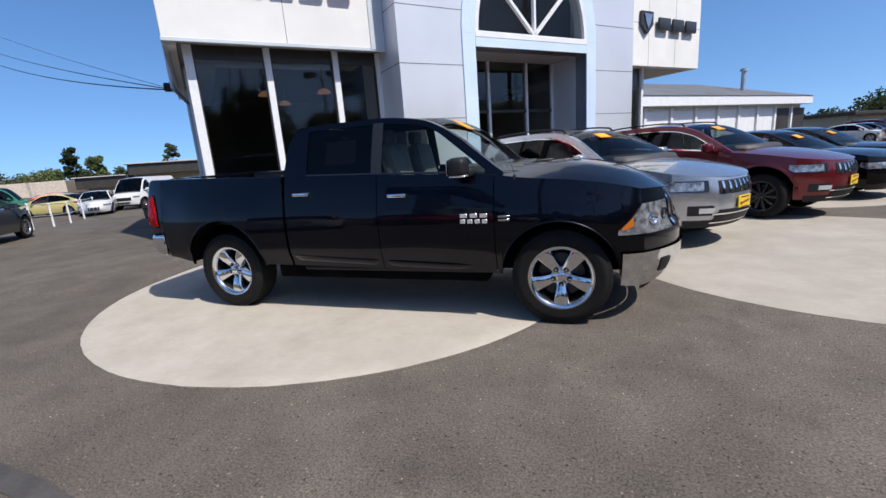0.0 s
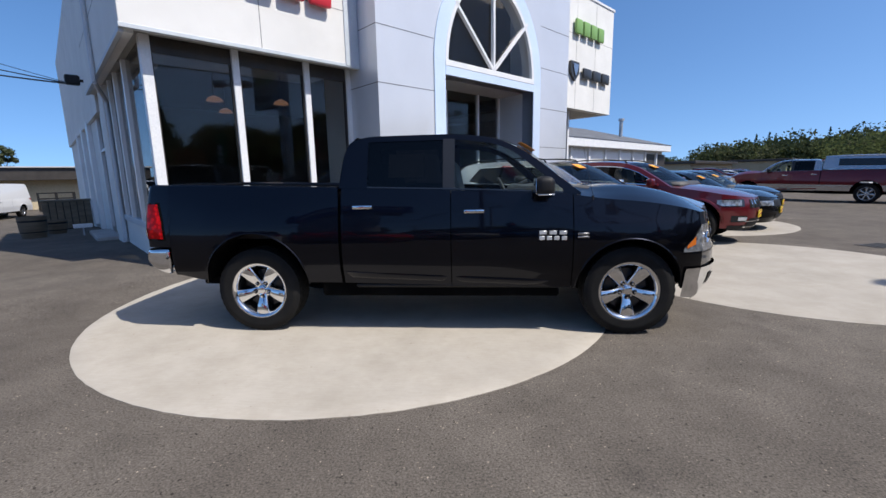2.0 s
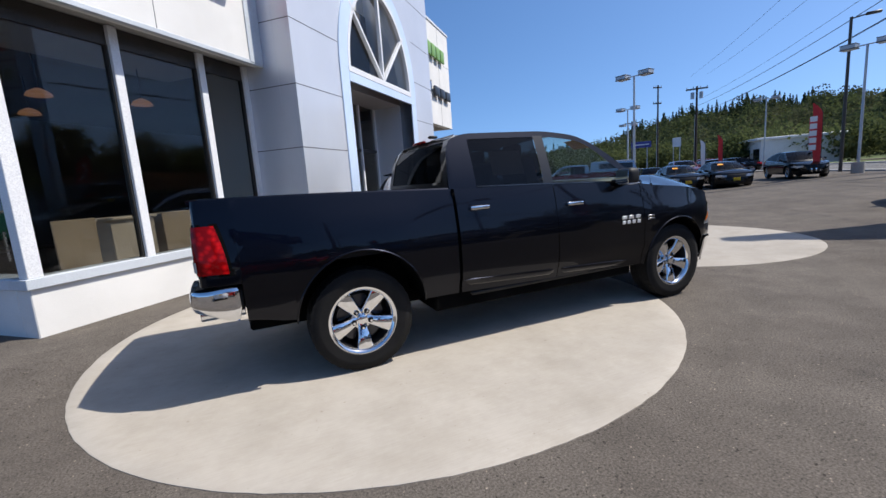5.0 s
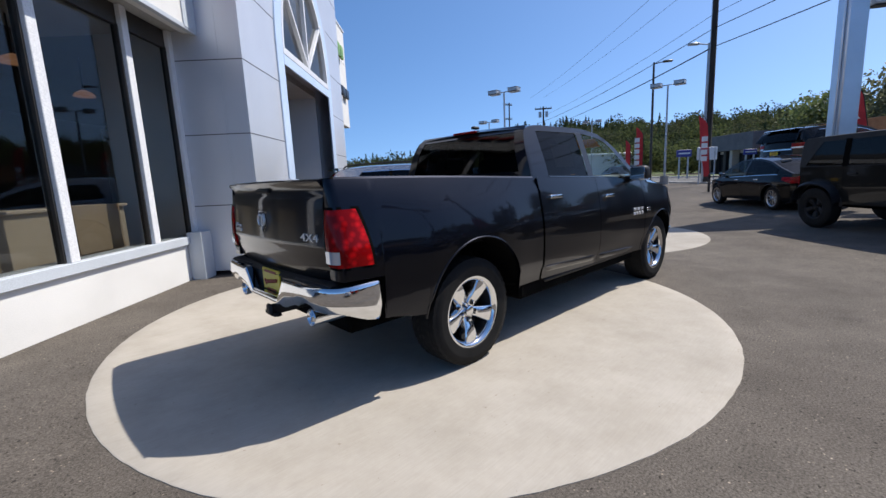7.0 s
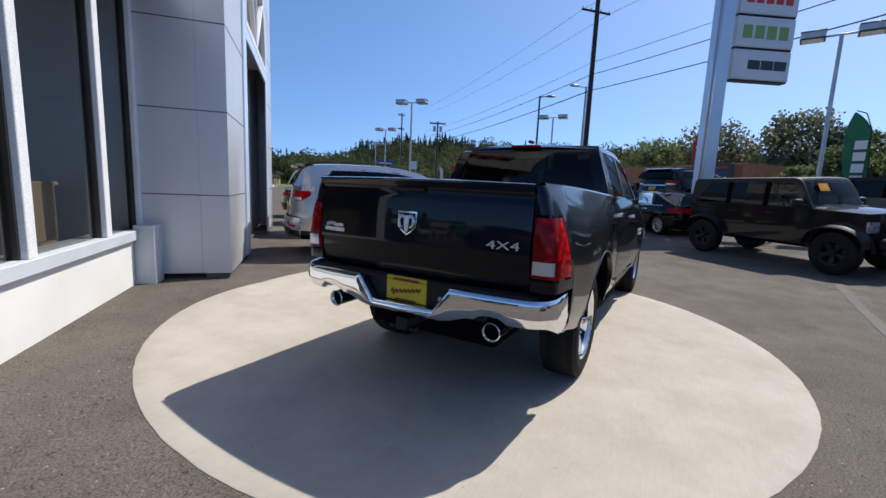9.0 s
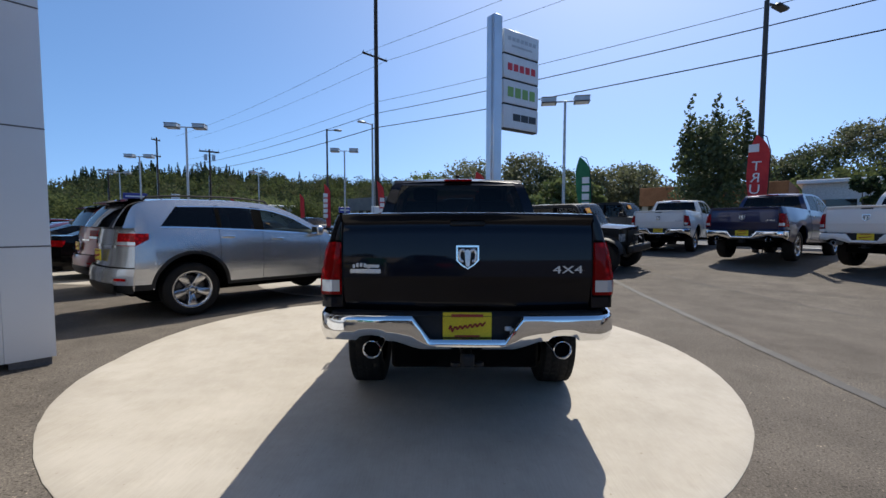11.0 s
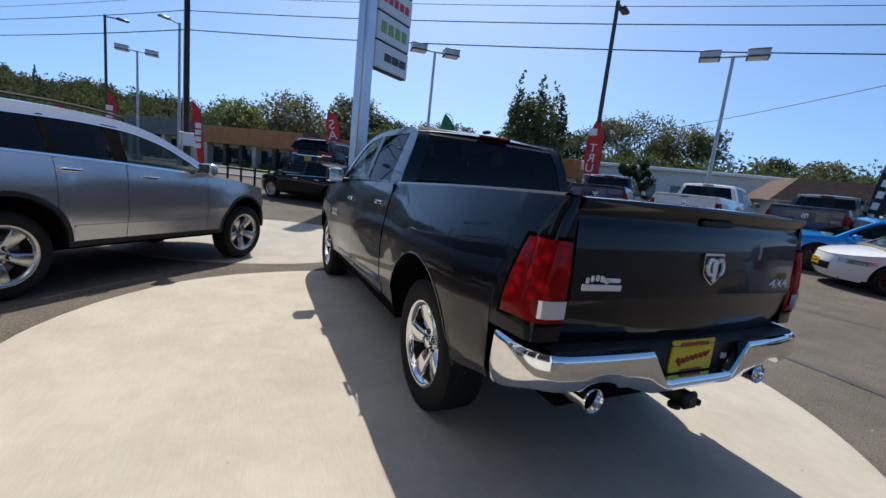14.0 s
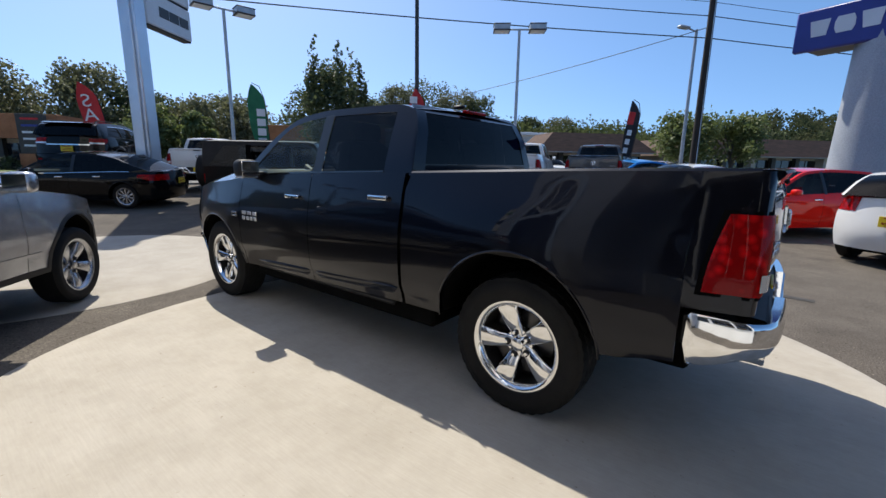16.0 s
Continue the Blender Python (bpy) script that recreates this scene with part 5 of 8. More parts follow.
TRUCK = dict(W=1.0, xf=2.81, xr=-2.88, rf=0.38, rr=0.05, ax=(1.785, -1.785), R=0.418, rim=0.272, tw=0.28, arches=[(1.77, 0.435, 0.487), (-1.765, 0.485, 0.515)], sill=lambda x: 0.485 - 0.022 * x + 0.045 * smooth01((-2.3 - x) / 0.3) if x > -2.615 else 0.868, xcuts=[-2.612, -2.618], floor=0.38, inset=0.06, bedgap=0.015, pillarmat=PILLAR, corner=True,
             plan=[(-2.83, 0.942), (-2.6, 0.971), (-1.8, 0.985), (-0.9, 0.985), (0.3, 0.985), (1.3, 0.98), (1.9, 0.965), (2.3, 0.91), (2.43, 0.865)], sec=[(0.4, -0.07), (0.54, -0.04), (0.605, -0.027), (0.625, -0.01), (0.68, -0.003), (0.8, 0.003), (0.9, 0.004), (1.0, 0.0), (1.05, -0.005), (1.1, -0.014), (1.25, -0.04), (1.38, -0.074), (1.44, -0.095), (1.48, -0.12)],
             belt=[(-2.88, 1.462), (-2.2, 1.45), (-0.93, 1.41), (0.2, 1.375), (1.15, 1.33), (1.5, 1.285), (1.9, 1.245), (2.28, 1.18), (2.6, 1.10), (2.84, 1.03)], rail=[(-0.93, 1.43), (-0.9, 1.7), (-0.82, 1.85), (-0.6, 1.895), (0.1, 1.9), (0.5, 1.86), (0.72, 1.78), (1.32, 1.34)],
             nose=[(0.3, 0.2), (0.42, 0.06), (0.55, 0.0), (0.72, 0.0), (0.82, 0.02), (0.87, 0.07), (1.0, 0.095), (1.1, 0.15)], tail=[(0.3, 0.0), (1.5, 0.0)], Wt=0.70, cuts=[-0.915, 0.135, 1.245], panels=["bed_side", "rear_door", "front_door", "front_wing"],
             handles=[(-0.69, 1.235), (0.35, 1.185)], cowl=1.28, fbot=0.62, rbot=0.55, wins=[(-0.66, 0.06, 0), (0.17, 1.16, 1)], wsx=0.52, rsx=-0.82, bow=0.1, rbow=0.0, rearscreen=False, reardeck=False, seats=(0.42, -0.32), mirror=(0.955, 1.385), mirsize=(0.19, 0.165), mirdepth=0.16,
             lamp=(0.66, 0.79, 1.03, 0.2), lampdown=True, tlamp=None, grille=(0.6, 0.8, 1.1, 3, CHROME), crown=0.15, crownp=3.2, crownrise=0.55, ridge=0.03, flare=0.03, beltmat=GLOSSBLACK, pillarw=0.04, mirmat=BLACK, step=0.03, lipw=0.003, roofcrown=0.03)


def thing_part(name, parent, label):
    """A thin backing that carries the bars of a badge."""
    bm = B()
    if "tailgate" in label:
        box(bm, (-2.909, 0.645, 1.11), (0.004, 0.19, 0.04), 0.001)
    else:
        small = "small" in label
        x = 1.33 if small else 1.063
        y = (TRUCK["W"] - 0.014) * (1 if len([c for c in parent.children if c.name.startswith("badge")]) < 2 else -1)
        box(bm, (x, y, 0.96), (0.1 if small else 0.25, 0.004, 0.04 if small else 0.08), 0.001)
    return part(name, bm, BLACK, parent, label)


def shield(bm, w, h, d):
    prism(bm, [(-w / 2, h / 2), (w / 2, h / 2), (w / 2, -h * 0.12), (w * 0.3, -h * 0.32), (0, -h / 2), (-w * 0.3, -h * 0.32), (-w / 2, -h * 0.12)], d)


def pickup(name, label, m, body, detail=False, wheels=("five", CHROME, "five-spoke chrome-clad rim"), chrome=CHROME, canopy=None, group="", two_tone=None, bare=False, bed=0.0):
    S = dict(TRUCK, mirmat=BLACK)
    if detail:
        S["framemat"] = body
    if two_tone:
        S["framemat"] = S["roofmat"] = two_tone
    root, sh = vehicle(S, name, label, "pickup truck", m, body, wheels, detail, group, TINTED, CLEAR)
    # back of the cab with its window
    bm = B()
    xr = -0.93
    prof = [(1.38, 0.0), (1.47, 0.0), (1.7, 0.03), (1.83, 0.09), (1.89, 0.16)]
    for y0, y1 in ((-1, -0.86), (0.86, 1)):
        grid(bm, [[(xr + dx - 0.012 * (1 - (y * y)), y * sh.yg(max(xr + dx, sh.rail0 + 0.001), z), z) for y in np.linspace(y0, y1, 3)] for z, dx in prof])
    for z0, z1 in ((0, 1), (3, 4)):
        grid(bm, [[(xr + dx - 0.012 * (1 - (y * y)), y * sh.yg(max(xr + dx, sh.rail0 + 0.001), z), z) for y in np.linspace(-1, 1, 13)] for z, dx in prof[z0:z1 + 1]])
    grid(bm, [[(xr, y, z) for y in (-0.93, 0.93)] for z in (0.6, 1.4)])
    part("cab_back", bm, body, root, smooth=50)
    bm = B()
    grid(bm, [[(xr + dx + 0.006 - 0.012 * (1 - (y * y)), y * sh.yg(max(xr + dx, sh.rail0 + 0.001), z), z) for y in np.linspace(-0.87, 0.87, 13)] for z, dx in prof[1:4]])
    rw = part("rear_window", bm, TINTED, root, "dark tinted sliding rear window", smooth=60)
    for y in (-0.24, 0.24):
        bm = B()
        box(bm, (xr + 0.05, y, 1.65), (0.012, 0.016, 0.32), 0.003, Matrix.Translation((xr + 0.05, y, 1.65)) @ Matrix.Rotation(radians(12), 4, "Y") @ Matrix.Translation((-(xr + 0.05), -y, -1.65)))
        part("slider_bar", bm, BLACK, rw)
    bm = B()
    box(bm, (-0.84, 0, 1.884), (0.04, 0.31, 0.024), 0.01, seg=2)
    part("brake_lamp", bm, REDLENS, root, "red high brake lamp")
    # load bed
    bm = B()
    for sgn in (1, -1):
        bm = B()
        rows = []
        for x in np.linspace(-2.83, -0.95, 16):
            z = sh.belt(x)
            yo = sh.y(x, z)
            rows.append([(x, sgn * yo, z), (x, sgn * (yo - 0.012), z + 0.012), (x, sgn * (yo - 0.06), z + 0.014), (x, sgn * 0.80, z + 0.012), (x, sgn * 0.78, z - 0.01)])
        grid(bm, rows)
        part("bed_rail", bm, body, root)
    bm = B()
    for sgn in (1, -1):
        grid(bm, [[(x, sgn * 0.785, 0.92), (x, sgn * 0.785, sh.belt(x) - 0.005)] for x in (-2.8, -1.9, -0.95)])
    grid(bm, [[(-2.8, -0.785, 0.92), (-2.8, 0.785, 0.92)], [(-0.95, -0.785, 0.92), (-0.95, 0.785, 0.92)]])
    grid(bm, [[(-0.955, -0.8, 0.92), (-0.955, 0.8, 0.92)], [(-0.955, -0.8, 1.42), (-0.955, 0.8, 1.42)]])
    part("bed_liner", bm, BLACK, root, "black bed liner")
    # tail lamps: a bowed red lens in a black bezel, its foremost edge leaning back
    def lamp_skin(sgn, z0, z1, proud, ahead):
        rows = []
        for z in np.linspace(z0, z1, 12):
            yo = sh.y(-2.83, z)
            t = (z - z0) / (z1 - z0)
            e = proud * math.sin(math.pi * min(max(t, 0.03), 0.97)) ** 0.35
            xe = -2.675 - 0.065 * t + 0.01 * math.sin(math.pi * t) + ahead
            rows.append([(-2.888, sgn * 0.803, z), (-2.888 - e, sgn * 0.81, z), (-2.89 - e, sgn * (yo - 0.075), z), (-2.882 - e * 0.7, sgn * (yo - 0.03 + e * 0.4), z), (-2.85 - e * 0.3, sgn * (yo - 0.004 + e * 0.8), z), (-2.79, sgn * (yo + 0.002 + e * 0.7), z), (xe - 0.02, sgn * (sh.y(xe, z) + 0.001 + e * 0.6), z), (xe, sgn * (sh.y(xe, z) + 0.001), z)])
        bm = B()
        grid(bm, rows)
        return bm

    for sgn in (1, -1):
        tlp = part("tail_lamp", lamp_skin(sgn, 0.95, 1.285, 0.018, 0.0), REDLENS, root, "large red tail lamp", smooth=50)
        part("lamp_bezel", lamp_skin(sgn, 0.934, 1.3, 0.005, 0.014), LINER, tlp, "black lamp bezel", smooth=50)
        bm = B()
        grid(bm, [[(-2.912, sgn * 0.812, z), (-2.9125, sgn * 0.85, z), (-2.91, sgn * 0.884, z), (-2.9, sgn * 0.912, z), (-2.885, sgn * 0.93, z)] for z in (0.972, 1.0, 1.03, 1.046)])
        part("reversing_lamp", bm, CLEARLENS, tlp, "clear reversing lens")
    # tailgate
    bm = B()
    prof = [(0.80, -2.83), (0.815, -2.846), (0.9, -2.868), (1.0, -2.89), (1.04, -2.897), (1.052, -2.902), (1.07, -2.902), (1.2, -2.8965), (1.33, -2.889), (1.365, -2.884), (1.385, -2.874), (1.41, -2.878), (1.435, -2.902), (1.452, -2.912), (1.463, -2.905), (1.468, -2.87), (1.466, -2.80), (1.2, -2.80), (0.80, -2.82)]
    grid(bm, [[(x - 0.045 * (1 - (y / 0.79) ** 2), y, z + 0.008 * (1 - (y / 0.79) ** 2)) for y in np.linspace(-0.79, 0.79, 19)] for z, x in prof])
    for s_ in (-0.79, 0.79):
        f_ = [bm.verts.new((x, s_, z)) for z, x in prof]
        bm.faces.new(f_)
    tg = part("tailgate", bm, body, root, smooth=40)
    bm = B()
    box(bm, (-2.928, 0, 1.405), (0.02, 0.22, 0.03), 0.008)
    part("tailgate_handle", bm, BLACK, tg)
    def on_gate(x):
        return Matrix.Translation((x + 0.005, 0, 1.193)) @ Matrix.Rotation(radians(-90), 4, "Z") @ Matrix.Rotation(radians(-3), 4, "X")

    bm = B()
    shield(bm, 0.142, 0.15, -0.014)
    bmesh.ops.transform(bm, matrix=on_gate(-2.944), verts=bm.verts)
    em = part("emblem", bm, CHROME, tg, "chrome shield emblem")
    bm = B()
    shield(bm, 0.122, 0.13, -0.003)
    bmesh.ops.transform(bm, matrix=on_gate(-2.958), verts=bm.verts)
    part("emblem_field", bm, BLACK, em)
    bm = B()
    prism(bm, [(-0.02, 0.03), (-0.008, 0.05), (0.008, 0.05), (0.02, 0.03), (0.016, -0.01), (0.012, -0.05), (0.0, -0.058), (-0.012, -0.05), (-0.016, -0.01)], -0.006, on_gate(-2.9612))
    for q in (1, -1):
        arc = [Vector((q * (0.034 + 0.02 * math.cos(t)), -0.006, 0.014 + 0.036 * math.sin(t))) for t in np.linspace(2.5, -1.9, 11)]
        tube(bm, [on_gate(-2.9612) @ p_ for p_ in arc], 0.0095, 6)
    part("emblem_relief", bm, BRIGHT, em)
    me = text_mesh("4X4", 0.075, 0.004)
    me.materials.append(BRIGHT)
    share("lettering", me, tg, Matrix.Translation((-2.9185, -0.635, 1.113)) @ Matrix.Rotation(radians(-84), 4, "Z") @ Matrix.Rotation(radians(90), 4, "X") @ Matrix.Diagonal((1.55, 0.9, 1, 1)), "chrome 4X4 lettering")
    if detail:
        badge = thing_part("badge", tg, "chrome tailgate badge of plain bars")
        turn = Matrix.Translation((-2.919, 0.645, 1.103)) @ Matrix.Rotation(radians(-6), 4, "Z")
        for y, z, w_, h_ in ((0.0, 0.0, 0.2, 0.028), (-0.045, 0.032, 0.09, 0.02)):
            bm = B()
            box(bm, (0, y, z), (0.008, w_, h_), 0.003, turn)
            part("badge_bar", bm, BRIGHT, badge)
        for k in range(5):
            bm = B()
            box(bm, (0, 0.075 - k * 0.024, 0.03 + 0.01 * math.sin(k * 0.8)), (0.008, 0.018, 0.026), 0.003, turn)
            part("badge_bar", bm, BRIGHT, badge)
        for sgn in (1, -1):
            badge = thing_part("badge", root, "chrome side badge of plain bars")
            for k in range(3):
                x = 1.063 + (k - 1) * 0.09
                bm = B()
                box(bm, (x, sgn * (sh.y(x, 0.985) + 0.004), 0.985), (0.066, 0.008, 0.034), 0.003)
                part("badge_bar", bm, BRIGHT, badge)
            for k in range(4):
                x = 1.063 + (k - 1.5) * 0.066
                bm = B()
                box(bm, (x, sgn * (sh.y(x, 0.94) + 0.004), 0.935), (0.046, 0.008, 0.036), 0.003)
                part("badge_bar", bm, BRIGHT, badge)
            badge = thing_part("badge", root, "small silver side badge")
            for z in (0.975, 0.945):
                bm = B()
                box(bm, (1.33, sgn * (sh.y(1.33, z) + 0.004), z), (0.1, 0.007, 0.018), 0.003)
                part("badge_bar", bm, ALLOY, badge)
    # rear bumper with a dropped middle, folded round both corners
    half = [(y, -3.005 + 0.03 * (y / 0.78) ** 3) for y in (0.0, 0.1, 0.2, 0.235, 0.29, 0.345, 0.38, 0.45, 0.505, 0.53, 0.56, 0.605, 0.65, 0.68, 0.705, 0.75, 0.79)]
    half += [(0.835, -2.964), (0.87, -2.945), (0.9, -2.92), (0.925, -2.89), (0.945, -2.85), (0.957, -2.8), (0.963, -2.74), (0.965, -2.69), (0.965, -2.66), (0.96, -2.648), (0.93, -2.645)]
    path = [(-y, x) for y, x in half[:0:-1]] + half
    rows = []
    for i, (y, x) in enumerate(path):
        (ya, xa), (yb, xb) = path[max(i - 1, 0)], path[min(i + 1, len(path) - 1)]
        out = Vector((-(yb - ya), xb - xa, 0)).normalized()
        a = abs(y)
        side = smooth01((x + 2.93) / 0.25) if a > 0.85 else 0.0
        zt = (0.678 if a < 0.235 else 0.678 + min((a - 0.235) / 0.11, 1) * 0.147) + 0.012 * side
        zb = 0.622 + 0.05 * smooth01((a - 0.28) / 0.2) + 0.034 * max(0.0, 1 - ((a - 0.605) / 0.095) ** 2) ** 0.5 - 0.07 * side
        mid = zb + (zt - zb) * 0.36
        rows.append([Vector((x, y, z)) + out * o for o, z in ((-0.05, zt + 0.004), (-0.012, zt + 0.006), (-0.002, zt - 0.006), (0.0, zt - 0.02), (0.006, mid + 0.012), (0.004, mid), (-0.014, zb + 0.012), (-0.024, zb), (-0.06, zb + 0.004))])
    bm = B()
    grid(bm, rows)
    part("rear_bumper", bm, chrome, root, "polished chrome rear bumper", smooth=35)
    for sgn in (1, -1):
        bm = B()
        box(bm, (-2.72, sgn * 0.83, 0.76), (0.22, 0.2, 0.16), 0.02)
        part("bumper_infill", bm, BLACK, root)
    bm = B()
    grid(bm, [[(x_, y, z_) for y in np.linspace(-0.86, 0.86, 13)] for x_, z_ in ((-2.83, 0.85), (-2.92, 0.842), (-2.945, 0.82))])
    part("bumper_step", bm, BLACK, root, "black bumper step pad")
    for y, x, z, w, dx in ((0.62, -2.86, 0.77, 0.46, 0.16), (-0.62, -2.86, 0.77, 0.46, 0.16), (0, -2.885, 0.74, 0.76, 0.09)):
        bm = B()
        box(bm, (x, y, z), (dx, w, 0.14 if y else 0.2), 0.01)
        part("bumper_infill", bm, BLACK, root)
    plate(root, -2.935, 0.765, False)
    bm = B()
    box(bm, (-2.93, -0.26, 0.74), (0.02, 0.045, 0.03), 0.005)
    part("tow_socket", bm, STEEL, root)
    for sgn in (1, -1):
        bm = B()
        lathe(bm, [(0.052, -0.3), (0.055, -0.02), (0.058, 0.0), (0.053, 0.006), (0.044, -0.006), (0.042, -0.16), (0.0001, -0.16)], 28)
        for v in bm.verts:
            v.co = Matrix.Translation((-2.94, sgn * 0.605, 0.605)) @ Matrix.Rotation(radians(90), 4, "Z") @ v.co
        tip = part("exhaust_tip", bm, chrome if not bare else STEEL, root, "chrome exhaust tip")
        bm = B()
        cyl(bm, (-2.905, sgn * 0.605, 0.605), (-2.81, sgn * 0.605, 0.605), 0.0425, seg=20)
        part("bore", bm, LINER, tip)
    bm = B()
    box(bm, (-2.84, 0, 0.545), (0.3, 0.07, 0.07), 0.01)
    hitch = part("tow_hitch", bm, BLACK, root, "black square tow receiver")
    for nm, c, d in (("crossbar", (-2.66, 0, 0.6), (0.06, 0.9, 0.06)), ("receiver_collar", (-2.97, 0, 0.545), (0.03, 0.09, 0.085))):
        bm = B()
        box(bm, c, d, 0.01)
        part(nm, bm, BLACK, hitch)
    for sgn in (1, -1):
        bm = B()
        cyl(bm, (-2.95, sgn * 0.075, 0.51), (-2.95, sgn * 0.075, 0.53), 0.03, seg=10)
        part("chain_eye", bm, BLACK, hitch)
    for nm, p0, p1, r in (("exhaust_pipe", (-2.2, -0.3, 0.45), (-1.0, -0.3, 0.45), 0.07), ("rear_axle", (-1.785, -0.8, 0.42), (-1.785, 0.8, 0.42), 0.06), ("front_axle", (1.785, -0.8, 0.40), (1.785, 0.8, 0.40), 0.05)):
        bm = B()
        cyl(bm, p0, p1, r, seg=12)
        part(nm, bm, BLACK, root)
    bm = B()
    box(bm, (-1.785, 0, 0.42), (0.25, 0.3, 0.26), 0.05)
    part("differential", bm, BLACK, root)
    # chrome front bumper and lower valance
    bm = B()
    xs1 = sh.xf - sh.rf
    sh.end(bm, True, -1, 1, 0.335, 0.635, 26, 8, 0.02)
    for sgn in (1, -1):
        sh.side(bm, sgn, xs1 - 0.16, xs1, lambda x: 0.335 + 0.02 * (xs1 - x) / 0.16, 0.635, 8, 0.02, step=0.04)
    part("front_bumper_bar", bm, chrome if not bare else body, root, "chrome front bumper", smooth=50)
    bm = B()
    sh.end(bm, True, -0.95, 0.95, 0.28, 0.37, 20, 3, -0.02)
    part("valance", bm, BLACK, root)
    for sgn in (1, -1):
        bm = B()
        sh.side(bm, sgn, xs1 - 0.17, xs1 - 0.075, lambda x: 0.815 + 0.35 * (x - xs1 + 0.195), lambda x: 1.025 - 0.204 * ((xs1 - x) / 0.2) ** 0.8, 3, 0.0135)
        part("turn_signal", bm, AMBER, root, "amber turn signal")
        if detail:
            for q, zc, r in ((0.74, 0.92, 0.046), (0.9, 0.905, 0.05)):
                bm = B()
                xe = sh.xf - sh.rf * q ** 2.6
                c = Vector((xe - sh.nose(zc) * ((xe - sh.fax - 0.3) / (sh.xf - sh.fax - 0.3)) ** 2 + 0.006, sgn * (q * sh.y(xs1, zc) + 0.008), zc))
                lathe(bm, [(0.0001, -0.01), (r * 0.3, 0.004), (r * 0.35, -0.012), (r * 0.8, 0.002), (r, 0.012), (r * 1.05, 0.0)], 20)
                bmesh.ops.transform(bm, matrix=Matrix.Translation(c) @ Matrix.Rotation(-radians(90 - sgn * 50 * q ** 2), 4, "Z"), verts=bm.verts)
                part("reflector", bm, DARKALLOY if q < 0.8 else CHROME, root, "round headlamp reflector")
            bm = B()
            sh.side(bm, sgn, xs1 - 0.2, xs1, lambda x: 1.03 - 0.204 * ((xs1 - x) / 0.2) ** 0.8 - 0.004, lambda x: 1.03 - 0.204 * ((xs1 - x) / 0.2) ** 0.8 + 0.008, 2, 0.012, step=0.03)
            part("lamp_edge", bm, BLACK, root)
            bm = B()
            q = sorted((sgn * 0.61, sgn * 0.655))
            sh.end(bm, True, q[0], q[1], 0.775, 1.13, 4, 10, 0.022)
            part("grille_surround", bm, CHROME, root, "chrome grille surround")
            bm = B()
            q = sorted((sgn * 0.72, sgn * 0.84))
            sh.end(bm, True, q[0], q[1], 0.43, 0.55, 5, 4, 0.026)
            part("fog_recess", bm, BLACK, root)
            bm = B()
            my = sh.yg(0.955, 1.385)
            box(bm, (0.975, sgn * (my + 0.16), 1.332), (0.14, 0.16, 0.014), 0.005)
            part("mirror_signal", bm, CLEARLENS, root, "pale strip under the mirror")
        for x0, x1 in ((-0.895, 0.12), (0.15, 1.13)):
            rows = []
            for x in np.linspace(x0, x1, 14):
                z = 0.571 - 0.047 * x
                k = min(smooth01((x - x0) / 0.06), smooth01((x1 - x) / 0.3 if x1 > 1 else (x1 - x) / 0.05))
                rows.append([(x, sgn * (sh.y(x, z + d) + o * k - 0.004 * (1 - k)), z + d * (0.3 + 0.7 * k)) for d, o in ((0.014, 0.0), (0.008, 0.013), (0.0, 0.016), (-0.03, 0.014), (-0.045, 0.004), (-0.048, 0.0))])
            bm = B()
            grid(bm, rows)
            part("door_moulding", bm, body, root, smooth=35)
        bm = B()
        box(bm, (0.2, sgn * 0.9, 0.475), (2.0, 0.06, 0.05), 0.02)
        part("sill_rail", bm, BLACK, root)
    if canopy:
        bm = B()
        rows = []
        for x, z in ((-2.84, 1.47), (-2.8, 1.6), (-2.66, 2.02), (-2.5, 2.06), (-1.2, 2.06), (-0.98, 2.02), (-0.95, 1.44)):
            rows.append([(x, y * (0.93 if z < 1.7 else 0.78), z if abs(y) == 1 or z < 1.6 else z + 0.02) for y in (-1, -0.9, -0.5, 0, 0.5, 0.9, 1)])
        grid(bm, rows)
        for sgn in (1, -1):
            grid(bm, [[(x, sgn * 0.93, 1.46), (x2, sgn * 0.78, z2)] for x, x2, z2 in ((-2.84, -2.66, 2.03), (-0.95, -0.98, 2.03))])
        part("canopy", bm, canopy, root, "silver bed canopy")
        bm = B()
        for sgn in (1, -1):
            grid(bm, [[(x, sgn * 0.895, 1.62), (x, sgn * 0.815, 1.92)] for x in (-2.6, -1.1)])
        part("canopy_window", bm, FARGLASS, root)
    if two_tone:
        for sgn in (1, -1):
            bm = B()
            sh.side(bm, sgn, -2.8, 2.2, lambda x: sh.low(x) + 0.002, lambda x: max(sh.low(x) + 0.003, 0.78), 3, 0.004)
            part("lower_band", bm, two_tone, root, "silver lower body band")
    if bed:
        lengthen(root, bed)
    return root, sh


def lengthen(ob, d):
    """A longer load bed: all behind the cab moves back, and the panels stretch just behind it."""
    for c in ob.children:
        if c.matrix_basis.translation.x < -1.0:
            c.matrix_basis = Matrix.Translation((-d, 0, 0)) @ c.matrix_basis
            continue
        if c.matrix_basis.translation.length < 0.001:
            for v in c.data.vertices:
                v.co.x -= d * min(max((-0.97 - v.co.x) / 0.25, 0), 1)
            lengthen(c, d)


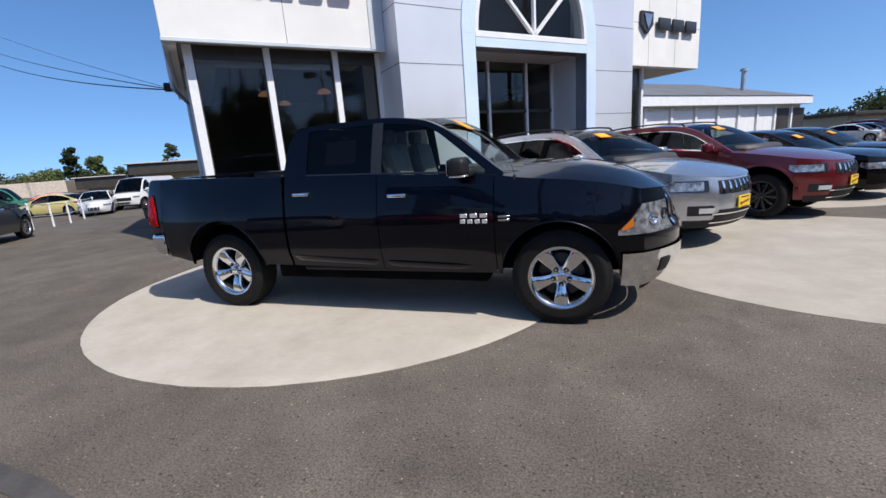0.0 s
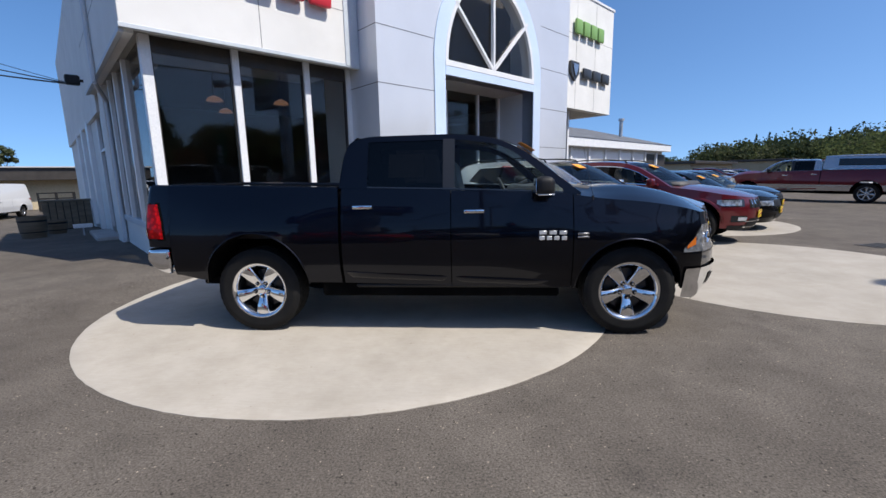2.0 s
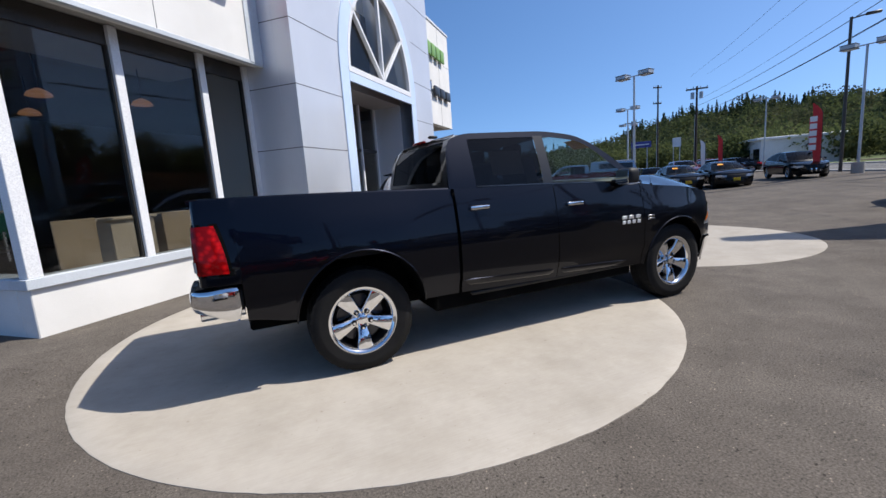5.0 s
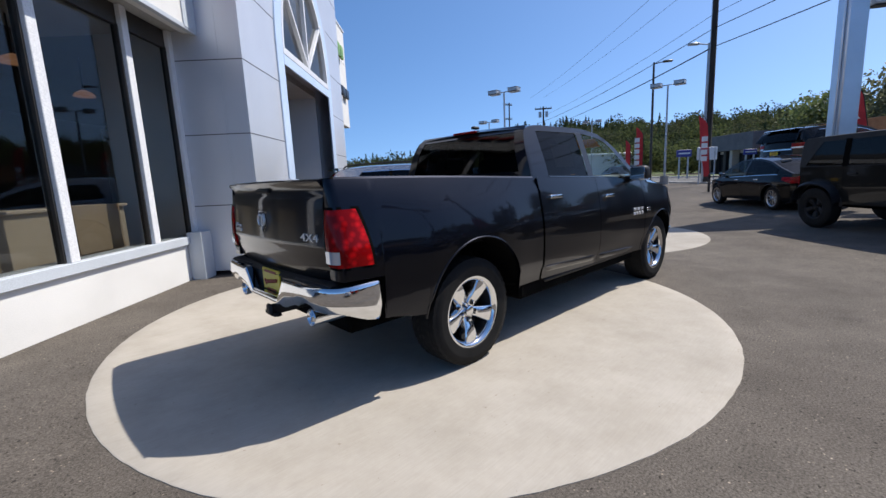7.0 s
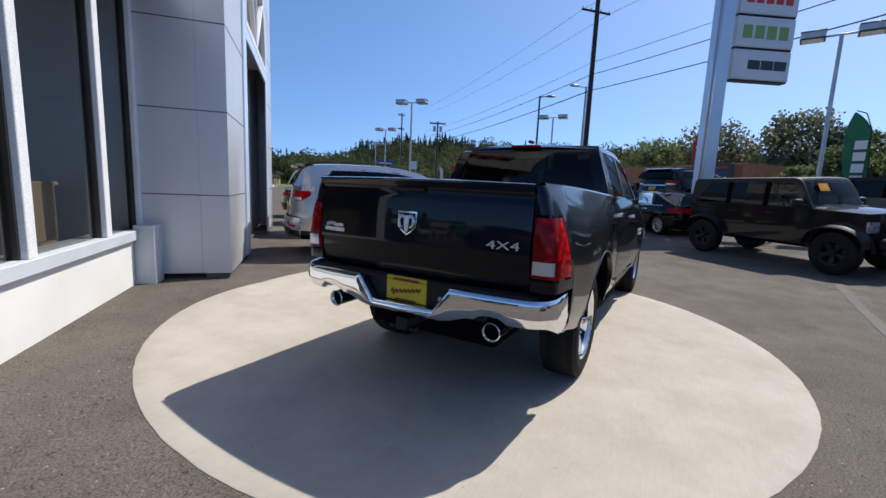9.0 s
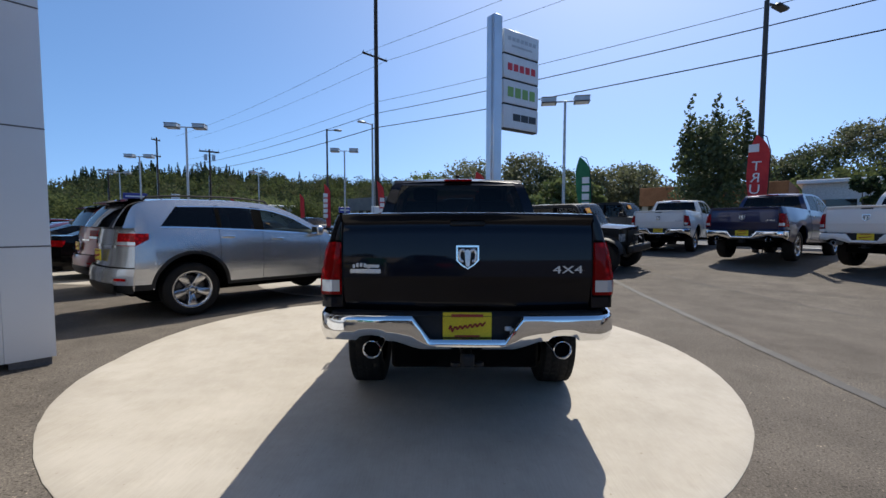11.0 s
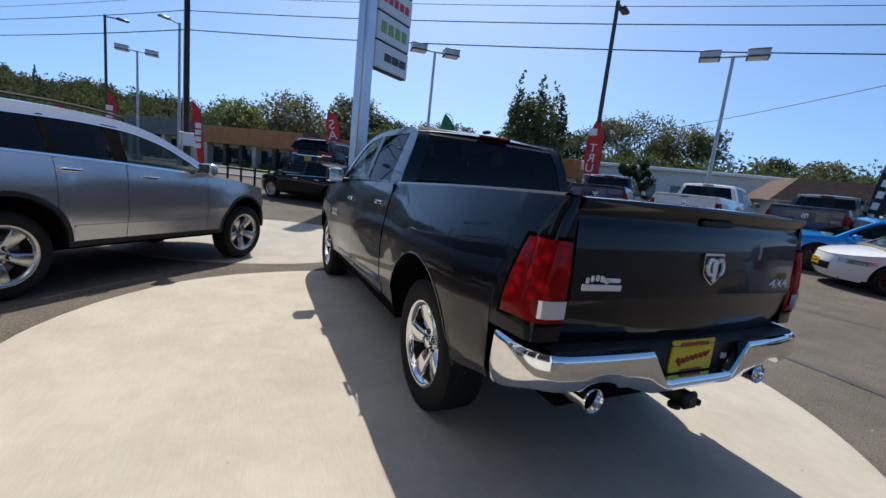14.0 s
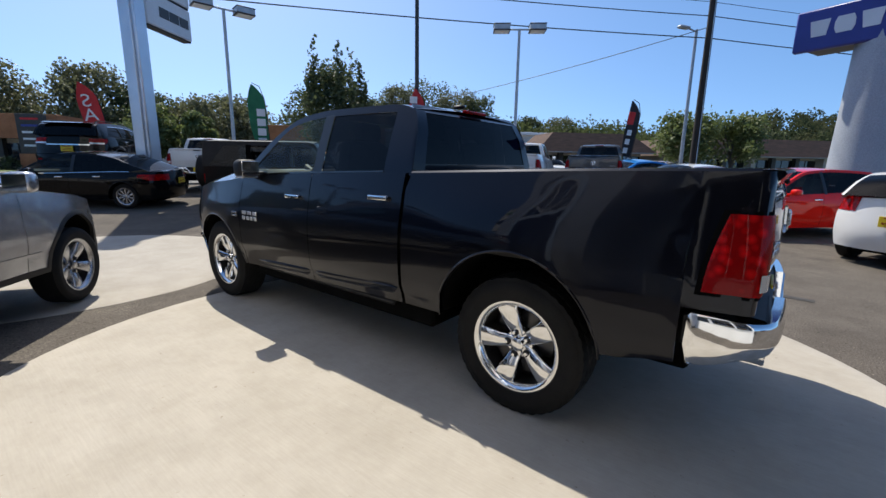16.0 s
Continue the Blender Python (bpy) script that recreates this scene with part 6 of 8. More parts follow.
NIGHT = paint("midnight_blue_paint", (0.0072, 0.0082, 0.0134), 1.0, 0.37, 0.12)
SILVER = paint("silver_paint", (0.43, 0.44, 0.465), 0.8, 0.27)
REDM = paint("deep_red_paint", (0.13, 0.004, 0.009), 0.5, 0.34)
BLACKP = paint("black_paint", (0.003, 0.003, 0.0034), 0.0, 0.3, 0.15)
WHITEP = paint("white_paint", (0.66, 0.66, 0.66), 0.0, 0.35)
BLUEP = paint("deep_blue_paint", (0.007, 0.015, 0.066), 0.5, 0.3)
SKYBLUE = paint("bright_blue_paint", (0.01, 0.20, 0.55), 0.3, 0.3)
ORANGERED = paint("bright_red_paint", (0.68, 0.013, 0.007), 0.0, 0.3)
YELLOWP = paint("yellow_paint", (0.6, 0.5, 0.2), 0.0, 0.35)
GREENP = paint("green_paint", (0.03, 0.16, 0.10), 0.0, 0.35)
GREYP = paint("grey_paint", (0.06, 0.065, 0.07), 0.5, 0.32)
ROCK = paint("rock_black_paint", (0.012, 0.012, 0.011), 0.0, 0.35)

# drain in the asphalt
drain = thing("drain_grate", "dark iron drain grate set in the asphalt", "drain", Matrix.Translation(at(6.65, 7.25)) @ pose(0, 0, 0.003, 0, 0, 20))
for k in range(7):
    pbox("grate_bar", TAR, -0.3, 0.3, -0.18 + k * 0.06, -0.145 + k * 0.06, -0.01, 0.006, drain, 0)
for s_ in (-1, 1):
    pbox("grate_edge", TAR, s_ * 0.3 - 0.02, s_ * 0.3 + 0.02, -0.2, 0.25, -0.01, 0.006, drain, 0)

# the truck on the round pad
truck, tsh = pickup("pickup_truck", "midnight-blue four-door pickup truck with chrome bumper on a concrete pad", pose(0, 0, 0.006), NIGHT, True)
# inside it: steering wheel, column, labels
bm = B()
tilt = Matrix.Translation((0.72, 0.38, 1.30)) @ Matrix.Rotation(radians(65), 4, "Y")
ring = 24
rows = []
for i in range(ring + 1):
    a = 2 * math.pi * i / ring
    rows.append([tilt @ Vector(((0.18 + 0.016 * math.cos(b)) * math.cos(a), (0.18 + 0.016 * math.cos(b)) * math.sin(a), 0.016 * math.sin(b))) for b in [2 * math.pi * j / 8 for j in range(8)]])
grid(bm, rows, True)
box(bm, (0, 0, 0), (0.1, 0.34, 0.03), 0.01, tilt)
cyl(bm, tilt @ Vector((0, 0, 0)), tilt @ Vector((0, 0, 0.3)), 0.03, seg=8)
part("steering_wheel", bm, DASH, truck, "black steering wheel")
bm = B()
grid(bm, [[(x, -(tsh.yg(x, z) - 0.02), z) for x in (-0.46, -0.12)] for z in (1.5, 1.72)])
part("window_label", bm, PAPER, truck, "white price label inside the window")
bm = B()
box(bm, (0.98, -0.32, 1.345), (0.16, 0.2, 0.004))
part("dash_label", bm, STICKERTEXT, truck, "yellow card on the dashboard")
bm = B()
cyl(bm, (1.42, -0.92, 1.27), (1.42, -0.92, 1.31), 0.016, 0.012, 10)
cyl(bm, (1.42, -0.92, 1.31), (1.32, -0.93, 1.72), 0.002, 0.0012, 6)
part("aerial", bm, BLACK, truck, "thin black aerial")
bm = B()
box(bm, (-0.68, 0.0, 1.945), (0.1, 0.05, 0.03), 0.012)
part("roof_fin", bm, BLACK, truck)
sticker(truck, tsh, TRUCK, -0.55, 0.34)


# other vehicles
def by_wheel(x, y, heading, S, front, left, lift=0.0):
    """The pose of a vehicle whose named wheel stands at (x, y)."""
    h = Vector((math.cos(radians(heading)), math.sin(radians(heading)), 0))
    l = Vector((-h.y, h.x, 0))
    p = Vector((x, y, 0)) - h * S["ax"][0 if front else 1] - l * (1 if left else -1) * (S["W"] - 0.12)
    # stand on the slope of the lot
    hz = [ground_z(*(p + h * k).to_2d()) for k in (1.5, -1.5)]
    sz = [ground_z(*(p + l * k).to_2d()) for k in (0.8, -0.8)]
    m = pose(p.x, p.y, sum(hz) / 2 + 0.004 + lift, 0, 0, heading)
    return m @ pose(0, 0, 0, math.degrees(math.atan2(sz[0] - sz[1], 1.6)), -math.degrees(math.atan2(hz[0] - hz[1], 3.0)), 0)


def on_lot(p, heading):
    """The pose of a vehicle centred over p, standing on the slope."""
    h = Vector((math.cos(radians(heading)), math.sin(radians(heading)), 0))
    l = Vector((-h.y, h.x, 0))
    hz = [ground_z(*(p + h * k).to_2d()) for k in (1.43, -1.43)]
    sz = [ground_z(*(p + l * k).to_2d()) for k in (0.85, -0.85)]
    return pose(p.x, p.y, (sum(hz) + sum(sz)) / 4 + 0.008, 0, 0, heading) @ pose(0, 0, 0, math.degrees(math.atan2(sz[0] - sz[1], 1.7)), -math.degrees(math.atan2(hz[0] - hz[1], 2.86)), 0)


def suv(name, label, m, body, wheels, group="", lip=None, **kw):
    S = dict(SUV, lip=lip or body, **kw)
    root, sh = vehicle(S, name, label, "car", m, body, wheels, False, group, TINTED, CABGLASS)
    bm = B()
    sh.end(bm, True, -0.9, 0.9, 0.3, 0.4, off=0.01)
    for sgn in (1, -1):
        sh.side(bm, sgn, -2.0, 1.8, lambda x: sh.low(x), lambda x: sh.low(x) + (0.05 if abs(x) < 0.93 else 0.005), 2, 0.006)
    sh.end(bm, False, -1, 1, 0.38, 0.5, off=0.006)
    for sgn in (1, -1):
        sh.side(bm, sgn, -2.12, -1.92, lambda x: sh.low(x), lambda x: max(sh.low(x) + 0.002, 0.5), 3, 0.006)
    part("lower_cladding", bm, BLACK, root, "black lower cladding")
    bm = B()
    sh.end(bm, True, -0.55, 0.55, 0.37, 0.47, off=0.012)
    part("lower_intake", bm, BLACK, root)
    for z in (0.355, 0.475):
        bm = B()
        sh.end(bm, True, -0.6, 0.6, z, z + 0.02, off=0.02)
        part("bumper_trim", bm, CHROME, root, "chrome bumper trim")
    for sgn in (1, -1):
        bm = B()
        q = sorted((sgn * 0.64, sgn * 0.98))
        sh.end(bm, True, q[0], q[1], 0.785, 0.93, 8, 3, 0.005)
        part("lamp_surround", bm, GLOSSBLACK, root)
        bm = B()
        q = sorted((sgn * 0.58, sgn * 0.86))
        sh.end(bm, True, q[0], q[1], 0.47, 0.6, 8, 3, 0.006)
        part("fog_recess", bm, BLACK, root)
    for sgn in (1, -1):
        bm = B()
        pts = [Vector((x, sgn * 0.62, sh.rail(x) + 0.055)) for x in np.linspace(-1.9, -0.2, 9)]
        tube(bm, [pts[0] - Vector((0.05, 0, 0.05))] + pts + [pts[-1] + Vector((0.06, 0, -0.06))], 0.016, 6)
        part("roof_rail", bm, BLACK, root, "roof rail")
        bm = B()
        sh.end(bm, True, sgn * 0.66 - 0.09, sgn * 0.66 + 0.09, 0.5, 0.57, 6, 3, 0.008)
        part("fog_lamp", bm, CLEARLENS, root)
        bm = B()
        sh.side(bm, sgn, -0.9, 0.85, 0.6, 0.625, 2, 0.008)
        part("side_moulding", bm, body, root)
    # bright line over the side windows, rear light bar and door sill
    for sgn in (1, -1):
        bm = B()
        sh.side(bm, sgn, -1.56, 0.6, lambda x: sh.rail(x) - S["railw"] - 0.006, lambda x: sh.rail(x) - S["railw"] + 0.009, 2, 0.006, sh.yg, 0.06)
        part("window_moulding", bm, CHROME, root, "thin bright window moulding")
    bm = B()
    sh.end(bm, False, -0.62, 0.62, 0.99, 1.02, off=0.012)
    part("hatch_moulding", bm, CHROME, root)
    bm = B()
    sh.end(bm, False, -1, 1, 0.5, 0.72, 24, 6, off=0.045)
    for sgn in (1, -1):
        sh.side(bm, sgn, -2.14, -1.96, lambda x: max(sh.low(x), 0.5), lambda x: max(sh.low(x) + 0.002, 0.72), 5, 0.012, step=0.05)
    part("rear_bumper", bm, body, root, "body-coloured rear bumper", smooth=40)
    bm = B()
    sh.end(bm, False, -1, 1, 0.72, 0.735, 24, 2, off=0.02)
    part("bumper_gap", bm, LINER, root)
    bm = B()
    sh.end(bm, False, -0.7, 0.7, 0.36, 0.52, 20, 3, off=0.05)
    part("rear_valance", bm, BLACK, root)
    for sgn in (1, -1):
        bm = B()
        q = sorted((sgn * 0.62, sgn * 1.0))
        sh.end(bm, False, q[0], q[1], 1.03, 1.075, 8, 2, 0.014)
        part("reversing_lamp", bm, CLEARLENS, root, "clear strip in the tail lamp")
        bm = B()
        q = sorted((sgn * 0.72, sgn * 0.9))
        sh.end(bm, False, q[0], q[1], 0.555, 0.59, 5, 2, 0.052)
        part("reflector", bm, REDLENS, root, "small red reflector")
    plate(root, 2.375, 0.62)
    plate(root, -2.325, 0.88, False)
    bm = B()
    rows = [[(x, y * 0.6, z) for y in np.linspace(-1, 1, 9)] for x, z in ((-1.88, 1.672), (-2.1, 1.665), (-2.26, 1.632), (-2.24, 1.612), (-2.1, 1.61))]
    grid(bm, rows)
    part("roof_spoiler", bm, body, root)
    sticker(root, sh, S, -0.35, 0.3)
    return root


SUVW = ("five", ALLOY, "five-spoke bright alloy rim")
HEAD = -39.6
h_ = Vector((math.cos(radians(HEAD)), math.sin(radians(HEAD)), 0))
l_ = Vector((-h_.y, h_.x, 0))
sil = Vector((1.575, 2.898, 0)) + l_ * 0.91
suv("suv", "silver sport utility car with black wheel arches on a pad", on_lot(sil, HEAD), SILVER, SUVW, "row before the showroom", lip=BLACK, handlemat=CHROME)
p_ = sil + UX * 3.15 + NX * 0.13
suv("suv", "deep red sport utility car parked nose out in the row", on_lot(p_, HEAD - 1), REDM, ("ten", DARKALLOY, "dark alloy rim"), "row before the showroom", lip=REDM)


def coupe(name, label, m, body, group="", wheels=("ten", DARKALLOY, "dark alloy rim"), S=COUPE, stick=True):
    root, sh = vehicle(S, name, label, "car", m, body, wheels, False, group, TINTED, CABGLASS)
    plate(root, S["xf"] + 0.01, 0.5)
    if stick:
        sticker(root, sh, S, -0.4, 0.3)
    return root


def saloon(name, label, m, body, group="", wheels=("ten", ALLOY, "bright alloy rim"), S=SEDAN):
    root, sh = vehicle(S, name, label, "car", m, body, wheels, False, group, TINTED, CABGLASS)
    plate(root, S["xr"] - 0.012, 0.72, False)
    return root


p_ = sil + UX * 6.05 - NX * 0.02
coupe("coupe", "black coupe with a year sticker in the row", on_lot(p_, HEAD - 2), BLACKP, "row before the showroom")
p_ = sil + UX * 8.9 - NX * 0.4
coupe("coupe", "black coupe parked further along the row", on_lot(p_, HEAD - 2), BLACKP, "row before the showroom")
pickup("pickup_truck", "red and silver pickup truck with a bed canopy", by_wheel(17.05, 14.66, 136, dict(TRUCK, ax=(1.785, -2.485)), False, True), REDM, canopy=SILVER, two_tone=SILVER, wheels=("seven", ALLOY, "silver rim"), bed=0.7)
coupe("coupe", "black coupe parked across the lot", pose(21.05, 13.85, 0.05, 0, 0, 231), BLACKP, "cars across the lot")
coupe("coupe", "black coupe parked across the lot", pose(22.3, 11.95, 0.1, 0, 0, 229), BLACKP, "cars across the lot")
saloon("saloon_car", "black saloon parked along the lot's edge", by_wheel(10.9, -0.75, 42, SEDAN, False, True), BLACKP)
stand = thing("display_stand", "low dark steel display stand under a black car", "display stand", pose(15.5, -1.7, ground_z(15.5, -1.7), 0, 0, -40))
for sy in (0.8, -0.8):
    bm = B()
    box(bm, (0, sy, 0.46), (4.3, 0.42, 0.08), 0.015)
    part("runway", bm, BLACK, stand)
    for sx in (-1.9, 0, 1.9):
        bm = B()
        box(bm, (sx, sy, 0.21), (0.12, 0.34, 0.42), 0.01)
        part("leg", bm, BLACK, stand)
for sx in (-1.9, 0, 1.9):
    bm = B()
    box(bm, (sx, 0, 0.36), (0.1, 1.2, 0.1), 0.01)
    part("crossbeam", bm, BLACK, stand)
suv("suv", "black sport utility car on a low display stand", pose(15.5, -1.7, ground_z(15.5, -1.7) + 0.5, 0, 0, -40), BLACKP, SUVW, lip=BLACK, beltmat=BLACK)
TRK = ("five", ALLOY, "silver rim")
pickup("pickup_truck", "white pickup truck with dark tailgate lettering shapes beside the pylon", by_wheel(14.3, -3.35, -34, TRUCK, False, True), WHITEP, wheels=TRK, group="row of pickups", chrome=CHROME)
pickup("pickup_truck", "white pickup truck with dark tailgate lettering shapes, nose to the street", by_wheel(9.75, -8.85, -43, TRUCK, False, False), WHITEP, wheels=TRK, group="row of pickups", chrome=CHROME)
pickup("pickup_truck", "deep blue pickup truck with chrome bumper, nose to the street", pose(7.71, -10.35, ground_z(7.71, -10.35) + 0.004, 0, 0, -54.7), BLUEP, wheels=TRK, group="row of pickups")
pickup("pickup_truck", "white work pickup truck, nose to the street", pose(4.95, -12.1, ground_z(4.95, -12.1) + 0.004, 0, 0, -71), WHITEP, wheels=("seven", DARKALLOY, "dark rim"), group="row of pickups", chrome=WHITEP, bare=True)
pickup("pickup_truck", "dark grey pickup truck, nose to the street", pose(2.9, -14.77, ground_z(2.9, -14.77) + 0.004, 0, 0, -76.5), GREYP, wheels=TRK, group="row of pickups")


# open off-roader
ROVER = dict(SUV, W=0.80, xf=1.98, xr=-2.02, rf=0.12, rr=0.05, ax=(1.47, -1.47), R=0.42, rim=0.23, tw=0.27, Ra=0.5, archlift=0.03, inset=-0.1, plan=[(-1.97, 0.79), (0.6, 0.8), (1.1, 0.74), (1.86, 0.66)], sec=[(0.4, -0.01), (0.8, 0.0), (1.2, -0.01)],
             sill=0.52, floor=0.42, belt=[(-2.02, 1.26), (0.9, 1.26), (1.0, 1.25), (1.98, 1.19)], rail=[(-2.0, 1.28), (-1.97, 1.78), (-1.88, 1.86), (0.5, 1.87), (0.62, 1.84), (0.95, 1.28)], nose=[(0.3, 0.0), (1.3, 0.02)], tail=[(0.3, 0.0), (1.3, 0.0)], Wt=0.69,
             cuts=[-0.92, -0.02, 0.92], handles=[(-0.72, 1.12), (0.16, 1.12)], handlemat=BLACK, cowl=0.92, fbot=0.62, rbot=0.55, wins=[(-1.85, -0.98, 0), (-0.86, -0.06, 0), (0.06, 0.82, 1)], wsx=0.6, rsx=-1.9, bow=0.03, seats=(0.1, -0.75), mirror=(0.78, 1.34), mirmat=BLACK,
             lamp=(0.7, 0.85, 1.05, 0.02), tlamp=(0.84, 0.85, 1.08, 0.02), grille=(0.5, 0.82, 1.14, 7, BLACK), intake=[], beltmat=None, lip=BLACK, lipw=0.06, flare=0.0, roofmat=BLACK, framemat=BLACK, roofcrown=0.015, deckin=0.03, hatch=True)


def rover(label, m, body):
    root, sh = vehicle(ROVER, "off_roader", label, "car", m, body, ("five", BLACK, "black rim"), False, "", TINTED, CABGLASS)
    for ax in ROVER["ax"]:
        for sgn in (1, -1):
            bm = B()
            rows = []
            for t in np.linspace(0.05, math.pi - 0.05, 16):
                x, z = ax + 0.52 * math.cos(t), 0.46 + 0.5 * math.sin(t) ** 0.6
                rows.append([(x, sgn * 0.72, z + 0.02), (x, sgn * 0.9, z + 0.015), (x, sgn * 0.96, z - 0.03), (x, sgn * 0.94, z - 0.06)])
            grid(bm, rows)
            part("wheel_flare", bm, BLACK, root, "wide black wheel flare")
    tyre, rimm, hub = wheel_meshes(0.42, 0.23, 0.27, "five", False)
    w = share("spare_wheel", tyre, root, Matrix.Translation((-2.2, 0, 1.08)) @ Matrix.Rotation(radians(90), 4, "Z"), "spare wheel on the tailgate")
    share("rim", rimm, w, Matrix.Identity(4))
    bm = B()
    box(bm, (2.12, 0, 0.66), (0.16, 1.3, 0.2), 0.04)
    for sgn in (1, -1):
        cyl(bm, (2.1, sgn * 0.32, 0.76), (2.1, sgn * 0.3, 1.0), 0.03, seg=8)
    cyl(bm, (2.1, -0.32, 1.0), (2.1, 0.32, 1.0), 0.03, seg=8)
    part("winch_bumper", bm, BLACK, root, "heavy black winch bumper")
    bm = B()
    box(bm, (-2.08, 0, 0.66), (0.14, 1.4, 0.18), 0.03)
    part("rear_bumper_bar", bm, BLACK, root)
    sticker(root, sh, ROVER, -0.4, 0.5)
    return root


rover("black four-door off-roader on big tyres with a winch bumper", by_wheel(7.86, -2.07, 225.5, ROVER, False, False), ROCK)

rover("dark grey four-door off-roader parked behind the black one", pose(12.5, -7.0, ground_z(12.5, -7.0) + 0.004, 0, 0, 222), GREYP)

# cars beside the truck row
coupe("coupe", "bright blue coupe with a low nose", by_wheel(1.6, -11.4, 50, COUPE, True, True), SKYBLUE, "row facing the showroom", stick=False)
coupe("compact_car", "white compact saloon in the row", by_wheel(-0.3, -10.3, 46, SEDAN, True, True), WHITEP, "row facing the showroom", S=dict(SEDAN, grille=(0.5, 0.36, 0.52, 2, BLACK)), stick=False)
coupe("hatchback", "bright red hatchback in the row", by_wheel(-2.75, -8.2, 46, HATCH, True, True), ORANGERED, "row facing the showroom", S=dict(HATCH, grille=(0.55, 0.36, 0.55, 2, BLACK)), stick=False)
saloon("hatchback", "white hatchback seen from behind", by_wheel(-4.0, -6.9, 240, HATCH, False, True), WHITEP, S=HATCH)

# vehicles behind the lot beside the showroom
saloon("saloon_car", "white saloon parked beside the fence", pose(-28.4, 14.8, -0.596, 0, 0, -40), WHITEP)
saloon("saloon_car", "dark grey saloon at the edge of the lot", by_wheel(-13.85, 3.36, 127, SEDAN, True, False), GREYP)
saloon("saloon_car", "old pale yellow saloon behind the fence", pose(-32, 14.5, -0.6, 0, 0, 200), YELLOWP)
saloon("saloon_car", "red saloon behind the fence", pose(-36, 17.0, -0.6, 0, 0, 60), REDM)
van, _ = vehicle(VAN, "van", "white delivery van parked by the tan building", "van", by_wheel(-27.3, 17.0, -68, VAN, True, True), WHITEP, ("seven", ALLOY, "grey steel rim"))
bus, _ = vehicle(VAN, "van", "white and green van behind the fence", "van", pose(-38, 13.6, -0.6, 0, 0, 55), GREENP, ("seven", ALLOY, "grey steel rim"))


# ---- poles, lamps, signs and flags along the street ----
def place(x, y, turn=0.0):
    return pose(x, y, ground_z(x, y), 0, 0, turn)


def twin_lamp(x, y, h, turn, label="grey steel lot lamp with two box heads", heads=2):
    root = thing("lot_lamp", label, "street lamp", place(x, y, turn), "lot lamps")
    bm = B()
    cyl(bm, (0, 0, 0), (0, 0, 0.6), 0.28, seg=16)
    part("footing", bm, KERB, root, "concrete footing")
    bm = B()
    cyl(bm, (0, 0, 0.6), (0, 0, h - 0.1), 0.075, 0.055, 10)
    part("pole", bm, STEEL, root)
    bm = B()
    box(bm, (0, 0, h - 0.1), (0.9, 0.06, 0.06), 0.01)
    part("arm", bm, STEEL, root)
    for s in (-1, 1)[:heads]:
        bm = B()
        box(bm, (s * 0.72, 0, h - 0.05), (0.64, 0.56, 0.2), 0.015)
        hd = part("lamp_head", bm, STEEL, root)
        for zz, dd in ((h + 0.065, 0.03), (h - 0.165, 0.035)):
            bm = B()
            box(bm, (s * 0.72, 0, zz), (0.67, 0.59, dd), 0.008)
            part("rim", bm, BRONZE, hd, "dark lamp rim")
        bm = B()
        box(bm, (s * 0.72, 0, h - 0.19), (0.56, 0.48, 0.02), 0.006)
        part("lens", bm, SIGNWHITE, hd, "pale lamp lens")
    return root


twin_lamp(18.65, 14.88, 6.95, 100)
twin_lamp(29.6, 25.5, 7.0, 100)
twin_lamp(27.5, 8.0, 6.7, 95)
twin_lamp(13.87, -5.25, 6.6, 80)
twin_lamp(6.15, -13.45, 6.55, 35)
twin_lamp(44, 22, 7.0, 110)
twin_lamp(41, 36, 7.0, 110)


def arm_lamp(x, y, h, turn, material=BRONZE, r=0.1, label="tall dark street lamp with a single flat head"):
    root = thing("street_lamp", label, "street lamp", place(x, y, turn))
    bm = B()
    cyl(bm, (0, 0, 0), (0, 0, h), r, r * 0.75, 10)
    part("pole", bm, material, root)
    bm = B()
    cyl(bm, (0, 0, h - 0.1), (0.7, 0, h), 0.04, seg=8)
    part("arm", bm, material, root)
    bm = B()
    box(bm, (0.95, 0, h), (0.7, 0.32, 0.14), 0.05)
    part("lamp_head", bm, material, root)
    return root


arm_lamp(31.3, 10.4, 9.1, -60)
arm_lamp(9.35, -10.8, 8.6, -60, BRONZE, 0.1)
arm_lamp(28.85, 6.05, 9.0, 130, STEEL, 0.1, "tall grey street lamp with a curved arm")
arm_lamp(1.5, -24.2, 8.2, 60, STEEL, 0.1, "tall grey street lamp with a curved arm")


def utility_pole(x, y, h, arms, lean=0.0, turn=0.0, r=0.2, cans=0, reach=1.2):
    root = thing("utility_pole", "dark tarred wooden utility pole with cross arm", "utility pole", place(x, y, TURN + turn) @ pose(0, 0, 0, 0, lean, 0), "utility poles")
    bm = B()
    cyl(bm, (0, 0, 0), (0, 0, h), r, r * 0.72, 12)
    part("pole", bm, WOODPOLE, root)
    for z in arms:
        bm = B()
        box(bm, (0.12, 0, z), (0.1, reach * 2, 0.13), 0.01)
        part("cross_arm", bm, WOODPOLE, root)
        for k in (-0.92 * reach, -0.33 * reach, 0.33 * reach, 0.92 * reach):
            bm = B()
            cyl(bm, (0.12, k, z + 0.06), (0.12, k, z + 0.22), 0.04, 0.025, 8)
            part("insulator", bm, STEEL, root)
    for k in range(cans):
        bm = B()
        cyl(bm, (0.0, 0.34 - 0.68 * k, h - 1.05), (0.0, 0.34 - 0.68 * k, h - 0.5), 0.15, seg=12)
        part("transformer", bm, STEEL, root)
    bm = B()
    cyl(bm, (0, r + 0.02, 0.3), (0, r * 0.8 + 0.02, h * 0.7), 0.025, seg=6)
    part("conduit", bm, STEEL, root)
    return root


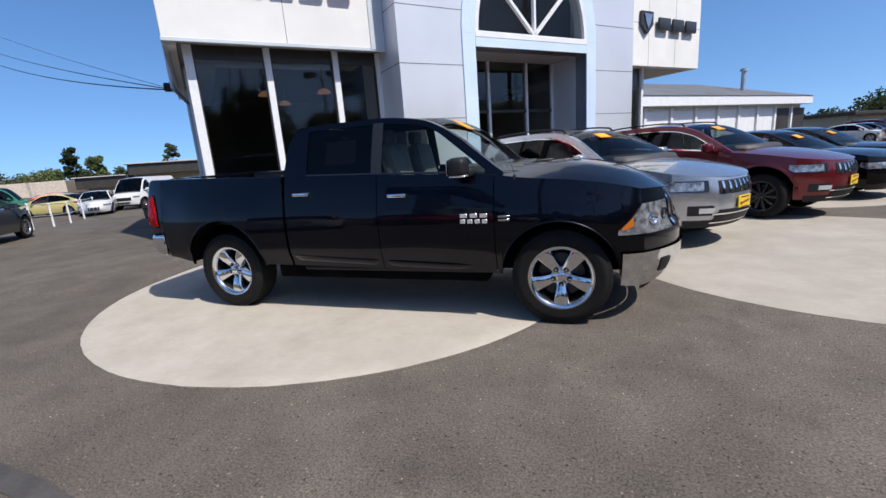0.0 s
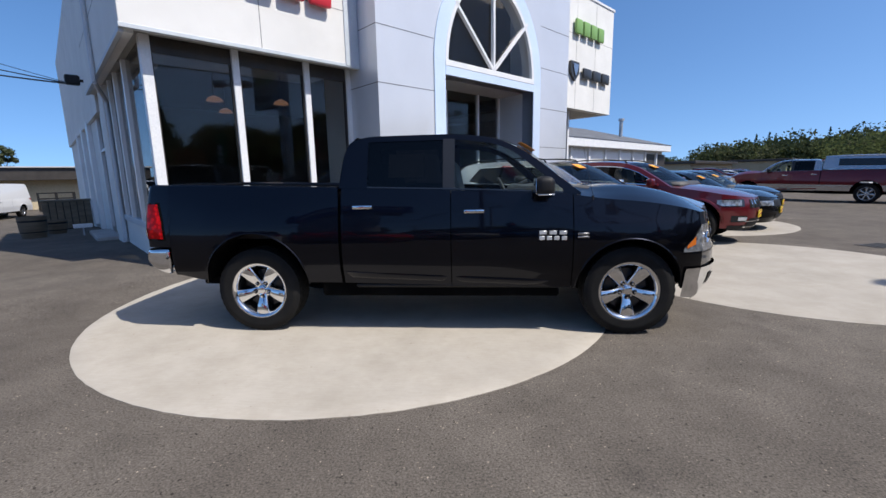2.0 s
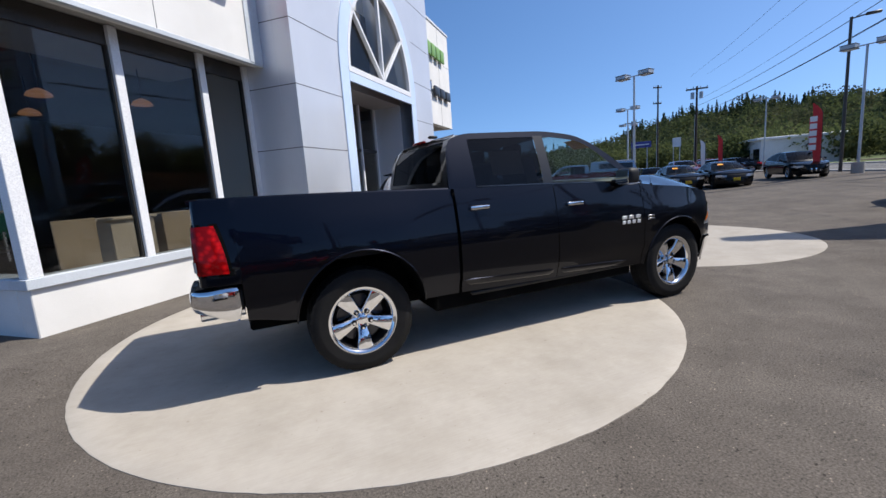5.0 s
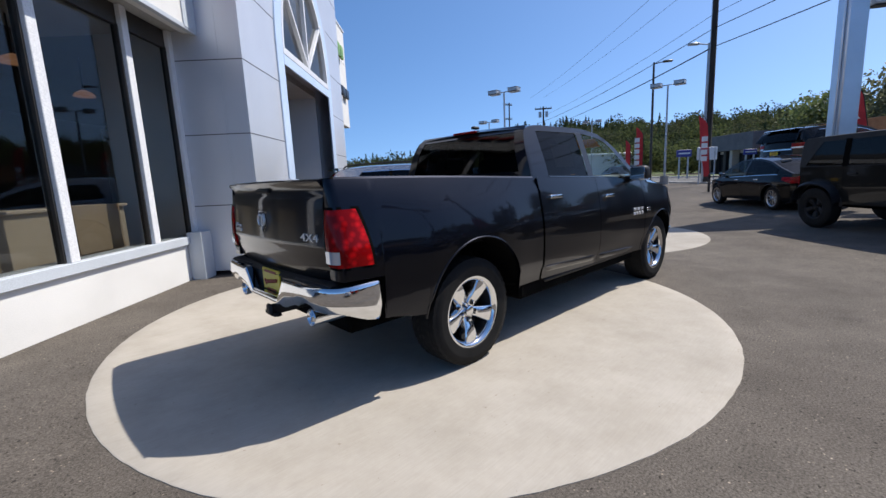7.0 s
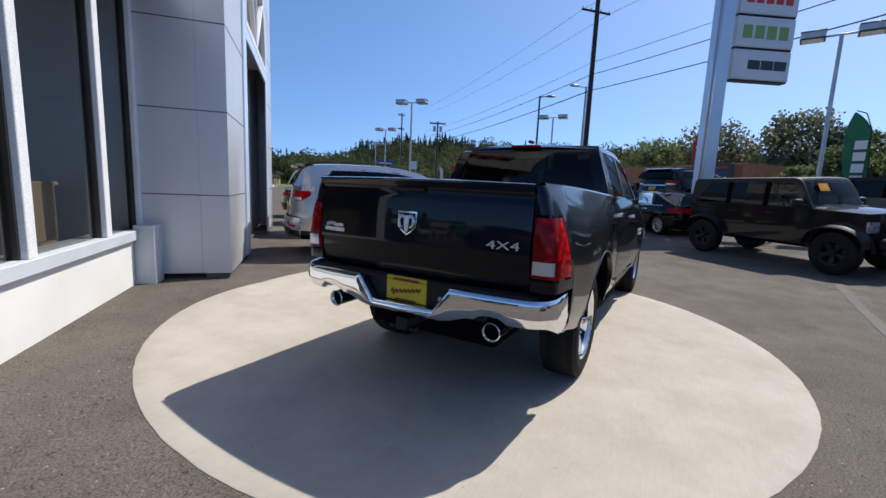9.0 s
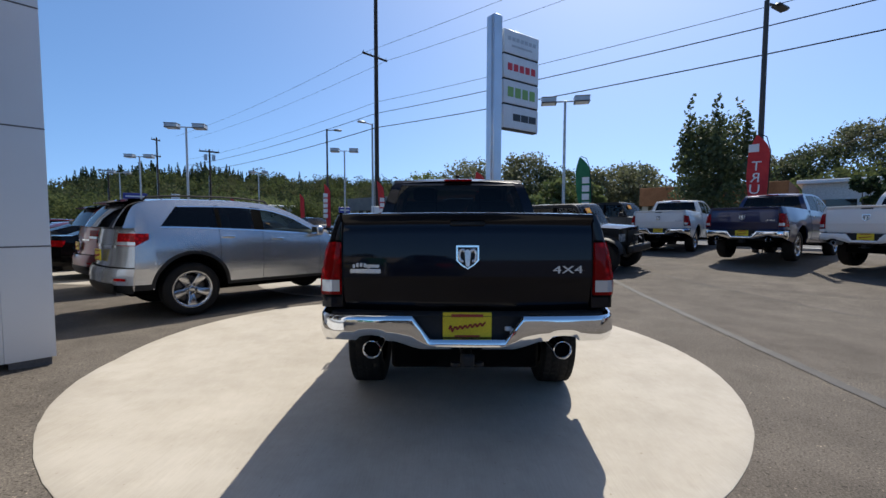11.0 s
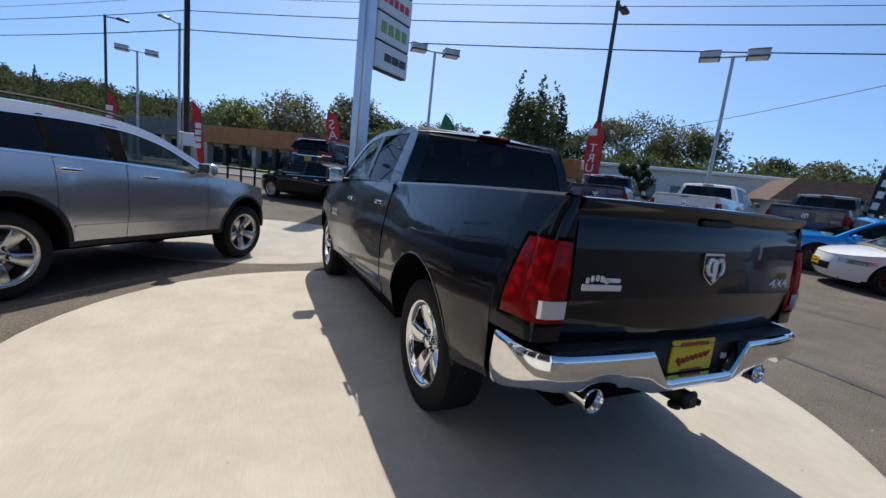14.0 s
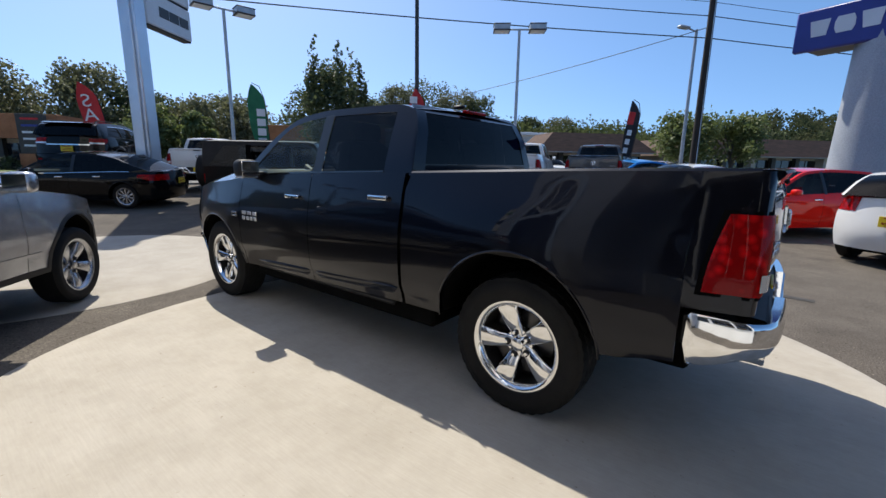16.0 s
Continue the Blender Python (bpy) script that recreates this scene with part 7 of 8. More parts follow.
utility_pole(27.9, 5.55, 19.0, (13.9,))
utility_pole(0.85, -23.9, 15.0, (13.2,), cans=0)
utility_pole(34.7, 22.5, 8.1, (7.9,), r=0.11, cans=2, turn=-10, reach=0.85)
utility_pole(41.2, 31.9, 10.6, (10.35, 8.6), r=0.11, turn=25, reach=0.5)
utility_pole(57, 50, 9.3, (9.0,), r=0.13)
utility_pole(-9, -62, 10, (9.4,), r=0.15, turn=60)


def wire(name, label, a, b, sag, r=0.012, steps=18):
    bm = B()
    a, b = Vector(a), Vector(b)
    pts = [a.lerp(b, i / steps) - Vector((0, 0, sag * 4 * (i / steps) * (1 - i / steps))) for i in range(steps + 1)]
    tube(bm, pts, r, 5)
    return tagged(part(name, bm, BLACK), label, "cable", "street cables")


for z0, z1, dn, r in ((8.9, 8.05, 0.0, 0.028), (9.0, 8.15, 0.3, 0.018), (10.0, 9.1, 0.0, 0.024), (10.9, 9.8, 0.1, 0.014), (14.3, 13.6, -1.1, 0.012), (14.3, 13.6, 1.1, 0.012)):
    pa, pb = at(21.2, 20.6 + dn, z0), at(-18.9, 20.6 + dn, z1)
    wire("power_cable", "black cable strung along the street", pa, pb, 0.35, r)
    wire("power_cable", "black cable strung along the street", pa, at(68, 20.6 + dn, z0 + 0.2), 0.5, r)
    wire("power_cable", "black cable strung along the street", pb, at(-66, 20.6 + dn, z1 + 0.3), 0.6, r)
wire("power_cable", "black cable crossing the street", at(-18.9, 20.7, 8.6), at(2, 40, 5.2), 0.5, 0.02)
eaves = at(-4.1, -9.5, 4.35)
for end, sag, r in (((-36.9, 16.25, 10.5), 0.7, 0.024), ((-36.8, 16.3, 11.0), 0.4, 0.018), ((-36.5, 16.4, 12.0), 0.3, 0.01)):
    wire("power_cable", "black service cable from the showroom", eaves, eaves + (Vector(end) - eaves) * 1.6, sag, r)

# pylon sign
pylon = thing("pylon_sign", "tall silver pylon carrying four stacked white sign cabinets", "sign", place(12.45, -1.88, math.degrees(math.atan2(-1.95, 1.35))))
bm = B()
box(bm, (0, 0, 4.85), (0.46, 0.5, 9.7), 0.03)
part("column", bm, POLEMETAL, pylon, "square silver column")
bm = B()
box(bm, (-0.26, 0.0, 4.85), (0.06, 0.3, 9.6), 0.02)
part("column_rib", bm, POLEMETAL, pylon)
for k, (zc, mt) in enumerate(((8.81, STEEL), (7.77, SIGNRED), (6.73, SIGNGREEN), (5.69, SIGNDARK))):
    bm = B()
    box(bm, (1.42, 0.0, zc), (2.1, 0.34, 0.97), 0.03)
    cab = part("sign_cabinet", bm, SIGNWHITE, pylon, "white sign cabinet with plain coloured shapes")
    for s in (-1, 1):
        n_ = (7, 5, 4, 3)[k]
        w_ = 1.72 / n_
        for j in range(n_):
            bm = B()
            box(bm, (0.56 + w_ * (j + 0.5) + (0.3 if k == 3 else 0.0) * (1 - j / n_), s * 0.175, zc + (0.12 if k == 0 else 0)), (w_ * 0.78, 0.014, (0.16, 0.3, 0.42, 0.3)[k]), 0.03 if k else 0.01)
            part("sign_shape", bm, mt, cab)
        if k == 0:
            bm = B()
            box(bm, (1.42, s * 0.175, zc - 0.16), (1.2, 0.014, 0.08), 0.03)
            part("sign_wing", bm, STEEL, cab)
    bm = B()
    box(bm, (1.42, 0, zc - 0.505), (2.04, 0.28, 0.05))
    part("cabinet_base", bm, BLACK, cab)


def feather(x, y, h, turn, material, text="", label="", sway=6, tcol=FLAGWHITE, w=0.64, drop=0.5, pitch=0.56, size=0.62):
    root = thing("feather_flag", label, "flag", place(x, y, turn) @ pose(0, 0, 0, 0, sway, 0), "feather flags")
    bm = B()
    tube(bm, [Vector((0, 0, 0)), Vector((0, 0, h * 0.6)), Vector((0.02, 0, h * 0.85)), Vector((0.16, 0, h * 0.97)), Vector((0.4, 0, h))], 0.016, 6)
    part("flag_pole", bm, BLACK, root)
    bm = B()
    rows = []
    for k in range(22):
        t = k / 21
        z = 0.55 + (h - 0.6) * t
        x0 = 0.02 if t < 0.8 else 0.02 + 0.38 * ((t - 0.8) / 0.2) ** 2
        x1 = 0.3 + (w - 0.3) * smooth01(t * 1.6) if t < 0.8 else max(x0 + 0.02, w - (w - 0.45) * ((t - 0.8) / 0.2) ** 1.5)
        rows.append([(x0 + (x1 - x0) * s, 0.018 * math.sin(z * 2.2 + s * 3) * s, z) for s in (0, 0.25, 0.5, 0.75, 1)])
    grid(bm, rows)
    cl = part("flag_cloth", bm, material, root)
    n = len(text)
    for i, ch in enumerate(text):
        me = text_mesh(ch, size, 0.002)
        me.materials.append(tcol)
        z = h * 0.86 - drop - i * pitch
        for s in (1, -1):
            share("lettering", me, cl, Matrix.Translation((0.38, -0.024, z)) @ Matrix.Rotation(radians(90), 4, "X") @ Matrix.Diagonal((1.05, 1, 1, 1)), "white lettering") if s == 1 else None
        share("lettering", me, cl, Matrix.Translation((0.38, 0.022, z)) @ Matrix.Rotation(radians(90), 4, "X") @ Matrix.Diagonal((1.05, 1, 1, 1)), "white lettering showing through")
    return root


def flag_turn(x, y, ex, ey, mirrored=True):
    """Broadside to a place, seen from the back when mirrored."""
    a = math.degrees(math.atan2(y - ey, x - ex))
    return a + (90 if mirrored else -90)


feather(17.28, -2.55, 3.95, flag_turn(17.4, -2.1, -4, 2), FLAGRED, "SALE", "red feather flag with white sale lettering, seen from behind", 9, drop=0.16, pitch=0.5)
feather(13.0, -6.35, 4.0, flag_turn(13, -6.4, -4, 2), FLAGGREEN, "", "green feather flag with pale plain shapes, seen from behind", 3)
feather(9.1, -10.85, 4.1, flag_turn(9.3, -11, -5, 1), FLAGRED, "TRUC", "red feather flag with white truck lettering, seen from behind", -2, drop=0.55, pitch=0.4, size=0.46)
feather(2.25, -15.9, 3.75, flag_turn(2.7, -15.7, -3.5, 2.5), FLAGBLACK, "", "black and red feather flag with plain shapes, seen from behind", -8, w=0.46)
feather(23.3, 4.1, 3.95, flag_turn(23, 4, -5, 1), FLAGRED, "", "red feather flag seen nearly edge on", 4, w=0.42)
feather(24.5, 8.3, 3.85, flag_turn(24.5, 8.3, -5, 1), FLAGRED, "", "red feather flag with white shapes far along the street", 0, w=0.42)
feather(36, 14, 3.9, flag_turn(36, 14, -5, 1), FLAGRED, "", "red feather flag far along the street", 0, w=0.42)
feather(34.6, 21.5, 3.4, flag_turn(34.6, 21.5, -5, 1), FLAGWHITE, "", "white feather flag across the lots", 0, w=0.36)
feather(35.6, 20.6, 3.6, flag_turn(35.6, 20.6, -5, 1), FLAGRED, "", "red feather flag across the lots", 0, w=0.36)
for fx, fy, z0, n_, mt in ((13.0, -6.35, 2.9, 4, FLAGWHITE), (9.1, -10.85, 3.62, 1, FLAGWHITE), (2.25, -15.9, 2.45, 4, FLAGWHITE), (24.5, 8.3, 3.0, 5, FLAGWHITE), (23.3, 4.1, 2.6, 4, FLAGWHITE)):
    mark = thing("flag_print", "pale shapes printed on a feather flag", "flag print", place(fx, fy, flag_turn(fx, fy, -4, 2)) @ pose(0, 0, 0, 0, -8 if fx < 3 else 0, 0))
    for k in range(n_):
        for s in (0.065, -0.065):
            bm = B()
            box(bm, (0.36 if fx > 3 else 0.27, s * (1 if fx > 3 else 0.5), z0 - k * 0.36), (0.3 if fx > 3 else 0.17, 0.004, 0.27 if fx > 3 else 0.22), 0.002)
            part("printed_shape", bm, mt, mark)
fx, fy = 2.25, -15.9
mark = thing("flag_print", "red patch printed on a black feather flag", "flag print", place(fx, fy, flag_turn(fx, fy, -3.5, 2.5)) @ pose(0, 0, 0, 0, -8, 0))
bm = B()
box(bm, (0.32, 0.0, 3.02), (0.24, 0.07, 0.5), 0.02)
part("printed_shape", bm, FLAGRED, mark)

# big neighbouring sign on a round pillar
nsign = thing("pillar_sign", "deep blue sign with pale shapes on a thick grey pillar", "sign", place(-5.1, -16.9, -22))
bm = B()
cyl(bm, (0, -0.1, 0), (0, -0.1, 6.5), 1.02, 0.8, 32)
part("pillar", bm, surface("grey_pillar", (0.34, 0.37, 0.42), (0.4, 0.43, 0.48), 0.6, 30, 0.6), nsign, "round grey pillar")
bm = B()
box(bm, (-0.1, 0.62, 5.98), (4.8, 0.22, 1.32), 0.05)
face = part("sign_face", bm, BLUESIGN, nsign)
pbox("sign_back", BRONZE, -2.35, 2.0, -0.55, 0.5, 5.36, 6.6, nsign, 0.03)
for k in range(5):
    bm = B()
    prism(bm, [(-0.27, 0.25), (0.27, 0.25), (0.2, -0.25), (-0.2, -0.25)] if k % 2 == 0 else [(-0.2, 0.25), (0.2, 0.25), (0.26, 0.1), (0.26, -0.1), (0.2, -0.25), (-0.2, -0.25), (-0.26, -0.1), (-0.26, 0.1)], 0.03, Matrix.Translation((1.6 - k * 0.66, 0.72, 6.0)))
    part("sign_shape", bm, SIGNWHITE, face)


# ---- buildings across the street and behind the lot ----
def shopfront(name, label, u0, u1, n0, depth, zf, zt, fascia, wall, bays, roof=GREYROOF, slope=0.0, skew=0.0):
    root = thing(name, label, "building", LOT @ pose((u0 + u1) / 2, -n0, 0.42, 0, 0, skew + 180))
    w = u1 - u0
    pbox("fascia", fascia, -w / 2 - 0.3, w / 2 + 0.3, -0.1, 0.4, zf, zt, root, 0.02) if not slope else None
    if slope:
        bm = B()
        grid(bm, [[(-w / 2 - 0.7, 0.0 - 0.6, zf), (w / 2 + 0.7, -0.6, zf)], [(-w / 2 + 1.6, slope, zt), (w / 2 - 1.6, slope, zt)]])
        grid(bm, [[(-w / 2 - 0.7, -0.6, zf), (-w / 2 - 0.7, depth + 0.5, zf)], [(-w / 2 + 1.6, slope, zt), (-w / 2 + 1.6, depth, zt)]])
        grid(bm, [[(w / 2 + 0.7, -0.6, zf), (w / 2 + 0.7, depth + 0.5, zf)], [(w / 2 - 1.6, slope, zt), (w / 2 - 1.6, depth, zt)]])
        part("mansard", bm, fascia, root)
        pbox("eave", SOFFIT, -w / 2 - 0.7, w / 2 + 0.7, -0.6, 0.5, zf - 0.1, zf - 0.004, root, 0)
    pbox("wall", wall, -w / 2, w / 2, 1.2, depth, 0.0, zf, root, 0)
    inset = 1.7 if slope else 0.0
    pbox("roof", roof, -w / 2 + inset, w / 2 - inset, 0.4 + slope, depth, zt - 0.3, zt - 0.1, root, 0)
    pbox("side_fascia", fascia, -w / 2 - 0.3, -w / 2, 0.4, depth, zf, zt, root, 0) if not slope else None
    pbox("side_fascia", fascia, w / 2, w / 2 + 0.3, 0.4, depth, zf, zt, root, 0) if not slope else None
    bw = w / bays
    for i in range(bays):
        x = -w / 2 + bw * i
        win = pbox("shop_window", FARGLASS, x + 0.35, x + bw - 0.15, 1.12, 1.18, 0.35, zf - 0.35, root, 0)
        pbox("window_frame", BRONZE, x + bw * 0.5 - 0.03, x + bw * 0.5 + 0.03, 1.08, 1.12, 0.35, zf - 0.35, win, 0)
        pbox("pier", BRONZE if i % 3 else BEIGE, x - 0.15, x + 0.35, 0.7 if i % 3 else 0.2, 1.2, 0.0, zf, root, 0)
    return root


shopfront("shop_building", "low shop building with an orange brick fascia across the street", 23.5, 40, 39.5, 12, 2.6, 4.5, BRICK, BEIGE, 7)
shopfront("shop_building", "low orange brick shop building behind a dark tree", -2.6, 7.3, 40.0, 12, 2.6, 4.2, BRICK, BEIGE, 4)
shopfront("shop_building", "grey modern shop building with glass front far along the street", 43.5, 53, 40, 12, 3.0, 5.0, GREYROOF, WHITEWALL, 5)
shopfront("shop_building", "low shop building with a brown shingle mansard roof", -31, -18.9, 42, 6, 2.5, 4.5, MANSARD, BEIGE, 5, slope=1.0)
shopfront("shop_building", "low shop building with a brown shingle mansard roof", -58, -33, 40, 12, 2.3, 4.2, MANSARD, BEIGE, 8, slope=1.0)
for u0, u1, n0, h in ((-20.5, -3.2, 50, 4.7), (-34, -16, 62, 5.6), (30, 70, 66, 4.2), (72, 120, 30, 4.2)):
    shed = thing("white_shed", "long low white shed with a pale roof", "building", LOT @ pose((u0 + u1) / 2, -n0, 0.3, 0, 0, 180))
    w = (u1 - u0) / 2
    pbox("wall", WHITEWALL, -w, w, 0, 10, 0, h, shed, 0)
    pbox("roof", TRIM, -w - 0.4, w + 0.4, -0.6, 10.5, h, h + 0.35, shed, 0.05)
    for k in range(int(w / 2)):
        pbox("opening", FARGLASS, -w + 1 + k * 4, -w + 3.6 + k * 4, -0.03, -0.01, 0.2, h * 0.7, shed, 0)
for u0, u1, n0, h in ((62, 84, -13, 2.5), (88, 112, -6, 2.9)):
    low = thing("low_shed", "long low brown shed with a dark roof beyond the lots", "building", LOT @ pose((u0 + u1) / 2, -n0, 0.0))
    w = (u1 - u0) / 2
    pbox("wall", TANWALL, -w, w, 0, 8, 0, h, low, 0)
    pbox("roof", BRONZE, -w - 0.5, w + 0.5, -0.8, 8.6, h, h + 0.4, low, 0.05)
    for k in range(4):
        pbox("opening", FARGLASS, -w + 1 + k * 5, -w + 4 + k * 5, -0.03, -0.01, 0.2, h * 0.75, low, 0)
# beside and behind the showroom
tan = thing("tan_building", "long low tan building with a dark flat roof edge", "building", pose(-37, 25.5, 0, 0, 0, 50))
pbox("wall", TANWALL, -1.4, 30, 0, 14, -0.7, 2.4, tan, 0)
pbox("roof_edge", BRONZE, -1.7, 31, -1.2, 15, 1.75, 2.72, tan, 0.03)
pbox("roof", SOFFIT, -1.9, 31.2, -1.4, 15.2, 2.72, 2.84, tan, 0.03)
pbox("low_wall", TANWALL, -5.2, -1.45, 0.3, 12, -0.7, 1.3, tan, 0)
pbox("low_roof_edge", BRONZE, -5.6, -1.75, -0.9, 12.6, 0.85, 1.8, tan, 0.03)
pbox("low_roof", SOFFIT, -5.8, -1.95, -1.1, 12.8, 1.8, 1.9, tan, 0.03)
for x_, z_ in ((-5.0, 0.9), (-1.3, 1.75), (6.7, 1.75), (14.7, 1.75), (22.7, 1.75)):
    pbox("downpipe", TRIM, x_ - 0.1, x_ + 0.1, -0.25, -0.05, -0.6, z_, tan, 0)
beige = thing("beige_building", "low beige building with a broad flat front", "building", pose(-45, 17.5, 0, 0, 0, 50))
pbox("wall", BEIGE, -9, 4.5, 0, 10, -0.7, 1.5, beige, 0)
pbox("fascia", surface("tan_metal", (0.5, 0.42, 0.34), (0.58, 0.5, 0.41), 0.5, 6, 0.6), -9.4, 4.9, -1.0, 10.2, 0.5, 1.75, beige, 0.02)
crate = thing("storage_container", "white storage container by the tan building", "container", pose(-31.5, 18.6, -0.6, 0, 0, 50))
pbox("box", WHITEWALL, -0.1, 2.4, 0, 2.2, 0.1, 2.0, crate, 0.03)
for k in range(7):
    pbox("rib", WHITEWALL, 0.0 + k * 0.34, 0.14 + k * 0.34, -0.03, 0.0, 0.2, 1.9, crate, 0)
fence = thing("chain_fence", "pale posts and rail of a low fence at the lot's edge", "fence")
fa, fb = Vector((-13.9, 0.2, 0)), Vector((-27.5, 13.9, 0))
for k in range(9):
    p = fa.lerp(fb, k / 8)
    p.z = ground_z(p.x, p.y)
    bm = B()
    cyl(bm, p, p + Vector((0, 0, 1.15)), 0.045, seg=8)
    part("post", bm, TRIM, fence)
for z in (1.08, 0.55):
    bm = B()
    tube(bm, [q + Vector((0, 0, z + ground_z(q.x, q.y))) for q in (fa.lerp(fb, k / 8) for k in range(9))], 0.02, 6)
    part("rail", bm, STEEL, fence)


def planter(u, n, r, h):
    root = thing("planter_tub", "dark round planter tub by the side door", "planter", LOT @ pose(u, -n, rise(n)))
    bm = B()
    rows = [(r * 0.82, 0.0), (r * 0.95, h * 0.4), (r, h), (r * 0.9, h), (r * 0.86, h - 0.08), (0.001, h - 0.08)]
    grid(bm, [[(q * math.cos(a), q * math.sin(a), z) for a in [2 * math.pi * i / 24 for i in range(24)]] for q, z in rows], True)
    part("tub", bm, WOODBOX, root)
    for k in (0.25, 0.75):
        bm = B()
        rr_ = r * (0.84 + 0.16 * k)
        grid(bm, [[((rr_ + d) * math.cos(a), (rr_ + d) * math.sin(a), h * k + z) for a in [2 * math.pi * i / 24 for i in range(24)]] for d, z in ((0.0, 0), (0.012, 0), (0.012, 0.05), (0.0, 0.05))], True)
        part("hoop", bm, BLACK, root)


planter(-5.5, -9.3, 0.32, 0.6)
planter(-5.0, -10.3, 0.27, 0.4)
bench = thing("wooden_box", "weathered slatted wooden box beside the step", "box", LOT @ pose(-4.6, 13.6, rise(-13.6)) @ Matrix.Diagonal((0.9, 1, 1.2, 1)))
for k in range(7):
    pbox("slat", WOODBOX, -0.75 + k * 0.215, -0.56 + k * 0.215, -0.42, -0.38, 0.05, 0.85, bench, 0.006)
pbox("lid", WOODBOX, -0.8, 0.8, -0.44, 0.44, 0.85, 0.9, bench, 0.01)
pbox("core", BLACK, -0.74, 0.74, -0.37, 0.4, 0.0, 0.84, bench, 0)
curbsign = thing("low_sign", "small white sign on a short post", "sign", LOT @ pose(-4.45, 8.7, 0.0))
pbox("board", TRIM, -0.22, 0.22, -0.02, 0.02, 0.22, 0.34, curbsign, 0.01)
pbox("post", STEEL, -0.02, 0.02, -0.015, 0.015, 0.0, 0.22, curbsign, 0)
cage = thing("cage_trailer", "black wire cage trailer parked by the tan building", "trailer", pose(-27.6, 21.6, -0.6, 0, 0, 50))
for x in (-0.9, 0.0, 0.9):
    for y in (-0.5, 0.5):
        pbox("post", BLACK, x - 0.04, x + 0.04, y - 0.04, y + 0.04, 0.3, 1.5, cage, 0)
for y in (-0.5, 0.5):
    for z in (0.35, 0.75, 1.1, 1.46):
        pbox("rail", BLACK, -0.94, 0.94, y - 0.025, y + 0.025, z - 0.03, z + 0.03, cage, 0)
    pbox("mesh_panel", BRONZE, -0.9, 0.9, y - 0.008, y + 0.008, 0.35, 0.9, cage, 0)
pbox("floor", BRONZE, -0.95, 0.95, -0.55, 0.55, 0.26, 0.32, cage, 0.01)
for y in (-0.62, 0.62):
    bm = B()
    cyl(bm, (0, y - 0.07, 0.28), (0, y + 0.07, 0.28), 0.28, seg=20)
    part("wheel", bm, RUBBER, cage)
flood = thing("flood_lamp", "black flood lamp on the showroom's side", "lamp", LOT @ pose(-4.25, 7.4, 4.1))
pbox("lamp_head", BLACK, -0.15, 0.15, -0.1, 0.1, -0.12, 0.12, flood, 0.03)
pbox("bracket", BLACK, 0.1, 0.22, -0.03, 0.03, -0.03, 0.03, flood, 0)

# low rail and signs at the street's edge
rail = thing("low_rail", "low black bollards with a rail at the street's edge", "bollard", place(17.2, 1.9, 45))
for k in range(4):
    pbox("bollard", BLACK, -1.2 + k * 0.8, -1.12 + k * 0.8, -0.04, 0.04, 0, 0.8, rail, 0.01)
pbox("rail", BLACK, -1.2, 1.3, -0.03, 0.03, 0.66, 0.72, rail, 0.01)
road_sign = thing("road_sign", "small grey sign on two posts by the pole", "sign", place(26.9, 5.3, 130))
pbox("panel", SIGNWHITE, -0.6, 0.6, -0.02, 0.02, 1.5, 2.3, road_sign, 0.01)
for x in (-0.45, 0.45):
    pbox("post", STEEL, x - 0.03, x + 0.03, 0.02, 0.06, 0, 2.2, road_sign, 0)
mon = thing("monument_sign", "dark tenant sign board with pale lines on a brick base", "sign", LOT @ pose(24.2, -38.2, 0.42, 0, 0, 180))
pbox("base", BRICK, -1.0, 1.0, -0.3, 0.3, 0, 1.4, mon, 0.02)
pbox("board", BRONZE, -0.95, 0.95, -0.2, 0.2, 1.4, 4.4, mon, 0.03)
for k, mt in enumerate((FLAGRED, BLUESIGN, SIGNWHITE, SIGNWHITE, SIGNWHITE)):
    pbox("line", mt, -0.6, 0.6, -0.22, -0.2, 3.95 - k * 0.5, 4.1 - k * 0.5, mon, 0)
for x, y, w, h, z in ((43.1, 35.9, 2.3, 0.75, 4.0), (44, 12, 1.4, 0.7, 2.2), (52, 8, 1.3, 0.6, 2.2)):
    bb = thing("blue_sign", "blue sign board far across the lots", "sign", place(x, y, 130))
    pbox("board", BLUESIGN, -w / 2, w / 2, -0.1, 0.1, z, z + h, bb, 0.02)
    pbox("line", SIGNWHITE, -w * 0.4, w * 0.4, -0.12, -0.1, z + h * 0.4, z + h * 0.6, bb, 0)
    pbox("line", SIGNWHITE, -w * 0.4, w * 0.4, 0.1, 0.12, z + h * 0.4, z + h * 0.6, bb, 0)
    for sx in (-w * 0.3, w * 0.3):
        pbox("post", STEEL, sx - 0.06, sx + 0.06, -0.06, 0.06, 0, z, bb, 0)

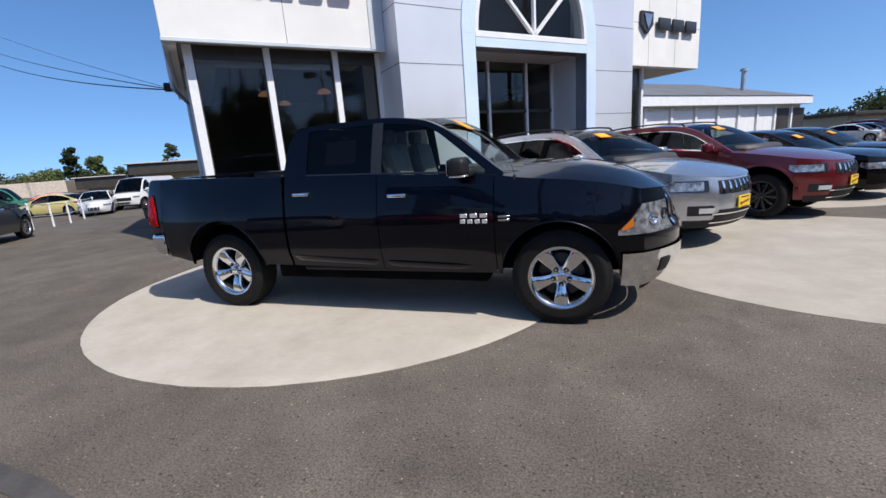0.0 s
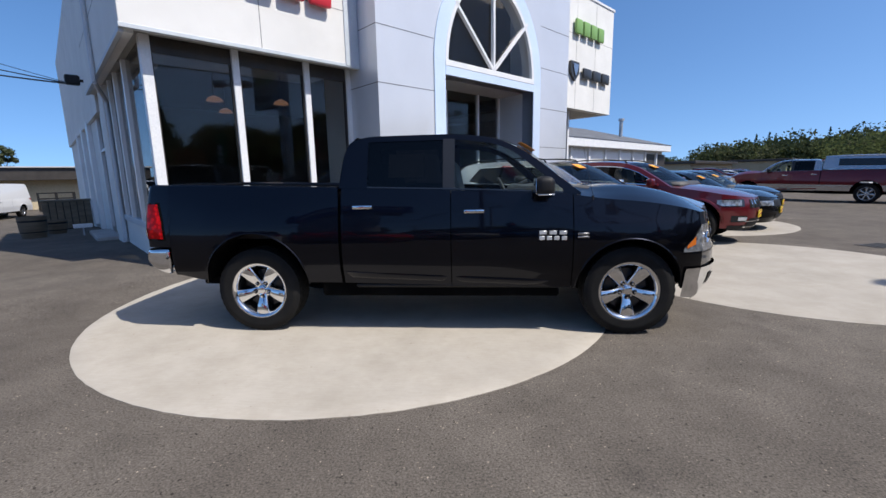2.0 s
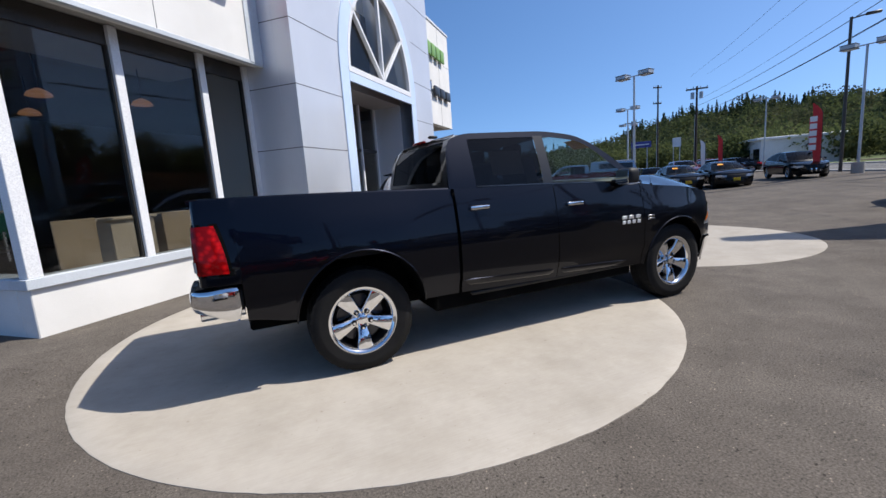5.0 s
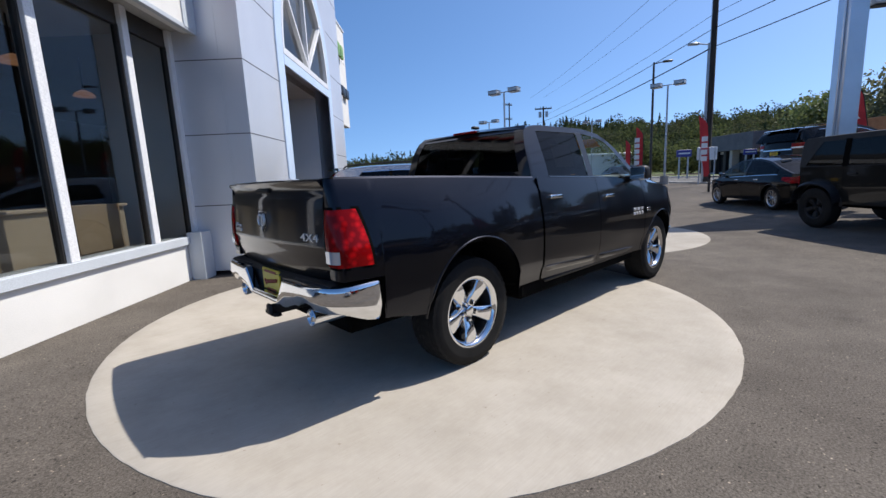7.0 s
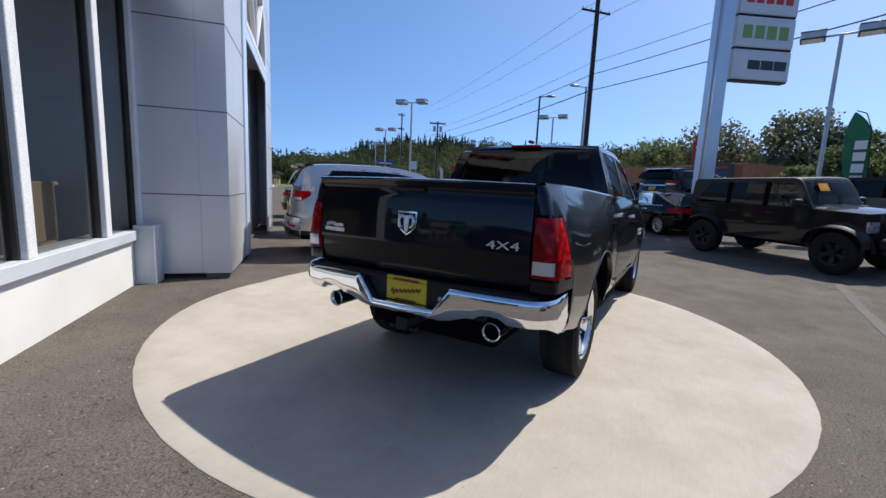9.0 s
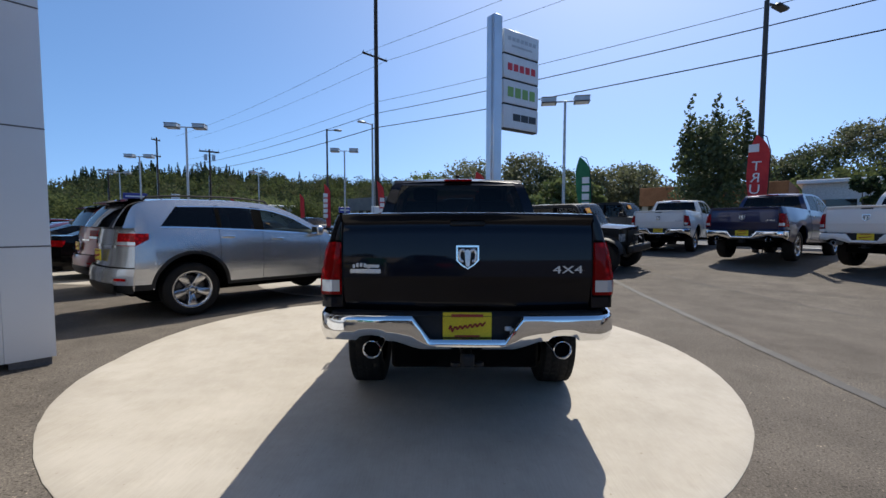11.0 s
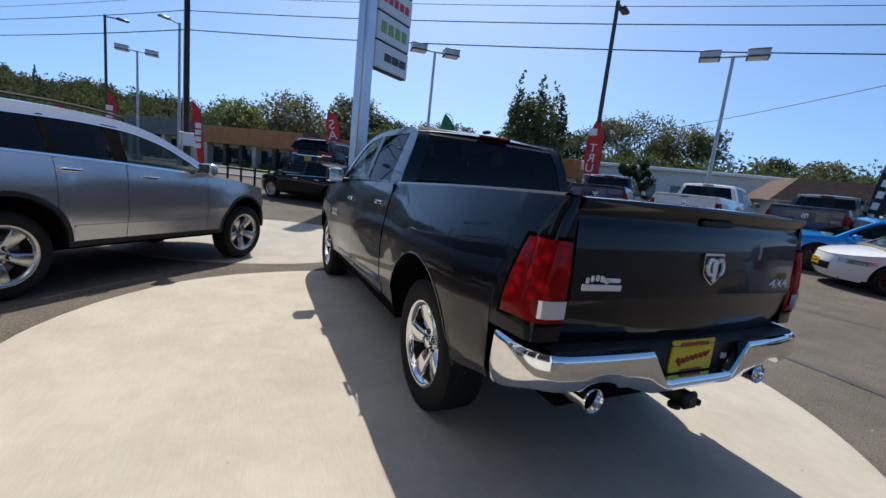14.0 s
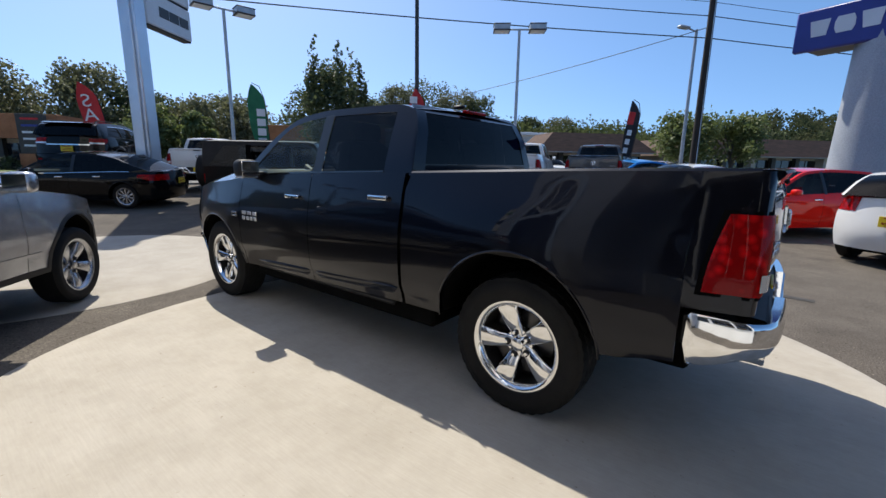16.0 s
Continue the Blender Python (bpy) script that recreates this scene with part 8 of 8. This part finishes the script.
# rows of far parked cars
rnd = random.Random(7)
far_models = []
for nm, lab, S, body in (("parked_car", "white car parked far across the lots", SEDAN, WHITEP), ("parked_car", "silver car parked far across the lots", HATCH, SILVER), ("parked_car", "black car parked far across the lots", SEDAN, BLACKP), ("parked_car", "red car parked far across the lots", SUV, REDM)):
    S2 = dict(S)
    u_, n_ = 30 + 3 * len(far_models), 4.0
    p = at(u_, n_)
    r_, _ = vehicle(S2, nm, lab, "car", pose(p.x, p.y, rise(n_) + 0.004, 0, 0, -42), body, ("ten", ALLOY, "alloy rim"), False, "far parked cars")
    far_models.append(r_)
for row, (u0, n0, k, du) in enumerate(((42, -6, 7, 2.9), (56, -9, 7, 3.0), (43, 3.5, 6, 2.9), (40, 17.5, 9, 2.9), (30, 36.2, 0, 3), (64, 9, 9, 3.2), (66, 1, 8, 3.2), (-30, 37.2, 6, 4.0))):
    for i in range(k):
        p = at(u0 + du * i + rnd.uniform(-0.2, 0.2), n0 + rnd.uniform(-0.3, 0.3))
        copy_thing(rnd.choice(far_models), pose(p.x, p.y, ground_z(p.x, p.y) + (0.004 if n0 < 30 else 0.16), 0, 0, rnd.choice((-42, 138)) + rnd.uniform(-3, 3)))

for m_, x_, y_, hd in ((far_models[2], 26.6, 20.4, 226), (far_models[3], 31.5, 21.3, 230), (far_models[0], 35.4, 29.4, 223), (far_models[2], 25.6, 10.0, 228)):
    copy_thing(m_, pose(x_, y_, ground_z(x_, y_) + 0.004, 0, 0, hd))
board = thing("lot_board", "white notice board on two posts across the lots", "sign", place(45.7, 32.9, 128))
pbox("board", SIGNWHITE, -0.45, 0.45, -0.05, 0.05, 3.5, 4.6, board, 0.01)
for sx in (-0.35, 0.35):
    pbox("post", STEEL, sx - 0.04, sx + 0.04, -0.04, 0.04, 0, 3.5, board, 0)
for k in range(3):
    pbox("line", SIGNDARK, -0.36, 0.36, -0.06, -0.05, 3.7 + 0.28 * k, 3.8 + 0.28 * k, board, 0)


# ---- trees and hills ----
def leaf_mesh(name, centres, sizes, material, seed):
    """One mesh of many small bent leaf clumps, each turned its own way."""
    g = np.random.default_rng(seed)
    c, k = np.asarray(centres, float), np.asarray(sizes, float)[:, None]
    n = np.stack([g.uniform(-1, 1, len(c)), g.uniform(-1, 1, len(c)), g.uniform(-0.3, 1.2, len(c))], 1)
    n /= np.linalg.norm(n, axis=1, keepdims=True) + 1e-9
    a = np.cross(n, g.normal(size=(len(c), 3)))
    a /= np.linalg.norm(a, axis=1, keepdims=True) + 1e-9
    b = np.cross(n, a)
    verts = np.stack([c + a * k, c + b * k * 0.7 + n * k * 0.2, c - a * k * 0.9, c - b * k * 0.7 + n * k * 0.15], 1).reshape(-1, 3)
    me = bpy.data.meshes.new(name)
    me.from_pydata(verts, [], np.arange(len(verts)).reshape(-1, 4))
    me.materials.append(material)
    return me


def crown_quads(r, h0, h, w, n, size, spires=0, gaps=0.25):
    """Clumps gathered in lumps of uneven size, with air between them."""
    lumps = []
    count = max(9, int(n / 95))
    for _ in range(count):
        a, q = r.uniform(0, 6.28), r.uniform(0.1, 1.0) ** 0.6
        t = r.uniform(0.05, 0.95)
        rad = w * 0.5 * (1.05 - 0.72 * t if spires else math.sin(math.pi * min(max(0.12 + 0.8 * t, 0), 1)) ** 0.7)
        lumps.append((Vector((math.cos(a) * q * rad, math.sin(a) * q * rad, h0 + (h - h0) * t)), (w if w > 0.5 * h else 0.5 * (w + 0.5 * h)) * r.uniform(0.12, 0.24)))
    for k in range(spires):
        a = 6.28 * k / spires + r.uniform(-0.4, 0.4)
        base_ = Vector((math.cos(a) * w * 0.28, math.sin(a) * w * 0.28, 0))
        top_ = h * r.uniform(0.95, 1.24)
        for j in range(22):
            t = j / 21
            lumps.append((base_ * (1.25 - 0.3 * t) + Vector((r.uniform(-0.22, 0.22), r.uniform(-0.22, 0.22), h * 0.62 + (top_ - h * 0.62) * t)), w * (0.105 - 0.085 * t)))
    weights = [s ** 1.25 for _, s in lumps]
    out = []
    for _ in range(n):
        c, s = r.choices(lumps, weights)[0]
        d = Vector((r.gauss(0, 1), r.gauss(0, 1), r.gauss(0, 0.8)))
        d = d.normalized() * s * r.uniform(0.35, 1.0)
        out.append((c + d, size * r.uniform(0.6, 1.4)))
    return out, lumps


def tree(label, x, y, h, w, material, n=1500, size=0.2, spires=0, trunk=0.16, h0=0.3, seed=0, name="tree"):
    r = random.Random(seed)
    root = thing(name, label, "tree", place(x, y, r.uniform(0, 360)))
    quads, lumps = crown_quads(r, h * h0, h, w, n, size, spires)
    bm = B()
    pts = [Vector((r.uniform(-0.1, 0.1) * k, r.uniform(-0.1, 0.1) * k, h * 0.72 * k / 4)) for k in range(5)]
    for k in range(4):
        cyl(bm, pts[k], pts[k + 1], trunk * (1 - 0.2 * k), trunk * (0.8 - 0.2 * k), 8)
    for c, s in lumps[:9]:
        b = pts[1].lerp(pts[3], r.random())
        cyl(bm, b, b.lerp(c, 0.9), trunk * 0.35, trunk * 0.1, 6)
    part("trunk", bm, BARK, root)
    cr = new("crown", leaf_mesh("crown", [q[0] for q in quads], [q[1] for q in quads], material, seed))
    cr.parent = root
    return root


tree("tall dark tree with several upright leafy spires", 25.5, -19.5, 8.4, 6.4, LEAFDARK, 9000, 0.14, 5, 0.2, 0.2, 11)
tree("broad street tree with bright leaves", 3.0, -35.0, 4.7, 5.0, LEAF, 4200, 0.13, 0, 0.16, 0.35, 12)
tree("broad street tree with bright leaves", 0.0, -36.5, 4.7, 4.6, LEAF, 4000, 0.13, 0, 0.16, 0.35, 13)
for k, (x, y, h, w, mt) in enumerate(((62, -4, 10.5, 10, LEAFOLIVE), (60, -12, 11, 9, LEAFOLIVE), (58, -16, 9, 8, LEAFDARK), (66, 3, 9.0, 9, LEAF), (56, -22, 8.5, 7, LEAFOLIVE), (52, -26, 9, 7, LEAFOLIVE), (50, -14.5, 6.5, 4.5, LEAF), (46, -17.5, 6.0, 3.2, LEAF),
                                           (59, -40, 12, 8, LEAFDARK), (64, -30, 10.5, 9, LEAFOLIVE), (-12.0, -46.5, 6.8, 4.6, LEAFDARK), (39, -9, 3.8, 2.6, LEAF))):
    tree("leafy tree behind the shops across the street", x, y, h, w, mt, 5200, 0.21, 0, 0.22, 0.2, 30 + k)
for k, (az, h, w, mt) in enumerate(((-38.5, 15, 8, LEAFOLIVE), (-41.5, 17, 10, LEAFDARK), (-45.5, 20, 12, LEAFOLIVE), (-49, 21, 13, LEAFDARK), (-52.2, 19.5, 12, LEAFOLIVE), (-55.5, 17.5, 10, LEAFDARK), (-62, 12.5, 8, LEAFDARK), (-66, 13, 9, LEAFOLIVE))):
    tree("tall airy tree on the bank behind the white sheds", -4.5 + 112 * math.cos(radians(az)), 1.4 + 112 * math.sin(radians(az)), h, w, mt, 5200, 0.24, 0, 0.3, 0.42, 130 + k)
for k, (x, y, h, w) in enumerate(((23.4, -28.4, 4.4, 2.0), (24.6, -29.6, 4.2, 1.8), (21.9, -28.7, 4.5, 1.9))):
    tree("dense dark columnar shrub", x, y, h, w, CONIFER, 1500, 0.14, 0, 0.1, 0.05, 60 + k, "shrub")
for k, (u, n, h, w) in enumerate(((20, 37.6, 1.0, 1.8), (23, 37.8, 0.9, 1.7), (26, 37.6, 1.0, 1.9), (29, 37.7, 0.9, 1.8), (32, 37.7, 0.95, 1.6), (3, 38.3, 1.0, 1.8), (-8, 36, 1.3, 2.2), (-11, 36.5, 1.2, 2.0))):
    p = at(u, n)
    tree("low clipped shrub on the verge", p.x, p.y, h, w, LEAFDARK, 500, 0.1, 0, 0.05, 0.02, 80 + k, "shrub")
for k, (az, d, h, w, mt) in enumerate(((148.9, 120, 9.4, 3.0, CONIFER), (146.9, 118, 7.4, 4.0, LEAF), (147.9, 150, 5.0, 5, LEAFDARK), (140.2, 130, 10.0, 3.6, LEAFDARK), (144.5, 140, 4.8, 6, LEAFDARK), (152, 110, 3.8, 8, LEAF), (154, 105, 3.6, 9, LEAFOLIVE), (157, 110, 4.2, 9, LEAFDARK), (150.6, 130, 5.0, 5, LEAF))):
    tree("tree beyond the low buildings", 2 + d * math.cos(radians(az)), -4.5 + d * math.sin(radians(az)), h, w, mt, 3200, 0.24, 0, 0.2, 0.04, 100 + k)

# wooded ridge: a real slope with a wood on it
crest = curve([(-100, 10), (-92, 22), (-85, 12), (-60, 13), (-45, 16), (-30, 15), (-10, 17), (5, 21), (20, 22), (33, 22), (40, 17), (46, 10), (52, 5), (60, 3), (75, 3), (110, 3)])


def ridge(az, d):
    """Height of the far slope at a bearing and distance."""
    k = smooth01((d - 105) / 110)
    return 0.42 + crest(az) * 0.72 * k * (1 + 0.08 * math.sin(az * 0.9) + 0.05 * math.sin(az * 2.3 + 1))


bm = B()
azs = [(-100 + 2.5 * i) for i in range(85)]
ds = [95, 105, 120, 140, 160, 180, 200, 215, 260, 400]
grid(bm, [[(d * math.cos(radians(a)), d * math.sin(radians(a)), (ridge(a, d) if d < 250 else ridge(a, 215) * (0.9 if d < 300 else 0.2)) - (0.6 if d < 100 else 0)) for a in azs] for d in ds])
tagged(part("backdrop_hill", bm, HILL), "green wooded slope behind the shops", "hill", kind="structure")


def wood(name, label, count, az0, az1, d0, d1, material, conifer, seed, hh, size):
    g = np.random.default_rng(seed)
    centres, sizes = [], []
    for _ in range(count):
        a, d = g.uniform(az0, az1), g.uniform(d0, d1)
        b = np.array((d * math.cos(radians(a)), d * math.sin(radians(a)), ridge(a, d)))
        h = hh * g.uniform(0.65, 1.25)
        if conifer:
            t = g.random(150) ** 0.8
            q, an = h * 0.17 * (1.03 - t) * g.uniform(0.4, 1.0, 150), g.uniform(0, 6.28, 150)
            v = np.stack([q * np.cos(an), q * np.sin(an), h * (0.08 + 0.92 * t)], 1)
            k = size * (1.25 - 0.75 * t) * g.uniform(0.7, 1.3, 150)
        else:
            # three or four rounded heads to a crown
            heads = g.normal(0, 0.2, (4, 3)) * h
            v = g.normal(size=(240, 3))
            v = v / np.linalg.norm(v, axis=1, keepdims=True) * g.uniform(0.6, 1.0, (240, 1)) * np.array((0.3, 0.3, 0.34)) * h
            v = v + heads[g.integers(0, 4, 240)] * np.array((1, 1, 0.6)) + np.array((0, 0, 0.55 * h))
            k = size * g.uniform(0.7, 1.4, 240)
        centres.append(b + v)
        sizes.append(k)
    ob = new(name, leaf_mesh(name, np.concatenate(centres), np.concatenate(sizes), material, seed))
    return tagged(ob, label, "wood", kind="stuff")


wood("far_wood", "mixed green wood on the far slope", 430, -8, 60, 112, 205, FARLEAF, False, 1, 7.0, 0.36)
wood("far_wood", "dark green wood on the far slope", 380, -8, 62, 112, 210, FARDARK, False, 2, 7.5, 0.36)
wood("far_conifers", "dark conifers along the crest of the slope", 170, 25, 43, 185, 222, CONIFER, True, 3, 9.0, 0.5)
wood("far_conifers", "scattered conifers on the slope", 26, -5, 60, 130, 200, CONIFER, True, 4, 9.0, 0.5)
wood("far_wood", "mixed green wood behind the shops", 460, -98, -8, 100, 200, FAROLIVE, False, 5, 7.5, 0.4)
wood("far_wood", "olive green wood on the far slope", 260, -8, 62, 112, 205, FAROLIVE, False, 12, 7.2, 0.36)
wood("far_wood", "dark wood behind the shops", 240, -98, -8, 100, 205, FARDARK, False, 6, 8.0, 0.4)
wood("far_wood", "scrub along the far side of the shops", 380, -75, 50, 80, 104, FARLEAF, False, 8, 5.6, 0.27)
wood("far_wood", "trees beyond the low buildings", 70, 62, 125, 150, 220, FARDARK, False, 9, 4.6, 0.34)
wood("far_wood", "pale green scrub on the bank behind the white sheds", 190, -78, -40, 84, 106, FARLEAF, False, 21, 9.2, 0.3)
